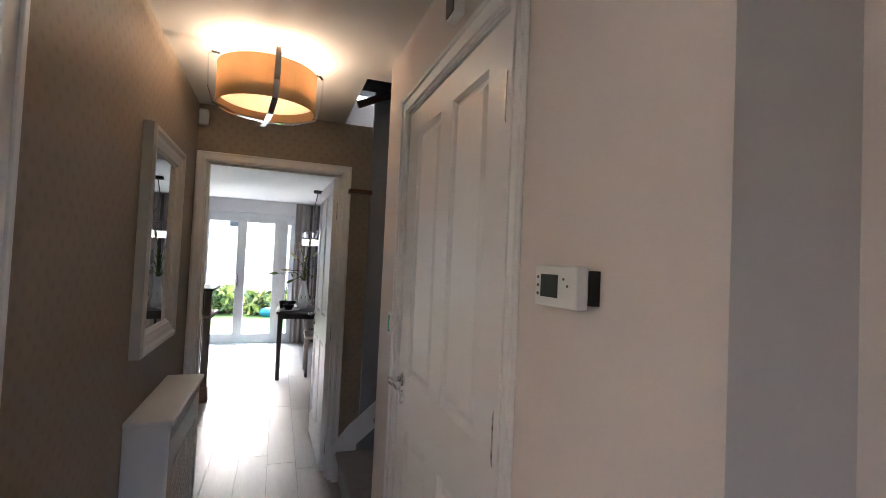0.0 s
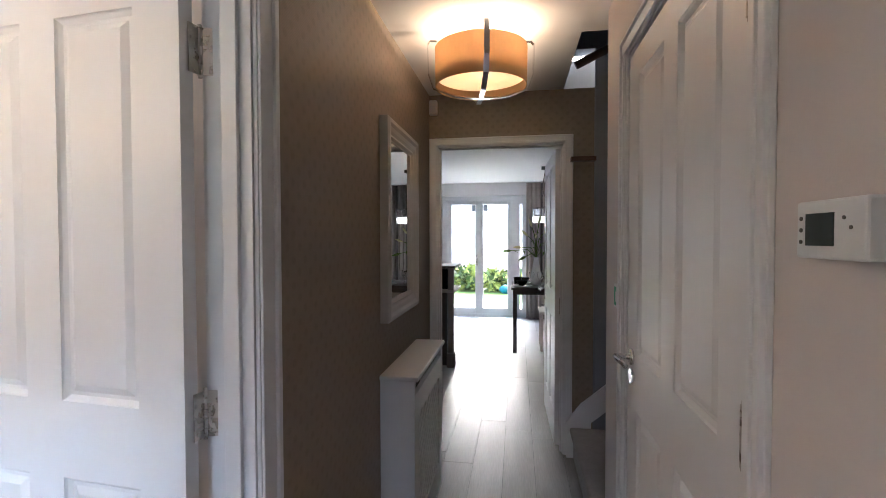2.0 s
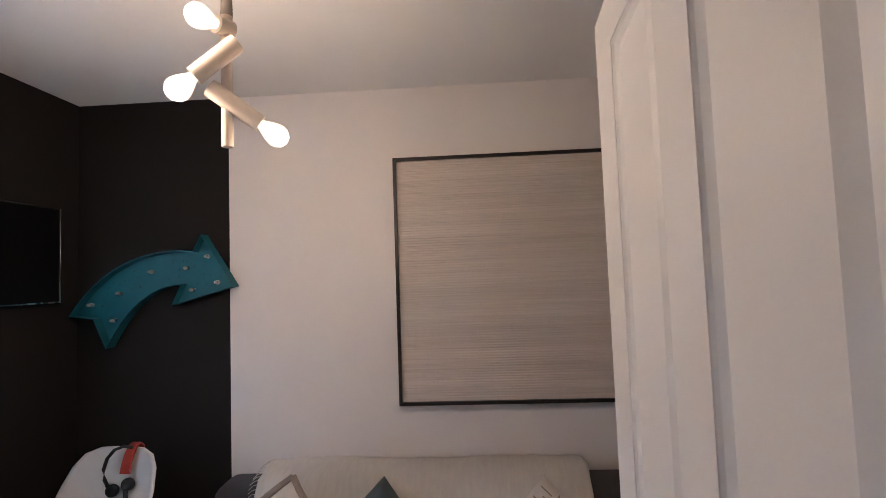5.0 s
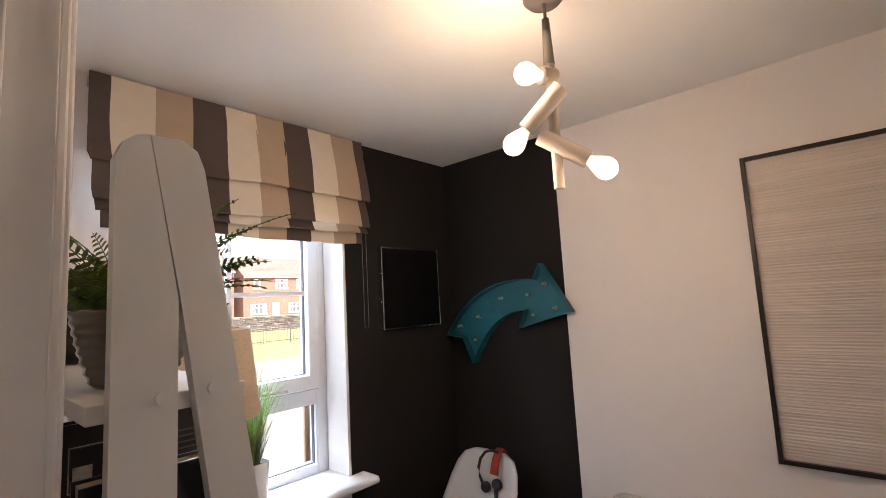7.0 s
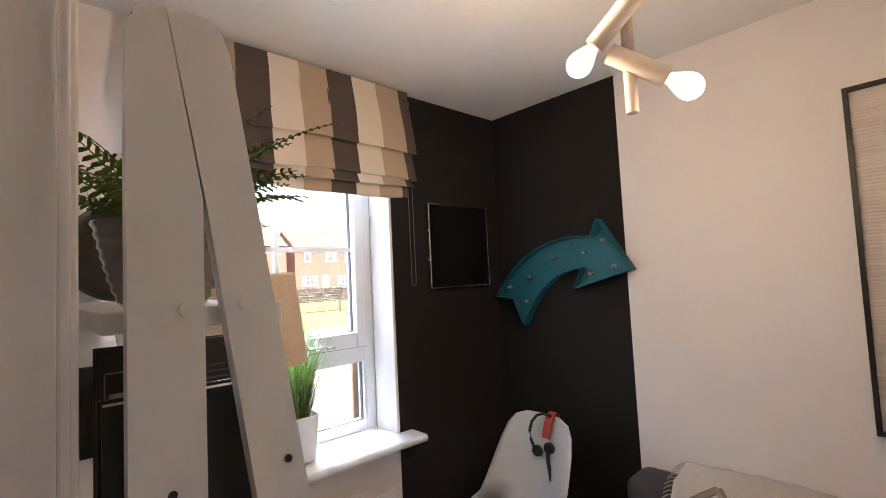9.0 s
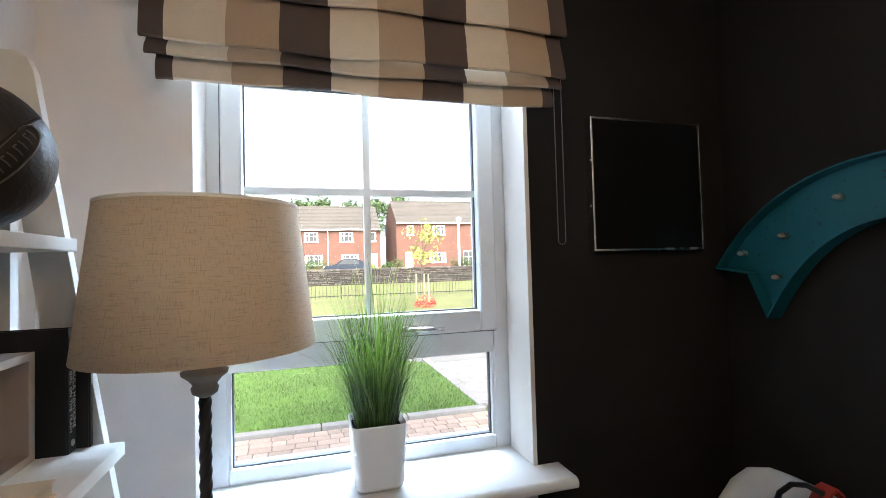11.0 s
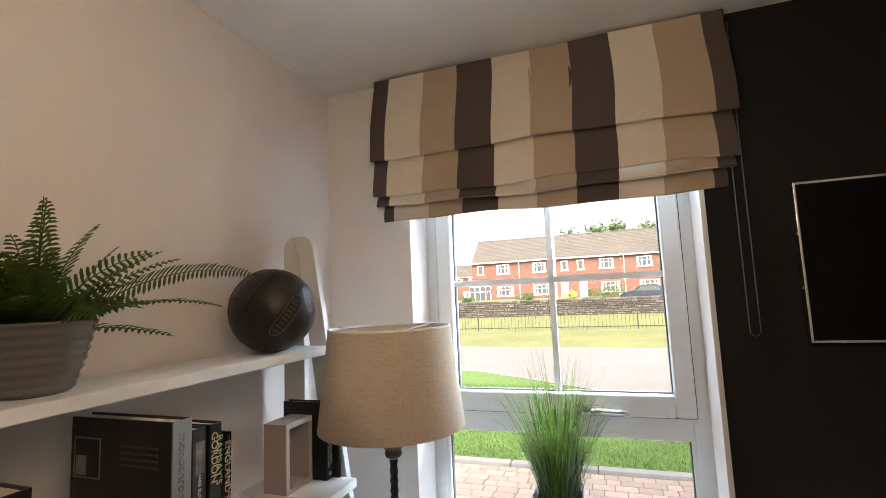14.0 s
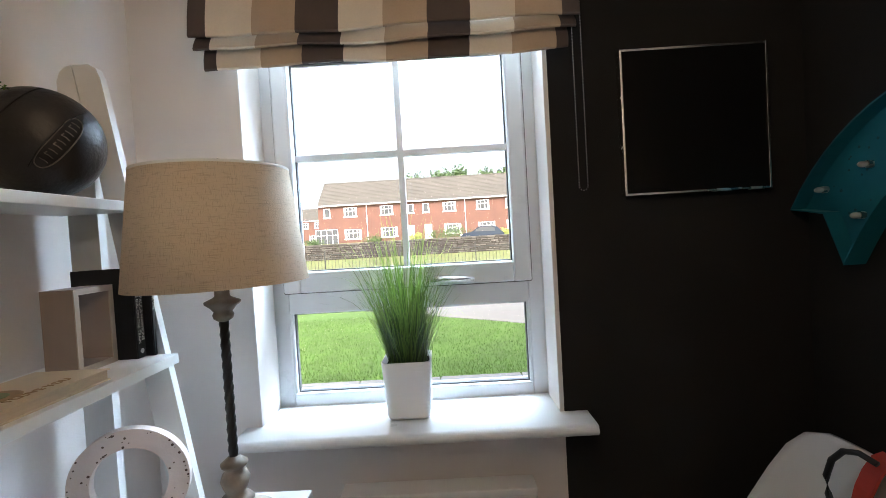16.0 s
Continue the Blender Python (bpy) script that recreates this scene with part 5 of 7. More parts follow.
def fern():
    c = Vector((-0.213, 0.906, S1))
    th = thing("potted_fern", c, "green fern in a ribbed grey glazed pot", "potted plant")
    prof = [(0.0, 0.001), (0.043, 0.0), (0.047, 0.004)]
    for k in range(1, 25):
        z = 0.004 + k * 0.0038
        r = 0.047 + 0.026 * (k / 24) ** 0.8 + 0.0013 * math.sin(k * 1.9)
        prof.append((r, z))
    prof += [(0.0735, 0.098), (0.07, 0.097), (0.067, 0.08), (0.0, 0.078)]
    part("pot", lathe(nb(), prof, 48, c, wobble=0.006), M_pot_grey, th, "ribbed grey glazed pot", smooth=True)
    part("soil", lathe(nb(), [(0.0, 0.09), (0.04, 0.088), (0.068, 0.084)], 24, c), M_soil, th)
    rnd = random.Random(11)
    fronds = []
    for k in range(40):
        a, ln = radians(360 * k / 40 * 3.7 + rnd.uniform(-8, 8)), rnd.uniform(0.10, 0.18)
        fronds.append((a, ln * (0.7 if math.sin(a) < -0.4 else 1.0), rnd.uniform(38, 86), rnd.uniform(35, 70)))
    fronds += [(radians(a), ln, el, droop) for a, ln, el, droop in (
        (-94, 0.40, 38, 52), (-97, 0.29, 24, 40), (-98, 0.17, 2, 22), (152, 0.21, 76, 46), (152, 0.25, 60, 48), (150, 0.18, 48, 50), (147, 0.17, 38, 50),
        (100, 0.22, 72, 50), (172, 0.20, 66, 48), (200, 0.19, 58, 50), (-130, 0.17, 62, 40), (-115, 0.2, 50, 36), (-80, 0.17, 66, 30), (130, 0.19, 30, 44))]
    for a, ln, el, droop in fronds:
        d = Vector((math.cos(a), math.sin(a), 0))
        bm = nb()
        pts = []
        n = max(int(ln / 0.0095), 12)
        p = c + Vector((0, 0, 0.085)) + d * rnd.uniform(0.005, 0.035)
        e = radians(el)
        for i in range(n + 1):
            pts.append(p.copy())
            p = p + (d * math.cos(e) + Vector((0, 0, math.sin(e)))) * (ln / n)
            e -= radians(droop) / n
            if p.y > 1.028:
                p.y = 1.028
            if p.x > PART - 0.012:
                p.x = PART - 0.012
            if p.z < S1 + 0.02 and -0.31 < p.x:
                p.z = S1 + 0.02
        tube(bm, pts, 0.0014, seg=4, taper=0.4)
        tilt = radians(rnd.uniform(38, 55)) if ln > 0.3 else radians(rnd.uniform(-50, 50))
        side = d.cross(Vector((0, 0, 1))).normalized() * math.cos(tilt) + Vector((0, 0, math.sin(tilt)))
        for i in range(2, n):
            q = pts[i]
            dirn = (pts[i + 1] - pts[i - 1]).normalized()
            t = i / n
            f = min(1.0, 0.45 + t * 3.0) * (1 - t) ** 0.62 + 0.05
            for sg in (-1, 1):
                L = (0.034 if ln > 0.3 else 0.029) * f * rnd.uniform(0.9, 1.08)
                w = 0.0041 * (0.55 + 0.45 * f)
                tip = q + side * sg * L + dirn * L * 0.38 - Vector((0, 0, L * rnd.uniform(0.0, 0.18)))
                if tip.y > 1.036:
                    tip.y = 1.036
                if tip.x > PART - 0.004:
                    tip.x = PART - 0.004
                ax = tip - q
                lift = Vector((0, 0, 0.0016))
                # a narrow rounded leaflet, broadest past its middle
                line = [q - dirn * w * 0.35, q + ax * 0.35 - dirn * w * 0.9 + lift, q + ax * 0.75 - dirn * w * 0.85 + lift, tip, q + ax * 0.75 + dirn * w * 0.8 + lift, q + ax * 0.35 + dirn * w * 0.8 + lift, q + dirn * w * 0.35]
                bm.faces.new([bm.verts.new(x) for x in line])
        part("frond", bm, M_fern, th)


fern()


def book(name, label, x0, x1, y0, y1, z0, h, cover, spine=None):
    """A book standing with its spine towards -x."""
    th = thing(name, ((x0 + x1) / 2, (y0 + y1) / 2, z0), label, "book")
    c = nb()
    t = 0.0025
    box(c, x0, x1, y0, y0 + t, z0, z0 + h)
    box(c, x0, x1, y1 - t, y1, z0, z0 + h)
    part("cover", c, cover, th)
    part("spine", cbox(x0 - 0.003, x0, y0, y1, z0, z0 + h, bevel=0.001), spine or cover, th)
    part("page_block", cbox(x0, x1 - 0.004, y0 + t, y1 - t, z0 + 0.003, z0 + h - 0.004), M_pages, th)
    return th


def spine_words(th, text, x, y, z, size, material):
    """Lettering running down a spine that faces -x."""
    return words(text, size, axes((x - 0.0035, y, z), (0, 0, -1), (0, -1, 0)) @ Matrix.Diagonal((1, 1, 1, 1)), material, th)


SX = -0.362
b = book("book_photo_cover", "large dark hardback with photographs on its back cover", SX, -0.154, 0.781, 0.813, S2, 0.262, M_book_brown, M_book_grey)
spine_words(b, "monochrome home", SX, 0.797, S2 + 0.165, 0.0195, M_print_photo)
f = nb()
for x0, x1, z0, z1 in ((-0.219, -0.2175, 0.172, 0.232), (-0.1635, -0.162, 0.172, 0.232), (-0.2175, -0.1635, 0.172, 0.1735), (-0.2175, -0.1635, 0.2305, 0.232)):
    box(f, x0, x1, 0.813, 0.814, S2 + z0, S2 + z1)
part("photo_border", f, M_print_photo, b, "thin pale border of a photograph")
part("photo", cbox(-0.216, -0.165, 0.813, 0.8136, S2 + 0.175, S2 + 0.229), M_book_black, b, "dark printed photograph")
part("photo", cbox(-0.189, -0.167, 0.8136, 0.8142, S2 + 0.176, S2 + 0.205), M_print_photo, b, "pale printed photograph")
for line in (((-0.36, 0.112), (-0.326, 0.116), (-0.309, 0.108), (-0.302, 0.092), (-0.312, 0.084), (-0.316, 0.066), (-0.338, 0.064), (-0.36, 0.066)),
             ((-0.36, 0.052), (-0.324, 0.054), (-0.311, 0.040), (-0.314, 0.006), (-0.36, 0.006))):
    part("photo", prism(nb(), [(x, S2 + z) for x, z in line], "y", 0.813, 0.8138), M_print_building, b, "pale printed stone building")
for k in range(4):
    part("text_bar", cbox(-0.336, -0.261, 0.813, 0.8138, S2 + 0.222 - k * 0.009, S2 + 0.2245 - k * 0.009), M_print_grey, b)
part("bar_label", cbox(-0.186, -0.161, 0.813, 0.8142, S2 + 0.012, S2 + 0.034), M_print_white, b, "small white code label")
b = book("book_charcoal", "slim charcoal hardback with pale lettering", SX, -0.176, 0.754, 0.779, S2, 0.242, M_book_navy)
spine_words(b, "IN DETAIL", SX, 0.7665, S2 + 0.062, 0.019, M_print_white)
spine_words(b, "HANS BLOMQUIST", SX, 0.7665, S2 + 0.145, 0.0075, M_print_white)
part("spine_picture", cbox(SX - 0.0042, SX - 0.003, 0.758, 0.775, S2 + 0.175, S2 + 0.222), M_print_photo, b)
b = book("book_black_tall", "black hardback with pale yellow lettering", SX - 0.004, -0.186, 0.728, 0.751, S2, 0.243, M_book_black)
spine_words(b, "GORDON", SX - 0.004, 0.743, S2 + 0.192, 0.017, M_print_yellow)
spine_words(b, "RAMSAY'S", SX - 0.004, 0.7335, S2 + 0.186, 0.017, M_print_yellow)
spine_words(b, "AND OTHER RECIPES FROM", SX - 0.004, 0.7335, S2 + 0.075, 0.0085, M_print_yellow)
b = book("book_black_slim", "slim black hardback with pale lettering", SX - 0.006, -0.196, 0.71, 0.71, S2, 0.222, M_book_black)
spine_words(b, "ENGLAND'S", SX - 0.006, 0.718, S2 + 0.165, 0.017, M_print_yellow)
spine_words(b, "Simon Jenkins", SX - 0.006, 0.7165, S2 + 0.07, 0.0125, M_print_yellow)
b = book("paperback_train", "black paperback with white lettering", -0.297, -0.175, 0.308, 0.332, S2, 0.182, M_book_black)
spine_words(b, "THE GIRL ON THE TRAIN", -0.297, 0.3255, S2 + 0.085, 0.0098, M_print_white)
spine_words(b, "PAULA HAWKINS", -0.297, 0.3155, S2 + 0.08, 0.0115, M_print_white)
part("spine_mark", cbox(-0.3012, -0.3, 0.312, 0.328, S2 + 0.152, S2 + 0.166), M_red, b, "small red mark")
part("spine_mark", cyl(nb(), (-0.2999, 0.32, S2 + 0.014), (-0.3011, 0.32, S2 + 0.014), 0.005, seg=16), M_print_white, b)
b = book("paperback_girl", "slim black paperback with white lettering", -0.315, -0.19, 0.299, 0.307, S2, 0.172, M_book_black)
spine_words(b, "GONE GIRL", -0.315, 0.303, S2 + 0.115, 0.0085, M_print_white)
b = book("book_black_near", "thick black hardback with pale lettering", -0.318, -0.14, 0.96, 0.998, S2, 0.226, M_book_black)
spine_words(b, "Si", -0.318, 0.979, S2 + 0.185, 0.032, M_book_grey)

flat = thing("flat_book", (-0.27, 0.58, S2), "cream paperback lying flat with an oval picture", "book")
part("cover", cbox(-0.345, -0.215, 0.47, 0.675, S2 + 0.017, S2 + 0.019), M_book_cream, flat)
part("page_block", cbox(-0.342, -0.217, 0.473, 0.67, S2 + 0.002, S2 + 0.017), M_pages, flat)
part("back_cover", cbox(-0.345, -0.215, 0.47, 0.675, S2, S2 + 0.002), M_book_cream, flat)
part("oval_picture", lathe(nb(), [(0.0, 0.0008), (0.036, 0.0008), (0.04, 0.0)], 32, (-0.272, 0.61, S2 + 0.019)), M_book_tan, flat, "tan oval picture")
part("oval_fill", lathe(nb(), [(0.0, 0.0014), (0.024, 0.0014), (0.026, 0.0006)], 32, (-0.272, 0.61, S2 + 0.019)), M_book_green, flat)
words("I LOVE YOU", 0.02, axes((-0.318, 0.575, S2 + 0.0195), (0, -1, 0), (1, 0, 0)), M_book_tan, flat)
words("HOME", 0.018, axes((-0.235, 0.615, S2 + 0.0195), (0, -1, 0), (1, 0, 0)), M_book_tan, flat)


def open_box():
    x0, x1, y0, y1, z0, z1 = -0.262, -0.2, 0.337, 0.433, S2, S2 + 0.153
    th = thing("wooden_box_frame", (-0.23, 0.385, S2), "limed wooden box frame, open at the front", "box frame")
    t = 0.011
    for a, b, c, d in ((y0, y0 + t, z0, z1), (y1 - t, y1, z0, z1), (y0 + t, y1 - t, z0, z0 + t), (y0 + t, y1 - t, z1 - t, z1)):
        part("side", cbox(x0 + 0.002, x1, a, b, c, d), M_boxframe, th)
    f = nb()
    for a, b, c, d in ((y0, y0 + t, z0, z1), (y1 - t, y1, z0, z1), (y0 + t, y1 - t, z0, z0 + t), (y0 + t, y1 - t, z1 - t, z1)):
        box(f, x0, x0 + 0.0019, a, b, c, d)
    part("front_edge", f, M_boxedge, th, "pale front edge")


open_box()


def letter_ring():
    th = thing("wooden_letter_ring", (-0.36, 0.42, S3), "distressed off-white wooden ring standing on the board", "ornament")
    bm = nb()
    R, r, t, seg = 0.104, 0.067, 0.022, 48
    rows = []
    for i in range(seg):
        a = 2 * math.pi * i / seg
        rows.append([bm.verts.new((k * math.cos(a), d, R + k * math.sin(a))) for k, d in ((R, -t / 2), (R, t / 2), (r, t / 2), (r, -t / 2))])
    for i in range(seg):
        a, b = rows[i], rows[(i + 1) % seg]
        for k in range(4):
            m = (k + 1) % 4
            bm.faces.new((a[k], a[m], b[m], b[k]))
    bmesh.ops.recalc_face_normals(bm, faces=bm.faces)
    part("ring", bm, M_ring, th).matrix_parent_inverse = Matrix()
    rnd = random.Random(21)
    ch = nb()
    for k in range(70):
        a = rnd.uniform(0, 6.28)
        q = rnd.choice((R - 0.003, R - 0.006, r + 0.004, rnd.uniform(r, R)))
        cyl(ch, (q * math.cos(a), t / 2 - 0.0005, R + q * math.sin(a)), (q * math.cos(a), t / 2 + 0.0006, R + q * math.sin(a)), rnd.uniform(0.0008, 0.0028), seg=6)
    chips = part("chips", ch, M_ring_chip, th, "small dark chips in the paint")
    chips.matrix_parent_inverse = Matrix()
    tagged(chips, kind="stuff")
    th.matrix_world = pose(-0.29, 0.365, S3, 0, 0, 18)


letter_ring()


def table_lamp():
    x, y = -0.482, 0.343
    th = thing("table_lamp", (x, y, S3), "table lamp with an oatmeal linen shade on a twisted stem", "table lamp")
    at = (x, y, 0)
    part("base", lathe(nb(), [(0.0, S3), (0.075, S3), (0.076, S3 + 0.01), (0.06, S3 + 0.02), (0.045, S3 + 0.026), (0.03, S3 + 0.04), (0.0, S3 + 0.041)], 32, at), M_stone_base, th, "pale worn base", smooth=False)
    part("turned_foot", lathe(nb(), [(0.03, 0.905), (0.034, 0.912), (0.026, 0.92), (0.018, 0.927), (0.024, 0.94), (0.028, 0.953), (0.023, 0.966), (0.016, 0.973), (0.024, 0.98), (0.026, 0.986), (0.016, 0.994), (0.009, 1.0)], 28, at), M_wax, th, "turned grey brown wood", smooth=True)
    st = nb()
    seg, n = 16, 110
    rows = []
    for i in range(n + 1):
        z = 0.995 + (1.272 - 0.995) * i / n
        row = []
        for k in range(seg):
            a = 2 * math.pi * k / seg
            r = 0.0086 + 0.0009 * math.cos(4 * a)
            w = a + z * 75
            row.append(st.verts.new((x + r * math.cos(w), y + r * math.sin(w), z)))
        rows.append(row)
    for a, b in zip(rows, rows[1:]):
        for k in range(seg):
            j = (k + 1) % seg
            st.faces.new((a[k], a[j], b[j], b[k]))
    part("twisted_stem", st, M_twist, th, "dark twisted metal stem", smooth=True)
    part("neck", lathe(nb(), [(0.009, 1.268), (0.018, 1.274), (0.02, 1.282), (0.017, 1.287), (0.024, 1.296), (0.033, 1.303), (0.034, 1.308), (0.02, 1.314), (0.014, 1.318), (0.014, 1.345), (0.0, 1.345)], 28, at), M_wax, th, "turned wooden neck", smooth=True)
    rb, rt, z0, z1 = 0.166, 0.14, 1.342, 1.562
    part("shade", lathe(nb(), [(rb, z0), (rt, z1), (rt - 0.0015, z1), (rb - 0.0015, z0), (rb, z0)], 64, at), M_linen_shade, th, "oatmeal linen drum shade", smooth=True)
    part("rim_binding", lathe(nb(), [(rt + 0.0008, z1 - 0.004), (rt + 0.0008, z1 + 0.001), (rt - 0.003, z1 + 0.001), (rt - 0.003, z1 - 0.004)], 64, at), M_shade_lining, th, "pale rim binding", smooth=True)
    sp = nb()
    for k in range(3):
        a = radians(120 * k)
        cyl(sp, (x, y, 1.545), (x + (rt - 0.002) * math.cos(a), y + (rt - 0.002) * math.sin(a), 1.563), 0.0018, seg=6)
    cyl(sp, (x, y, 1.34), (x, y, 1.55), 0.006, seg=10)
    part("shade_carrier", sp, M_steel, th)


table_lamp()


def grass_pot():
    x, y, z = -0.798, -0.045, 0.917
    th = thing("potted_grass", (x, y, z), "artificial grass in a square white ceramic pot", "potted plant")
    bm = nb()

    def ring(s, zz, r):
        out = []
        for cx, cy, a0 in ((1, 1, 0), (-1, 1, 90), (-1, -1, 180), (1, -1, 270)):
            for k in range(6):
                a = radians(a0 + 90 * k / 5)
                out.append(bm.verts.new((x + cx * (s - r) + r * math.cos(a), y + cy * (s - r) + r * math.sin(a), z + zz)))
        return out
    rings = [ring(s, zz, r) for s, zz, r in ((0.045, 0.0, 0.018), (0.055, 0.004, 0.02), (0.06, 0.015, 0.022), (0.067, 0.157, 0.02), (0.067, 0.161, 0.02), (0.0645, 0.161, 0.018), (0.061, 0.14, 0.018))]
    bm.faces.new(rings[0][::-1])
    for a, b in zip(rings, rings[1:]):
        for i in range(24):
            j = (i + 1) % 24
            bm.faces.new((a[i], a[j], b[j], b[i]))
    bm.faces.new(rings[-1])
    part("pot", bm, M_pot_white, th, "square white ceramic pot", smooth=True)
    part("soil", cbox(x - 0.058, x + 0.058, y - 0.058, y + 0.058, z + 0.137, z + 0.144), M_soil, th)
    rnd = random.Random(2)
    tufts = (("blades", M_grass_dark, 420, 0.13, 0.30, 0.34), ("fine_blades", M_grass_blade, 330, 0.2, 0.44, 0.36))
    for name, material, count, short, tall, spread in tufts:
        g = nb()
        for k in range(count):
            a = rnd.uniform(0, 6.283)
            q = 0.052 * math.sqrt(rnd.random())
            bx, by = x + q * math.cos(a), y + q * math.sin(a)
            L = short + (tall - short) * rnd.random() ** 1.3
            out = a + rnd.uniform(-0.8, 0.8)
            e = rnd.uniform(0.01, spread) * (0.35 + q / 0.052)
            bend = rnd.uniform(0.05, 0.8) if rnd.random() < 0.8 else rnd.uniform(1.2, 2.9)
            d = Vector((math.cos(out), math.sin(out), 0))
            s = Vector((-d.y, d.x, 0))
            w = rnd.uniform(0.0008, 0.0019)
            p = Vector((bx, by, z + 0.142))
            prev = None
            n = 7
            for i in range(n + 1):
                ww = w * (1 - (i / n) ** 2) + 0.00015
                c = (g.verts.new(p - s * ww), g.verts.new(p + s * ww))
                if prev:
                    g.faces.new((prev[0], prev[1], c[1], c[0]))
                prev = c
                p = p + (d * math.sin(e) + Vector((0, 0, math.cos(e)))) * (L / n)
                e += bend / n * (i + 1) / n * 1.4
                if p.y < -0.142:
                    p.y = -0.142
        tagged(part(name, g, material, th, "long green grass blades"), kind="stuff")


grass_pot()


def radiator():
    th = thing("radiator", (-0.8, 0.07, 0.15), "white panel radiator below the window", "radiator")
    p = nb()
    box(p, -1.12, -0.62, 0.05, 0.095, 0.17, 0.745, bevel=0.006)
    for k in range(14):
        xx = -1.095 + k * 0.0346
        box(p, xx, xx + 0.017, 0.095, 0.1, 0.2, 0.71, bevel=0.002)
    part("panel", p, M_gloss, th)
    part("top_grille", cbox(-1.12, -0.62, 0.03, 0.098, 0.745, 0.765, bevel=0.003), M_gloss, th)
    part("bracket", cbox(-1.05, -1.02, 0.0, 0.05, 0.3, 0.6), M_gloss, th)
    part("bracket", cbox(-0.72, -0.69, 0.0, 0.05, 0.3, 0.6), M_gloss, th)
    part("valve", cyl(nb(), (-1.14, 0.07, 0.69), (-1.105, 0.07, 0.69), 0.011), M_chrome, th)


radiator()


def shell_chair():
    th = thing("shell_chair", (0, 0, 0), "white moulded shell chair with splayed wooden legs", "chair")
    bm = nb()
    # shell: rows from the seat's front edge to the top of the back (forward is +x)
    prof = [(0.24, 0.43, 0.40, 0.0), (0.20, 0.452, 0.44, 0.01), (0.10, 0.448, 0.46, 0.05), (0.0, 0.44, 0.47, 0.09), (-0.10, 0.445, 0.46, 0.13), (-0.17, 0.475, 0.45, 0.15), (-0.205, 0.54, 0.44, 0.135),
            (-0.225, 0.62, 0.42, 0.11), (-0.245, 0.71, 0.40, 0.085), (-0.262, 0.80, 0.375, 0.06), (-0.275, 0.87, 0.34, 0.04), (-0.283, 0.915, 0.28, 0.025), (-0.286, 0.935, 0.18, 0.012)]
    n = 16
    grid = []
    for x, z, w, lift in prof:
        row = []
        for i in range(n + 1):
            u = i / n * 2 - 1
            back = z > 0.5
            row.append(bm.verts.new((x + (lift * abs(u) ** 2.2 if back else 0), u * w / 2, z + (lift * 0.9 * abs(u) ** 2.5 if not back else 0))))
        grid.append(row)
    for a, b in zip(grid, grid[1:]):
        for i in range(n):
            bm.faces.new((a[i], a[i + 1], b[i + 1], b[i]))
    bmesh.ops.recalc_face_normals(bm, faces=bm.faces)
    ob = part("shell", bm, M_shell, th, "white moulded plastic shell", smooth=True)
    md = ob.modifiers.new("thickness", "SOLIDIFY")
    md.thickness = 0.008
    for sx in (-1, 1):
        for sy in (-1, 1):
            part("leg", cyl(nb(), (0.0 + sx * 0.22, sy * 0.21, 0), (sx * 0.1, sy * 0.1, 0.435), 0.011, 0.016), M_beech, th, "pale wooden leg")
    part("cross_brace", cyl(nb(), (-0.16, -0.155, 0.22), (0.16, 0.155, 0.22), 0.004), M_black_plastic, th)
    part("cross_brace", cyl(nb(), (-0.16, 0.155, 0.222), (0.16, -0.155, 0.222), 0.004), M_black_plastic, th)
    th.matrix_world = CHAIR
    return th


CHAIR = pose(-1.457, 0.31, FL, 0, 0, -4) @ Matrix.Diagonal((1, 1, 0.885, 1))
shell_chair()
seatpad = thing("seat_pad", (0, 0, 0), "round black cushion on the shell chair", "cushion")
part("pad", lathe(nb(), [(0.0, 0.09), (0.1, 0.085), (0.15, 0.06), (0.16, 0.035), (0.14, 0.0), (0.0, 0.0)], 32), M_sofa, seatpad, smooth=True)
seatpad.matrix_world = CHAIR @ pose(-0.02, 0.0, 0.455)


def headphones():
    th = thing("headphones", (0, 0, 0), "black headphones hung over the chair back", "headphones")
    band = [(0.036, 0.062, 0.945), (0.044, 0.03, 0.952), (0.05, 0.0, 0.94), (0.053, -0.028, 0.905), (0.056, -0.04, 0.86), (0.056, -0.036, 0.82), (0.054, -0.022, 0.785)]
    part("headband", tube(nb(), band, 0.0065, seg=10), M_black_plastic, th, smooth=True)
    for y, z in ((-0.008, 0.772), (0.056, 0.80)):
        e = lathe(nb(), [(0.0, 0.0), (0.021, 0.0), (0.025, 0.005), (0.025, 0.015), (0.019, 0.022), (0.01, 0.02), (0.0, 0.019)], 24)
        bmesh.ops.transform(e, matrix=Matrix.Translation((0.042, y, z)) @ Matrix.Rotation(radians(80), 4, "Y"), verts=e.verts)
        part("ear_cup", e, M_black_plastic, th, smooth=True)
    cable = tube(nb(), [(0.05, 0.045, 0.80), (0.056, 0.05, 0.74), (0.06, 0.065, 0.66), (0.075, 0.08, 0.58), (0.12, 0.09, 0.52)], 0.0085, seg=8)
    part("cable", cable, M_black_plastic, th, smooth=True)
    th.matrix_world = CHAIR @ pose(-0.285, 0.0, 0.0)
    return th


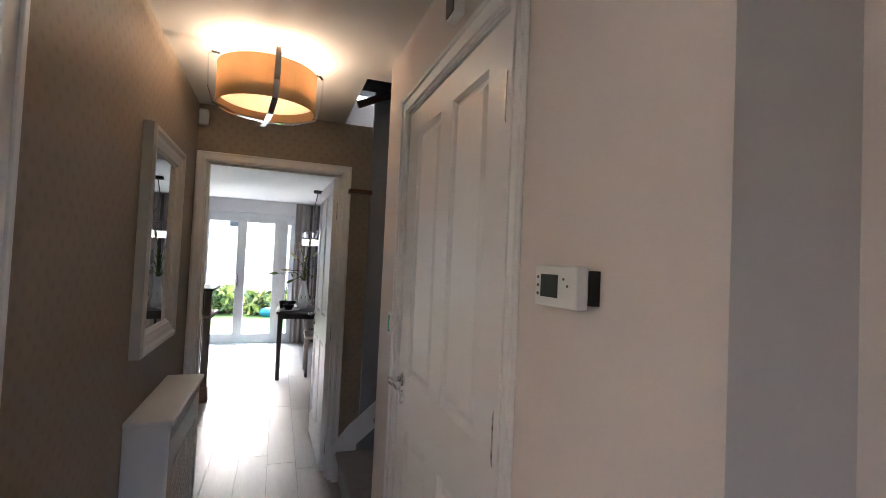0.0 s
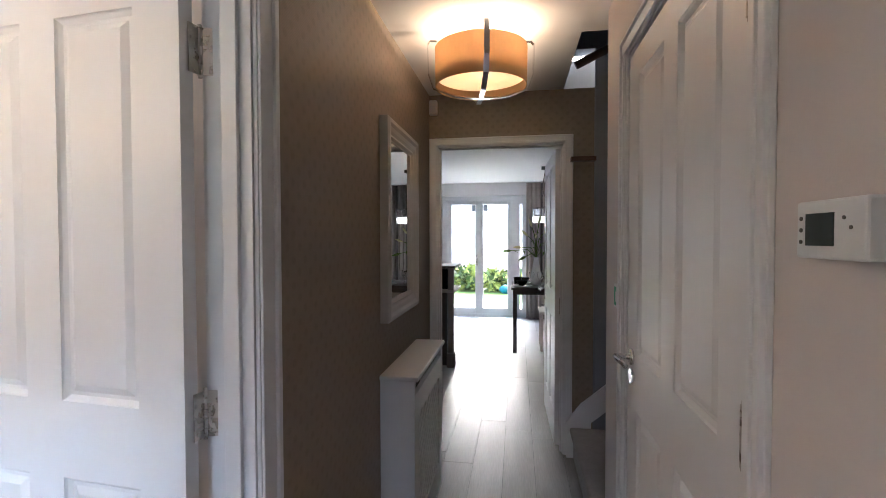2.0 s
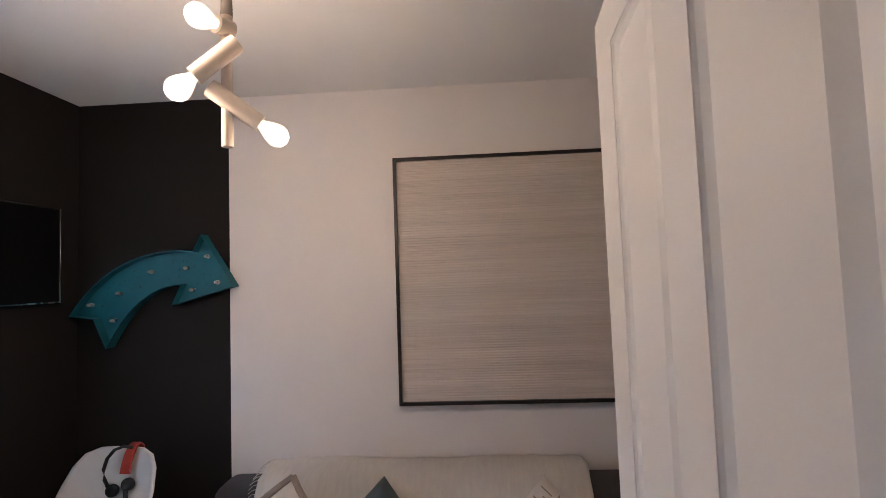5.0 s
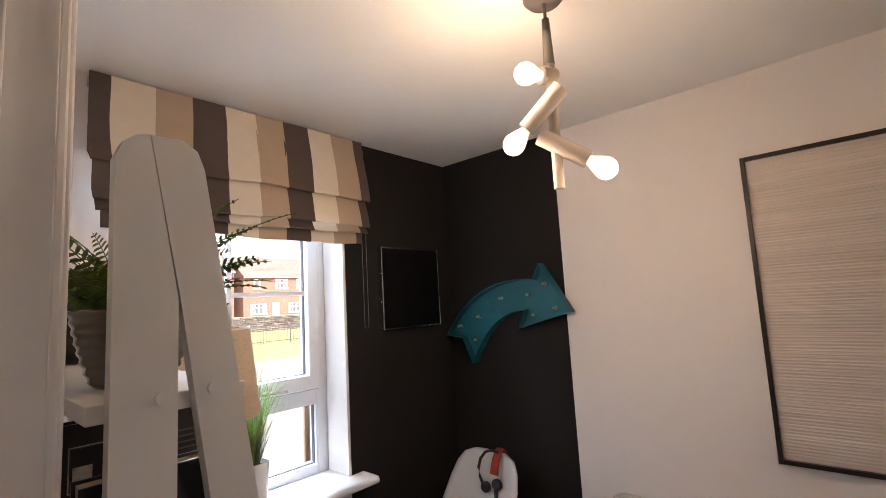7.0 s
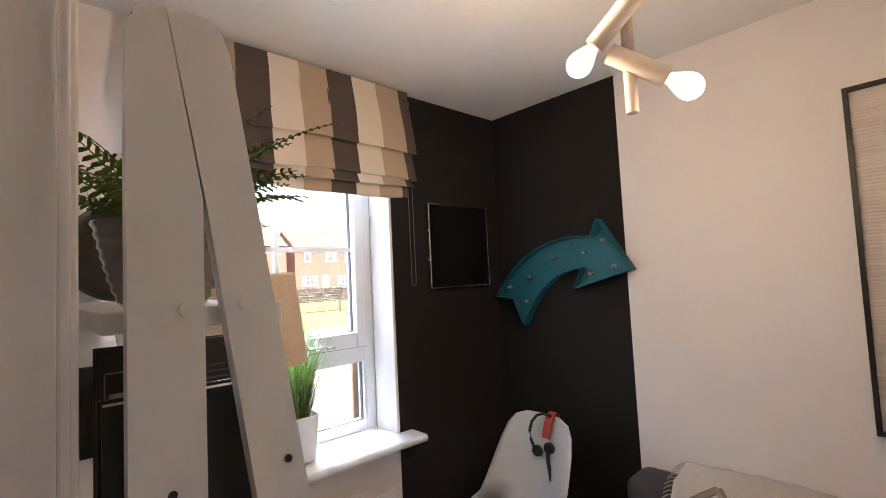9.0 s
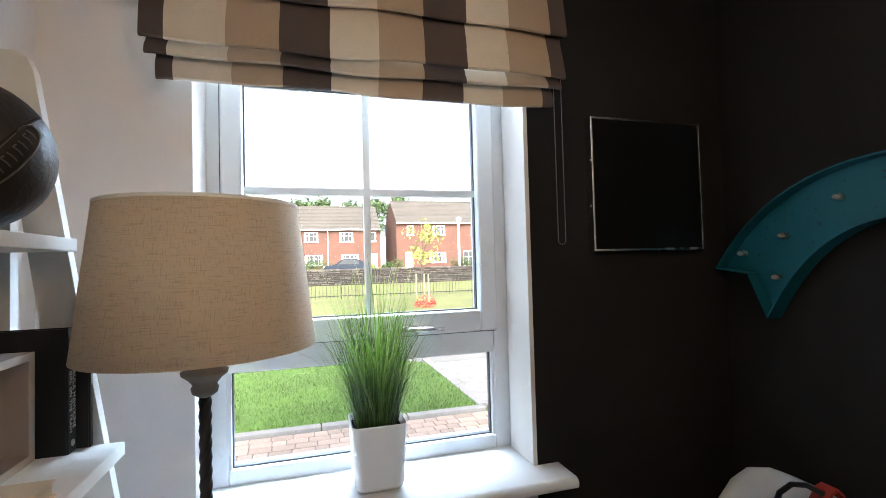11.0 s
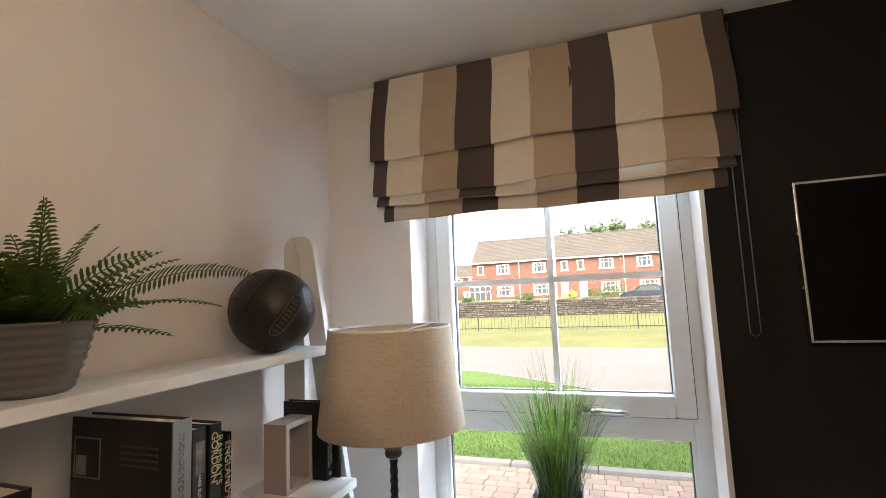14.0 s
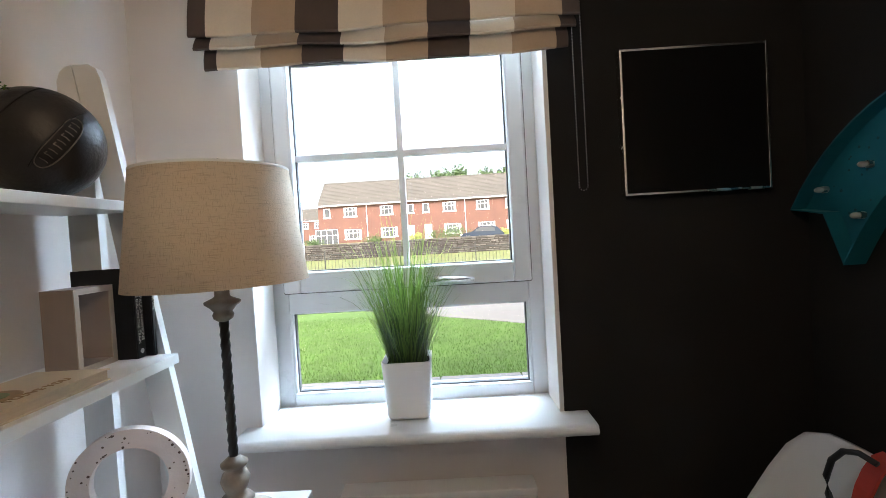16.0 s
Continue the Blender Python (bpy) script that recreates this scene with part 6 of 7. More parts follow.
headphones()
strap = thing("red_strap", (0, 0, 0), "red fabric strap laid over the chair back", "strap")
sb = nb()
path = [(-0.228, 0.845), (-0.236, 0.88), (-0.25, 0.915), (-0.268, 0.944), (-0.285, 0.951), (-0.30, 0.935), (-0.302, 0.85), (-0.296, 0.72), (-0.285, 0.58)]
rows = [[sb.verts.new((x, y, z)) for y in (0.028, 0.066)] for x, z in path]
for a, b in zip(rows, rows[1:]):
    sb.faces.new((a[0], a[1], b[1], b[0]))
ob = part("strap_band", sb, M_red, strap)
md = ob.modifiers.new("thickness", "SOLIDIFY")
md.thickness, md.offset = 0.006, 0
strap.matrix_world = CHAIR


# ---- kitchen beyond the hall ----
def french_doors():
    th = thing("french_doors", (0.2, KY, FL), "white french doors with side lights, shut", "french doors", kind="structure")
    y0, y1, lo, top = KY + 0.06, KY + 0.13, FL, 2.12
    for a, b, c, d in ((-0.88, -0.83, lo, top), (0.65, 0.70, lo, top), (-0.83, 0.65, 2.05, top), (-0.72, -0.60, lo + 0.05, 2.05), (0.46, 0.58, lo + 0.05, 2.05), (-0.83, 0.65, lo, lo + 0.05)):
        part("frame", cbox(a, b, y0, y1, c, d, bevel=0.004), M_upvc, th)
    for a, b in ((-0.83, -0.72), (-0.60, -0.074), (-0.074, 0.46), (0.58, 0.65)):
        w = 0.065 if b - a > 0.4 else 0.015
        s = nb()
        for p, q, c, d in ((a, a + w, lo + 0.05, 2.05), (b - w, b, lo + 0.05, 2.05), (a + w, b - w, lo + 0.05, lo + 0.15), (a + w, b - w, 1.98, 2.05)):
            box(s, p, q, y0 + 0.005, y1 - 0.01, c, d, bevel=0.004)
        leaf = part("door_leaf", s, M_upvc, th)
        ob = part("pane", cbox(a + w, b - w, KY + 0.09, KY + 0.095, lo + 0.15, 1.98), M_glass, leaf)
        ob.visible_shadow = False
    h = nb()
    box(h, -0.125, -0.098, y0 - 0.008, y0 + 0.004, 0.96, 1.16, bevel=0.004)
    tube(h, [(-0.112, y0 - 0.004, 1.09), (-0.112, y0 - 0.045, 1.09), (-0.21, y0 - 0.045, 1.09)], 0.009, seg=8)
    part("handle", h, M_chrome, th, "chrome lever handle", smooth=True)


french_doors()


def curtain():
    bm = nb()
    n = 90
    rows = []
    for i in range(n + 1):
        x = 0.70 + 0.95 * i / n
        y = KY - 0.09 + 0.035 * math.sin(i * 0.9)
        rows.append((bm.verts.new((x, y, FL + 0.015)), bm.verts.new((x, y * 0.2 + (KY - 0.08) * 0.8, 2.31))))
    for a, b in zip(rows, rows[1:]):
        bm.faces.new((a[0], b[0], b[1], a[1]))
    th = thing("curtain", (1.3, KY - 0.08, FL), "full length taupe curtain with dark stripes", "curtain")
    ob = part("cloth", bm, M_curtain, th, smooth=True)
    md = ob.modifiers.new("thickness", "SOLIDIFY")
    md.thickness = 0.003
    for k, x in enumerate((0.92, 1.02, 1.16, 1.28, 1.46)):
        s = nb()
        rr = []
        for i in range(7):
            xx = x + 0.035 * i / 6
            j = (xx - 0.70) / 0.95 * n
            y = KY - 0.095 + 0.035 * math.sin(j * 0.9)
            rr.append((s.verts.new((xx, y - 0.003, FL + 0.02)), s.verts.new((xx, y * 0.2 + (KY - 0.08) * 0.8 - 0.004, 2.3))))
        for a, b in zip(rr, rr[1:]):
            s.faces.new((a[0], b[0], b[1], a[1]))
        part("stripe", s, M_curtain_dark, th, "dark woven stripe")


curtain()


def dining_table():
    th = thing("dining_table", (1.1, 6.7, FL), "dark wooden dining table laid for a meal", "table")
    part("tabletop", cbox(0.485, 1.85, 6.36, 7.12, 0.832, 0.86, bevel=0.004), M_table, th)
    part("apron", cbox(0.55, 1.79, 6.40, 6.42, 0.775, 0.832), M_table, th)
    part("apron", cbox(0.52, 0.54, 6.43, 7.05, 0.775, 0.832), M_table, th)
    for x in (0.505, 1.785):
        for y in (6.38, 7.05):
            part("leg", cbox(x, x + 0.045, y, y + 0.05, FL, 0.832, bevel=0.003), M_table, th)


dining_table()


def dining_chair(at, turn):
    th = thing("dining_chair", (0, 0, 0), "pale wooden dining chair with a light seat", "chair", group="dining chairs")
    part("seat", cbox(-0.21, 0.21, -0.2, 0.2, 0.43, 0.47, bevel=0.012), M_cream, th, "pale padded seat")
    for x in (-0.2, 0.17):
        for y in (-0.19, 0.16):
            part("leg", cbox(x, x + 0.032, y, y + 0.032, 0, 0.43 if x > 0 else 0.74, bevel=0.003), M_boxedge, th)
    part("backrest", cbox(-0.192, -0.176, -0.158, 0.158, 0.5, 0.7, bevel=0.006), M_cream, th, "pale padded back")
    part("top_rail", cbox(-0.2, -0.168, -0.19, 0.192, 0.70, 0.745, bevel=0.006), M_boxedge, th)
    th.matrix_world = pose(at[0], at[1], FL, 0, 0, turn)
    return th


dining_chair((1.01, 6.68), -90)
dining_chair((1.5, 6.68), -90)


def tableware():
    T = 0.86
    for k, (x, y) in enumerate(((0.61, 6.53), (0.64, 6.92), (1.05, 6.50))):
        p = thing("dinner_plate", (x, y, T), "pale dinner plate on the table", "plate", group="plates")
        part("plate", lathe(nb(), [(0.0, 0.002), (0.09, 0.002), (0.125, 0.013), (0.125, 0.016), (0.085, 0.007), (0.0, 0.006)], 28, (x, y, T)), M_pot_white, p, smooth=True)
        b = thing("black_bowl", (x, y, T + 0.008), "black stoneware bowl on a plate", "bowl", group="bowls")
        part("bowl", lathe(nb(), [(0.0, 0.009), (0.035, 0.009), (0.062, 0.05), (0.066, 0.068), (0.061, 0.068), (0.05, 0.035), (0.0, 0.02)], 28, (x, y, T)), M_black, b, smooth=True)
    c = thing("black_cup", (0.56, 6.72, T), "black stoneware cup on the table", "cup")
    part("cup", lathe(nb(), [(0.0, 0.001), (0.04, 0.001), (0.052, 0.09), (0.048, 0.09), (0.035, 0.01), (0.0, 0.008)], 24, (0.56, 6.72, T)), M_black, c, smooth=True)
    for x, y in ((0.82, 6.55), (0.87, 6.66), (0.72, 6.62)):
        g = thing("wine_glass", (x, y, T), "clear wine glass on the table", "glass", group="glasses")
        part("glass", lathe(nb(), [(0.0, 0.001), (0.03, 0.001), (0.03, 0.004), (0.004, 0.008), (0.0035, 0.07), (0.025, 0.09), (0.034, 0.12), (0.03, 0.165), (0.029, 0.165), (0.032, 0.12), (0.0, 0.085)], 24, (x, y, T)), M_glass, g, smooth=True)
    vx, vy = 0.78, 6.76
    v = thing("lily_vase", (vx, vy, T), "tall white vase with long pale lilies", "vase")
    part("vase", lathe(nb(), [(0.0, 0.001), (0.06, 0.001), (0.068, 0.08), (0.045, 0.22), (0.028, 0.31), (0.034, 0.33), (0.028, 0.33), (0.0, 0.04)], 28, (vx, vy, T)), M_pot_white, v, smooth=True)
    rnd = random.Random(9)
    neck = Vector((vx, vy, T + 0.32))
    shoots = ((-0.30, 0.05, 0.09), (-0.12, 0.03, 0.02), (0.17, 0.0, 0.05), (-0.05, 0.06, 0.38), (0.03, -0.04, 0.42), (0.09, 0.05, 0.30), (-0.10, -0.03, 0.27), (0.14, 0.02, 0.20), (0.0, 0.08, 0.24), (-0.17, 0.04, 0.13))
    for k, (dx, dy, up) in enumerate(shoots):
        e = neck + Vector((dx, dy, up))
        m = neck + Vector((dx * 0.35, dy * 0.35, up * 0.6 + 0.05))
        part("stem", tube(nb(), [neck - Vector((0, 0, 0.06)), neck + Vector((0, 0, 0.01)), m, e], 0.0045, seg=5), M_fern, v)
        aim = (e - m).normalized().to_track_quat("Z", "Y").to_matrix().to_4x4()
        b = lathe(nb(), [(0.004, 0), (0.016, 0.03), (0.015, 0.07), (0.003, 0.11)], 8)
        bmesh.ops.transform(b, matrix=Matrix.Translation(e) @ aim, verts=b.verts)
        part("flower_bud", b, M_cream_tip if k > 2 else M_fern, v)
        for q in range(2):
            lf = nb()
            o = neck.lerp(e, 0.45 + 0.25 * q)
            d = Vector((rnd.uniform(-1, 1), rnd.uniform(-1, 1), 0.3)).normalized() * 0.09
            w = d.cross(Vector((0, 0, 1))).normalized() * 0.012
            lf.faces.new([lf.verts.new(p) for p in (o, o + d * 0.5 + w, o + d, o + d * 0.5 - w)])
            part("leaf", lf, M_fern, v)


tableware()


def crystal_pendant():
    x, y, r = 0.905, 7.05, 0.155
    th = thing("crystal_pendant", (x, y, CEIL), "round crystal pendant lamp over the table, lit", "pendant lamp")
    part("ceiling_plate", cbox(x - 0.05, x + 0.05, y - 0.035, y + 0.035, CEIL - 0.04, CEIL, bevel=0.004), M_lamp_dark, th)
    part("cord", tube(nb(), [(x, y, CEIL - 0.02), (x - 0.012, y, 2.22), (x - 0.035, y, 2.1), (x - 0.02, y, 1.98), (x + 0.03, y, 1.9), (x, y, 1.82)], 0.005, seg=6), M_lamp_dark, th)
    for z in (1.80, 1.705):
        part("ring", lathe(nb(), [(r, z), (r + 0.005, z), (r + 0.005, z + 0.006), (r, z + 0.006), (r, z)], 40, (x, y, 0)), M_lamp_dark, th)
    for k in range(36):
        a = 2 * math.pi * k / 36
        p = (x + (r - 0.004) * math.cos(a), y + (r - 0.004) * math.sin(a))
        part("crystal_drop", cyl(nb(), (*p, 1.625), (*p, 1.695), 0.008, 0.011, seg=6), M_crystal, th, "glowing crystal drop")
        part("glass_rod", cyl(nb(), (*p, 1.715), (*p, 1.798), 0.004, seg=5), M_glass, th)
    for k in range(3):
        a = radians(120 * k + 20)
        part("arm", cyl(nb(), (x + r * math.cos(a), y + r * math.sin(a), 1.803), (x, y, 1.825), 0.004, seg=6), M_lamp_dark, th)


crystal_pendant()


def kitchen_console():
    th = thing("kitchen_dresser", (-0.5, 5.9, FL), "dark grey kitchen dresser with a turned post", "cabinet")
    part("worktop", cbox(-1.3, -0.075, 5.66, 6.2, 0.872, 0.90, bevel=0.004), M_boxedge, th)
    part("shelf_top", cbox(-1.3, -0.07, 5.65, 6.2, 1.125, 1.148, bevel=0.004), M_table, th)
    part("post", cbox(-0.145, -0.085, 5.67, 5.73, FL + 0.14, 1.125, bevel=0.006), M_boxframe, th)
    part("post_base", cbox(-0.158, -0.072, 5.657, 5.743, FL, FL + 0.15, bevel=0.01), M_boxframe, th)
    part("side_panel", cbox(-1.3, -0.16, 5.75, 6.18, FL, 0.872), M_table, th)
    mw = thing("microwave_oven", (-0.5, 5.9, 0.9), "black microwave oven in the dresser", "microwave")
    part("housing", cbox(-0.68, -0.16, 5.76, 6.1, 0.9, 1.105, bevel=0.004), M_black, mw)
    part("door", cbox(-0.65, -0.28, 5.752, 5.76, 0.92, 1.09), M_screen, mw)


kitchen_console()


# ---- outdoors ----
GZ = -0.2


def ground_height(x, y):
    if y > -24:
        return GZ
    return GZ + min((-24 - y) / 8, 1) * 0.32 + max(min((-34 - y) / 26, 1), 0) * 1.0


def ground():
    bm = nb()
    ys = [3000, 400, 60, 20, 0, -10, -16, -24, -28, -32, -34, -40, -46, -54, -60, -100, -400, -3000]
    xs = [-3000, -400, -80, -30, 0, 30, 80, 400, 3000]
    grid = [[bm.verts.new((x, y, ground_height(x, y) - 0.02)) for x in xs] for y in ys]
    for a, b in zip(grid, grid[1:]):
        for i in range(len(xs) - 1):
            bm.faces.new((a[i], b[i], b[i + 1], a[i + 1]))
    bmesh.ops.recalc_face_normals(bm, faces=bm.faces)
    setting("ground", bm, M_verge, "yellowing grass verge reaching to the horizon", "ground")


ground()
setting("lawn", prism(nb(), [(-2.5, -3.95), (9, -3.95), (9, -12.2), (2.0, -9.7), (-1.6, -7.1), (-2.6, -6.3)], "z", GZ - 0.05, GZ + 0.02), M_lawn, "green front lawn", "lawn")
setting("road", prism(nb(), [(60, -30.5), (60, -22.5), (2.0, -9.9), (-1.6, -7.3), (-2.6, -6.45), (-60, -6.45), (-60, -14.8), (-3, -14.8), (4, -15.5)], "z", GZ - 0.05, GZ - 0.005), M_road, "pale worn asphalt road", "road")
setting("gravel_strip", cbox(-9, -2.62, -6.4, -0.6, GZ - 0.04, GZ + 0.004), M_gravel, "grey gravel beside the lawn", "gravel")
setting("path_bed", cbox(-2.6, 9, -3.78, -0.55, GZ - 0.06, GZ - 0.012), M_grout, "bed of the paved path", "path")


def lawn_blades():
    rnd = random.Random(6)
    vs, fs = [], []
    for k in range(26000):
        x, y = rnd.uniform(-2.5, 3.5), -3.95 - 4.2 * rnd.random() ** 1.3
        if y < -6.3 + (x + 2.6) * -0.75:
            continue
        a = rnd.uniform(0, 6.28)
        h = rnd.uniform(0.02, 0.055)
        dx, dy = 0.004 * math.cos(a), 0.004 * math.sin(a)
        n = len(vs)
        vs += [(x - dx, y - dy, GZ + 0.018), (x + dx, y + dy, GZ + 0.018), (x + rnd.uniform(-.02, .02), y + rnd.uniform(-.02, .02), GZ + 0.018 + h)]
        fs.append((n, n + 1, n + 2))
    me = bpy.data.meshes.new("lawn_grass")
    me.from_pydata(vs, [], fs)
    me.materials.append(M_lawn)
    tagged(new("lawn_grass", me), "short green lawn grass", "grass", kind="stuff")


lawn_blades()


def iron_fence():
    th = thing("iron_fence", (0, -23, GZ), "low black iron railing along the verge", "fence")
    y = -23.0
    z0, z1 = GZ - 0.05, GZ + 1.0
    part("rail", cbox(-30, 22, y - 0.012, y + 0.012, z1 - 0.1, z1 - 0.06), M_iron, th)
    part("rail", cbox(-30, 22, y - 0.012, y + 0.012, GZ + 0.1, GZ + 0.14), M_iron, th)
    base = mesh_of("picket", cbox(-0.008, 0.008, -0.008, 0.008, 0, 1.02), M_iron)
    post = mesh_of("post", cbox(-0.03, 0.03, -0.03, 0.03, 0, 1.2), M_iron)
    k, x = 0, -30.0
    while x <= 22:
        big = k % 22 == 0
        ob = new("post" if big else "picket", post if big else base)
        ob.parent = th
        ob.matrix_parent_inverse = Matrix.Translation(-th.location)
        ob.location = (x, y, z0)
        x += 0.18
        k += 1


iron_fence()


def stone_wall():
    rnd = random.Random(14)
    vs, fs = [], []
    y = -32.0
    base = ground_height(0, y) - 0.1
    z = base
    while z < base + 1.18:
        h = rnd.uniform(0.09, 0.17)
        x = -46.0
        while x < 30:
            w = rnd.uniform(0.2, 0.6)
            d = rnd.uniform(-0.05, 0.05)
            n = len(vs)
            x1, z1, g = x + w - 0.02, z + h - 0.018, 0.02
            j = [rnd.uniform(-0.012, 0.012) for _ in range(8)]
            f = y + 0.2 + d
            vs += [(x + j[0], y - 0.2, z), (x1 + j[1], y - 0.2, z), (x1, y - 0.2, z1), (x, y - 0.2, z1),
                   (x + g + j[2], f, z + g + j[4]), (x1 - g + j[3], f, z + g + j[5]), (x1 - g, f, z1 - g + j[6]), (x + g, f, z1 - g + j[7])]
            fs += [tuple(n + i for i in q) for q in ((4, 5, 6, 7), (0, 1, 5, 4), (1, 2, 6, 5), (2, 3, 7, 6), (3, 0, 4, 7))]
            x += w
        z += h
    me = bpy.data.meshes.new("stones")
    me.from_pydata(vs, [], fs)
    me.materials.append(M_stone)
    th = thing("stone_wall", (0, y, base), "dark drystone boundary wall", "wall")
    core = part("core", cbox(-46, 30, y - 0.18, y + 0.15, base, base + 1.12), M_soil, th)
    st = new("stones", me)
    st.parent = th
    st.matrix_parent_inverse = Matrix.Translation(-th.location)
    tagged(st, kind="stuff")


stone_wall()


def house(name, label, x0, x1, y, base, eave, ridge, depth, cols, group="terraced houses"):
    """A two-storey brick house seen from its front (facing +y); cols: (x, kind) of its openings."""
    th = thing(name, ((x0 + x1) / 2, y, base), label, "house", group=group)
    part("wall", cbox(x0, x1, y - depth, y, base - 0.5, eave), M_brick, th, "orange red brick")
    gm = nb()
    prism(gm, [(y, eave), (y - depth, eave), (y - depth / 2, ridge - 0.1)], "x", x0 + 0.01, x1 - 0.01)
    part("gable", gm, M_brick, th)
    vs, fs = [], []
    n = 16
    for s, ye in ((1, y + 0.35), (-1, y - depth - 0.35)):
        yr = y - depth / 2
        for k in range(n):
            t0, t1 = k / n, (k + 1.25) / n
            a, b = (ye + (yr - ye) * t0, eave - 0.12 + (ridge - eave + 0.12) * t0), (ye + (yr - ye) * min(t1, 1), eave - 0.12 + (ridge - eave + 0.12) * min(t1, 1))
            i = len(vs)
            vs += [(x0, a[0], a[1] + 0.07), (x1, a[0], a[1] + 0.07), (x1, b[0], b[1] + 0.02), (x0, b[0], b[1] + 0.02), (x0, a[0], a[1]), (x1, a[0], a[1])]
            fs += [(i, i + 1, i + 2, i + 3), (i + 4, i + 5, i + 1, i)]
    me = bpy.data.meshes.new("roof")
    me.from_pydata(vs, [], fs)
    me.materials.append(M_rooftile)
    rf = new("roof", me)
    rf.parent = th
    rf.matrix_parent_inverse = Matrix.Translation(-th.location)
    tagged(rf, "brown tiled roof")
    part("ridge_tiles", cyl(nb(), (x0, y - depth / 2, ridge), (x1, y - depth / 2, ridge), 0.12, seg=10), M_rooftile, th)
    part("gutter", cbox(x0, x1, y + 0.3, y + 0.42, eave - 0.2, eave - 0.05), M_upvc, th, "white gutter and fascia")
    for x, kind in cols:
        wide, z0, z1 = {"w": (1.7, eave - 1.65, eave - 0.45), "n": (0.85, eave - 1.65, eave - 0.45), "b": (2.2, base + 0.7, base + 1.95), "p": (3.0, base + 0.1, base + 2.1), "d": (0.95, base, base + 2.05), "r": (0.0, 0, 0)}[kind]
        if kind == "r":
            part("downpipe", cyl(nb(), (x, y + 0.06, base), (x, y + 0.06, eave - 0.1), 0.05, seg=8), M_upvc, th, "white downpipe")
            continue
        a, b = x - wide / 2, x + wide / 2
        f = nb()
        t = 0.07
        nn = 1 if wide < 1 else (4 if kind in "pb" else 3)
        for p, q, c, d in ((a, a + t, z0, z1), (b - t, b, z0, z1), (a + t, b - t, z0, z0 + t), (a + t, b - t, z1 - t, z1)):
            box(f, p, q, y, y + 0.07, c, d)
        for k in range(1, nn):
            xx = a + (b - a) * k / nn
            box(f, xx - 0.04, xx + 0.04, y, y + 0.06, z0 + t, z1 - t)
        if nn > 1:
            zz = z0 + (z1 - z0) * 0.62
            box(f, a + t, b - t, y, y + 0.06, zz - 0.03, zz + 0.03)
        w = part("door" if kind == "d" else "window", f, M_upvc, th, "white framed opening")
        part("pane", cbox(a + t, b - t, y, y + 0.02, z0 + t, z1 - t), M_upvc if kind == "d" else M_far_glass, w)
        if kind in "wnb":
            part("sill", cbox(a - 0.08, b + 0.08, y, y + 0.14, z0 - 0.1, z0), M_upvc, w)
            cu = nb()
            for s in (a + t, b - t - wide * 0.1):
                box(cu, s, s + wide * 0.1, y + 0.021, y + 0.026, z0 + t, z1 - t)
            part("curtain", cu, M_cream, w)
    return th


house("terraced_house", "orange brick terraced house with a brown tiled roof", 9.6, 16.2, -60, 0.9, 6.2, 9.5, 8.0, ((15.0, "n"), (11.9, "w"), (11.7, "b"), (15.2, "p"), (9.75, "r")))
house("terraced_house", "orange brick terraced house with a brown tiled roof", 3.2, 9.6, -60, 0.9, 6.2, 9.5, 8.0, ((7.1, "w"), (6.9, "b"), (3.9, "n"), (4.0, "d")))
house("terraced_house", "orange brick terraced house with a brown tiled roof", -3.4, 3.2, -60, 0.9, 6.2, 9.5, 8.0, ((1.9, "n"), (-1.2, "w"), (1.7, "d"), (-1.5, "b"), (-3.25, "r")))
house("terraced_house", "orange brick end house with a brown tiled roof", -10.0, -3.4, -60, 0.9, 6.2, 9.5, 8.0, ((-5.6, "w"), (-9.0, "n"), (-6.0, "b"), (-9.1, "d")))
house("detached_house", "orange brick house with a brown tiled roof", -26.0, -11.6, -57, 0.9, 6.8, 10.0, 8.5, ((-13.4, "n"), (-17.2, "w"), (-22.5, "w"), (-13.2, "d"), (-17.0, "b"), (-22.0, "p"), (-19.8, "r")), group="houses")
house("detached_house", "orange brick house with a brown tiled roof", -38.0, -27.2, -57, 0.6, 6.2, 9.0, 8.5, ((-35.6, "w"), (-32.5, "w"), (-29, "n"), (-34.6, "b"), (-31.6, "d"), (-29.2, "b"), (-37.8, "r")), group="houses")
house("detached_house", "orange brick house with a brown tiled roof", -54.0, -41.0, -60, 0.6, 6.2, 9.0, 8.5, ((-51, "w"), (-47, "w"), (-43, "n"), (-48, "b"), (-44, "d")), group="houses")
house("far_house", "orange brick house further off", 24, 31, -95, 0.9, 6.0, 8.6, 8.0, ((26, "w"), (29, "w"), (27, "b")), group="houses")


def leafy(bm, c, r, n, size, rnd, squash=0.8):
    """A loose clump of small leaves round a centre."""
    for _ in range(n):
        d = Vector((rnd.gauss(0, 1), rnd.gauss(0, 1), rnd.gauss(0, 1) * squash))
        d = d.normalized() * r * rnd.random() ** 0.4
        p = Vector(c) + d
        s = size * rnd.uniform(0.6, 1.3)
        a = Vector((rnd.uniform(-1, 1), rnd.uniform(-1, 1), rnd.uniform(-1, 1))).normalized()
        b = a.cross(Vector((rnd.uniform(-1, 1), rnd.uniform(-1, 1), rnd.uniform(-1, 1)))).normalized()
        bm.faces.new([bm.verts.new(p + a * s), bm.verts.new(p + b * s * 0.5), bm.verts.new(p - a * s), bm.verts.new(p - b * s * 0.5)])


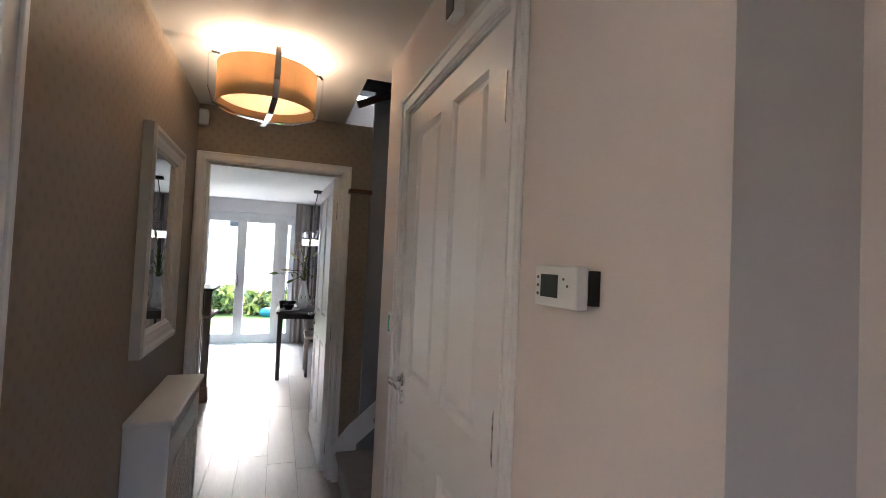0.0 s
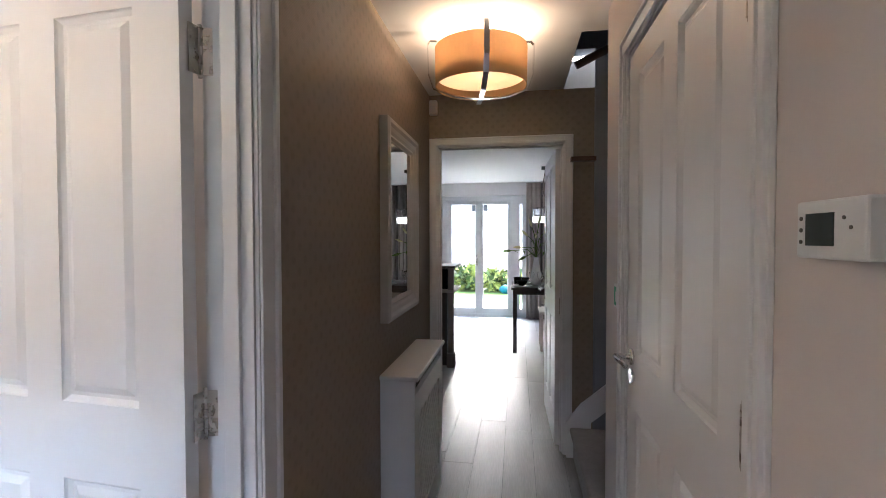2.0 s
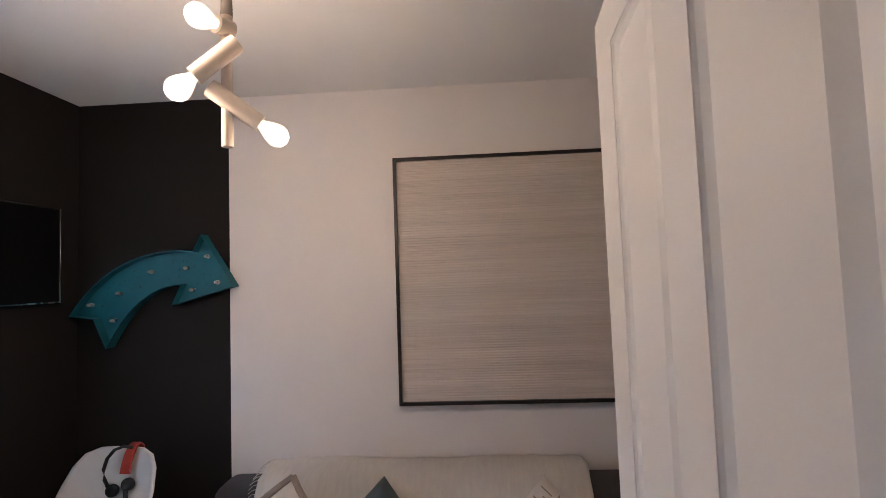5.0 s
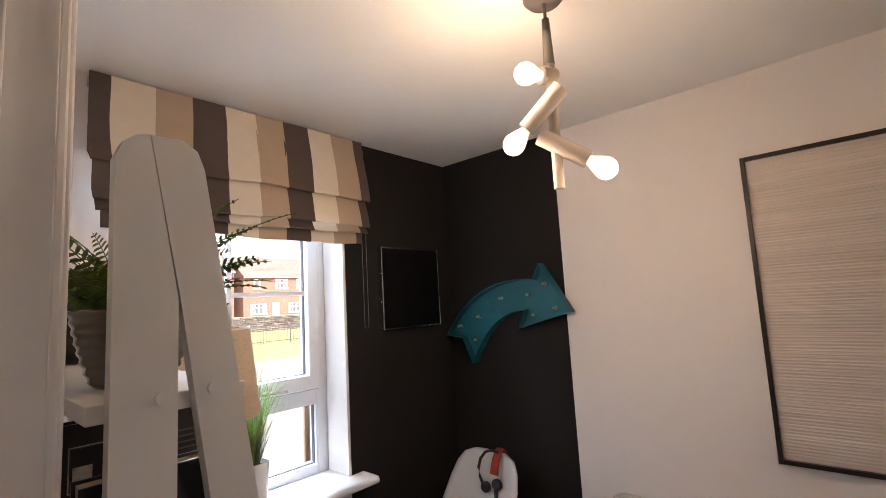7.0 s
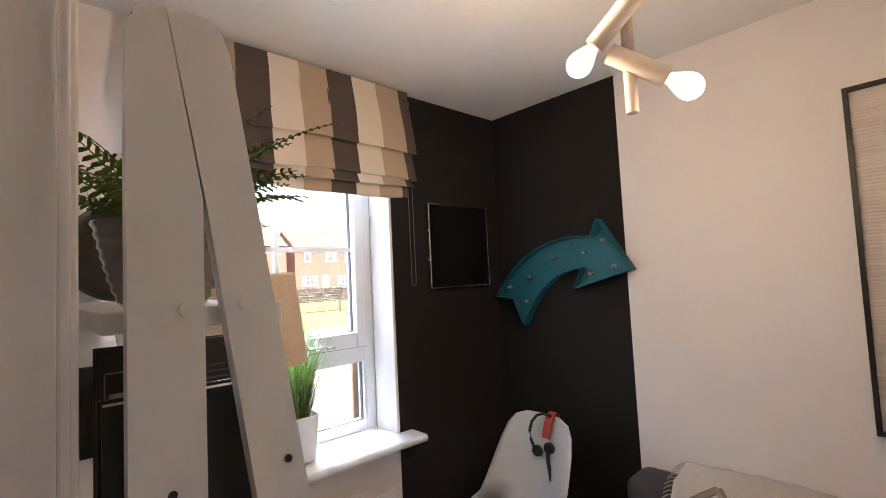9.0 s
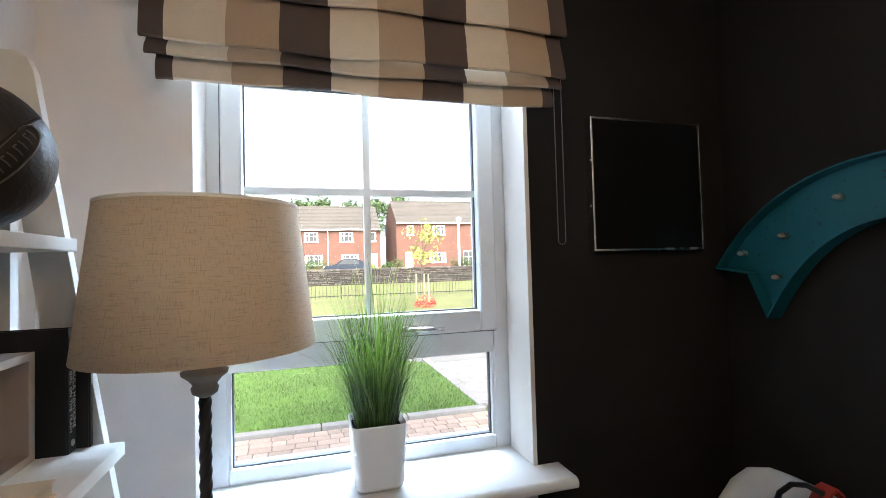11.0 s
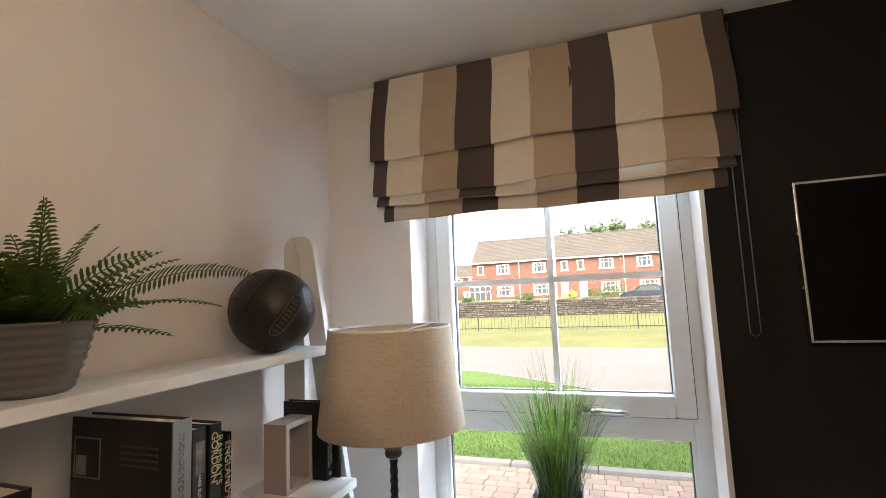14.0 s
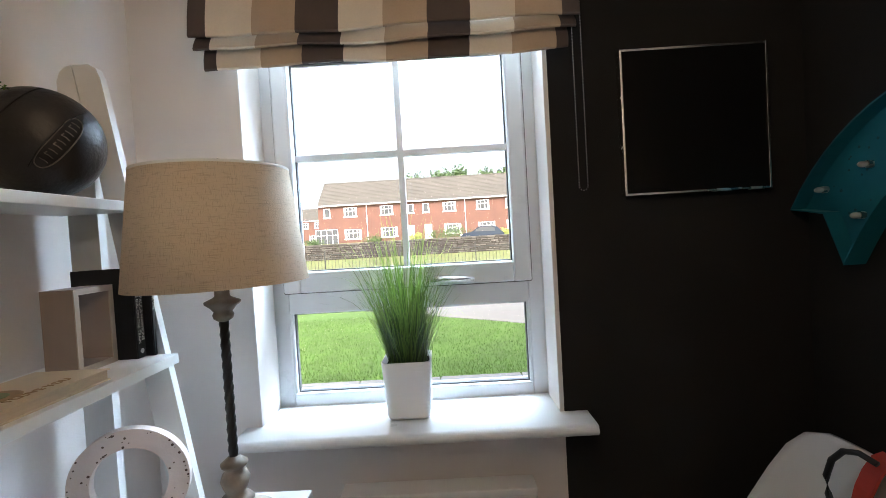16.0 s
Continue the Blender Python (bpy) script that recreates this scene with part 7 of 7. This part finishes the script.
def tree(x, y, base, h, r, seed, label, leaf=None, leaves=60, clumps=16, size=0.25, trunk=0.18):
    rnd = random.Random(seed)
    th = thing("tree", (x, y, base), label, "tree", group="trees")
    t = nb()
    tube(t, [(x, y, base), (x + 0.05, y, base + h * 0.4), (x - 0.03, y, base + h * 0.75)], trunk, seg=8, taper=0.4)
    cr = nb()
    for k in range(clumps):
        a, e = rnd.uniform(0, 6.28), rnd.uniform(0.1, 1)
        q = Vector((x + r * 0.75 * math.cos(a) * math.sqrt(1 - (e - 0.5) ** 2), y + r * 0.75 * math.sin(a), base + h * (0.42 + 0.5 * e)))
        tube(t, [(x, y, base + h * (0.3 + 0.35 * e)), q], trunk * 0.3, seg=5, taper=0.3)
        leafy(cr, q, r * 0.42, leaves, size, rnd)
    part("trunk", t, M_bark, th)
    part("crown", cr, leaf or M_leaf, th, "uneven leafy crown")


for k, (x, h) in enumerate(((-1, 11), (-4.5, 10.3), (-8, 10.8), (-12, 11.5), (2, 10.2), (-16, 10.5))):
    tree(x * 1.5, -95, 1.0, h + 3.5, 4.0, 30 + k, "broad green tree behind the houses", leaves=110, size=0.35)
tree(-5.0, -16.6, GZ, 3.5, 0.75, 77, "young pale green sapling between stakes", M_leaf_pale, leaves=26, clumps=15, size=0.085, trunk=0.03)
stakes = thing("tree_stakes", (-5.0, -16.6, GZ), "three pine stakes round the sapling", "stakes")
for k in range(3):
    a = radians(120 * k + 10)
    part("stake", cyl(nb(), (-5.0 + 0.28 * math.cos(a), -16.6 + 0.2 * math.sin(a), GZ - 0.05), (-5.0 + 0.28 * math.cos(a), -16.6 + 0.2 * math.sin(a), GZ + 1.25), 0.03, seg=8), M_stake, stakes)
fl = nb()
rf = random.Random(40)
leafy(fl, (-5.0, -16.3, GZ + 0.12), 0.42, 420, 0.05, rf, 0.35)
solo("flower_bed", fl, M_flower, "ring of red flowers under the sapling", "flowers", kind="stuff")


def shrub(x, y, base, r, seed, material=None):
    bm = nb()
    rnd = random.Random(seed)
    for k in range(7):
        leafy(bm, (x + rnd.uniform(-r, r), y + rnd.uniform(-.3, .3), base + rnd.uniform(0.2, r * 0.8)), r * 0.6, 70, 0.12, rnd)
    th = thing("shrub", (x, y, base), "green garden shrub before the houses", "shrub", group="shrubs")
    part("foliage", bm, material or M_leaf, th)


for k, (x, r) in enumerate(((15.8, 0.8), (8.7, 0.9), (3.0, 0.8), (-2.6, 1.4), (0.4, 1.2), (-7.8, 0.9), (-11.0, 1.0), (-20, 1.2))):
    shrub(x, -56.2, 0.95, r, 50 + k, M_leaf_pale if k % 3 == 2 else M_leaf)


def street_lamp(x, y, h):
    th = thing("street_lamp", (x, y, GZ), "tall pale street lamp", "street lamp", group="street lamps")
    part("pole", cyl(nb(), (x, y, 0.0), (x, y, h), 0.09, 0.05, seg=10), M_upvc, th)
    part("head", ball(nb(), (x, y, h + 0.1), 0.28, 14, 10, (1, 1, 0.8)), M_upvc, th, smooth=True)


street_lamp(3.6, -45.0, 9.5)
street_lamp(-15.0, -42.0, 5.6)


def car():
    x, y, z = -4.2, -45.0, ground_height(0, -45.0)
    th = thing("parked_car", (x, y, z), "dark blue hatchback on the road behind the wall", "car")
    out = [(-2.1, 0.35), (-2.15, 0.75), (-1.95, 0.95), (-1.45, 1.4), (-0.9, 1.55), (0.3, 1.52), (0.95, 1.05), (1.85, 0.9), (2.1, 0.7), (2.1, 0.35)]
    part("body", prism(nb(), [(x + a, z + b) for a, b in out], "y", y - 0.85, y + 0.85), M_car, th)
    win = [(-1.3, 1.0), (-1.2, 1.36), (-0.85, 1.47), (0.25, 1.44), (0.75, 1.04)]
    part("side_window", prism(nb(), [(x + a, z + b) for a, b in win], "y", y + 0.85, y + 0.86), M_far_glass, th)
    for a in (-1.35, 1.3):
        w = part("wheel", cyl(nb(), (x + a, y + 0.68, z + 0.33), (x + a, y + 0.88, z + 0.33), 0.33, seg=22), M_tyre, th)
        part("rim", cyl(nb(), (x + a, y + 0.87, z + 0.33), (x + a, y + 0.89, z + 0.33), 0.2, seg=16), M_silver, w)
        part("wheel", cyl(nb(), (x + a, y - 0.88, z + 0.33), (x + a, y - 0.68, z + 0.33), 0.33, seg=16), M_tyre, th)
    part("headlight", cbox(x + 1.9, x + 2.11, y + 0.5, y + 0.8, z + 0.68, z + 0.85), M_upvc, th)


car()
setting("far_road", prism(nb(), [(-60, -52), (40, -52), (40, -40), (-60, -40)], "z", 0.1, 0.13), M_road, "road behind the stone wall", "road")
# rear garden
setting("patio", cbox(-4, 5, KY + 0.3, KY + 2.6, -0.3, -0.06), M_kerb, "pale patio slabs", "patio")
setting("rear_lawn", cbox(-6, 8, KY + 2.6, KY + 6, -0.3, -0.08), M_lawn, "green lawn of the rear garden", "lawn")
for k in range(9):
    shrub(-2.2 + k * 0.62, KY + 5.6, -0.1, 0.55, 70 + k, M_leaf_pale if k % 2 else M_leaf)
rfence = thing("garden_fence", (0, KY + 6.4, 0), "brown close-boarded garden fence", "fence")
for k in range(60):
    xx = -4.5 + k * 0.15
    part("board", cbox(xx, xx + 0.14, KY + 6.4 + 0.012 * (k % 2), KY + 6.42 + 0.012 * (k % 2), -0.1, 1.5), M_garden_board, rfence)
teal = thing("garden_ornament", (0.3, KY + 4.9, -0.08), "teal glazed garden ball", "ornament")
part("ball", ball(nb(), (0.3, KY + 4.9, 0.03), 0.16, 20, 12, (1.4, 1, 0.8)), M_teal, teal, smooth=True)
rh = thing("rear_house", (0, KY + 22, 0), "pale rendered house behind the garden", "house")
part("wall", cbox(-9, 8, KY + 22, KY + 30, -0.3, 5.2), M_kitchen_wall, rh)
part("roof", prism(nb(), [(KY + 21.5, 5.2), (KY + 30.5, 5.2), (KY + 26, 8)], "x", -9.4, 8.4), M_rooftile, rh)
for xx in (-2.4, 2.6):
    w = part("window", cbox(xx, xx + 1.2, KY + 21.95, KY + 22, 3.0, 4.2), M_upvc, rh)
    part("pane", cbox(xx + 0.1, xx + 1.1, KY + 21.93, KY + 21.96, 3.1, 4.1), M_far_glass, w)
# outer skin of the house round the window
skin = nb()
pierced(skin, "y", -0.42, -0.401, FAR - 0.5, 0.0, 5.2, W0 - 0.035, W1 + 0.035, WZ0 - 0.03, WZ1)
setting("wall_outer_brick", skin, M_facebrick, "buff brick outer skin of the house", "wall")

# ---- pieces: planks, pavers, kerbs ----
plank_w, plank_l = 0.178, 1.22
pm = mesh_of("plank", cbox(-plank_w / 2 + 0.0012, plank_w / 2 - 0.0012, -plank_l / 2 + 0.0012, plank_l / 2 - 0.0012, -0.006, 0.0, bevel=0.0006), M_plank)
rp = random.Random(12)
for i in range(16):
    x = -0.95 + plank_w * (i + 0.5)
    off = rp.uniform(0, plank_l)
    for j in range(10):
        y = -0.9 + off + plank_l * j
        if y > KY or (x < 0.0 and y < 4.6) or (x > 1.0 and y < 4.6) or y - plank_l / 2 < -0.38:
            continue
        ob = new("plank", pm)
        ob.parent = floor_hall
        ob.location = (x, y, FL)
pv = mesh_of("paver", cbox(-0.098, 0.098, -0.062, 0.062, -0.03, 0.0, bevel=0.005), M_paver)
pv2 = mesh_of("paver_square", cbox(-0.062, 0.062, -0.062, 0.062, -0.03, 0.0, bevel=0.005), M_paver)
path_top = bpy.data.objects["path_bed"]
for j in range(9):
    y = -3.7 + j * 0.13
    x = -2.55 + rp.uniform(0, 0.15)
    while x < 1.6:
        sq = rp.random() < 0.35
        w = 0.13 if sq else 0.202
        ob = new("paver", pv2 if sq else pv)
        ob.parent = path_top
        ob.location = (x + w / 2, y, GZ + rp.uniform(-0.002, 0.002))
        x += w
kb = mesh_of("kerb_stone", cbox(-0.445, 0.445, -0.06, 0.06, -0.06, 0.03, bevel=0.01), M_kerb)
kerb = thing("lawn_edging", (0, -3.87, GZ), "concrete edging along the lawn", "kerb")
for k in range(9):
    ob = new("kerb_stone", kb)
    ob.parent = kerb
    ob.matrix_parent_inverse = Matrix.Translation(-kerb.location)
    ob.location = (-2.1 + 0.9 * k, -3.86, GZ)
for k in range(3):
    ob = new("kerb_stone", kb)
    ob.parent = kerb
    ob.matrix_parent_inverse = Matrix.Translation(-kerb.location)
    ob.location = (-2.56, -4.4 - 0.9 * k, GZ)
    ob.rotation_euler = (0, 0, radians(90))
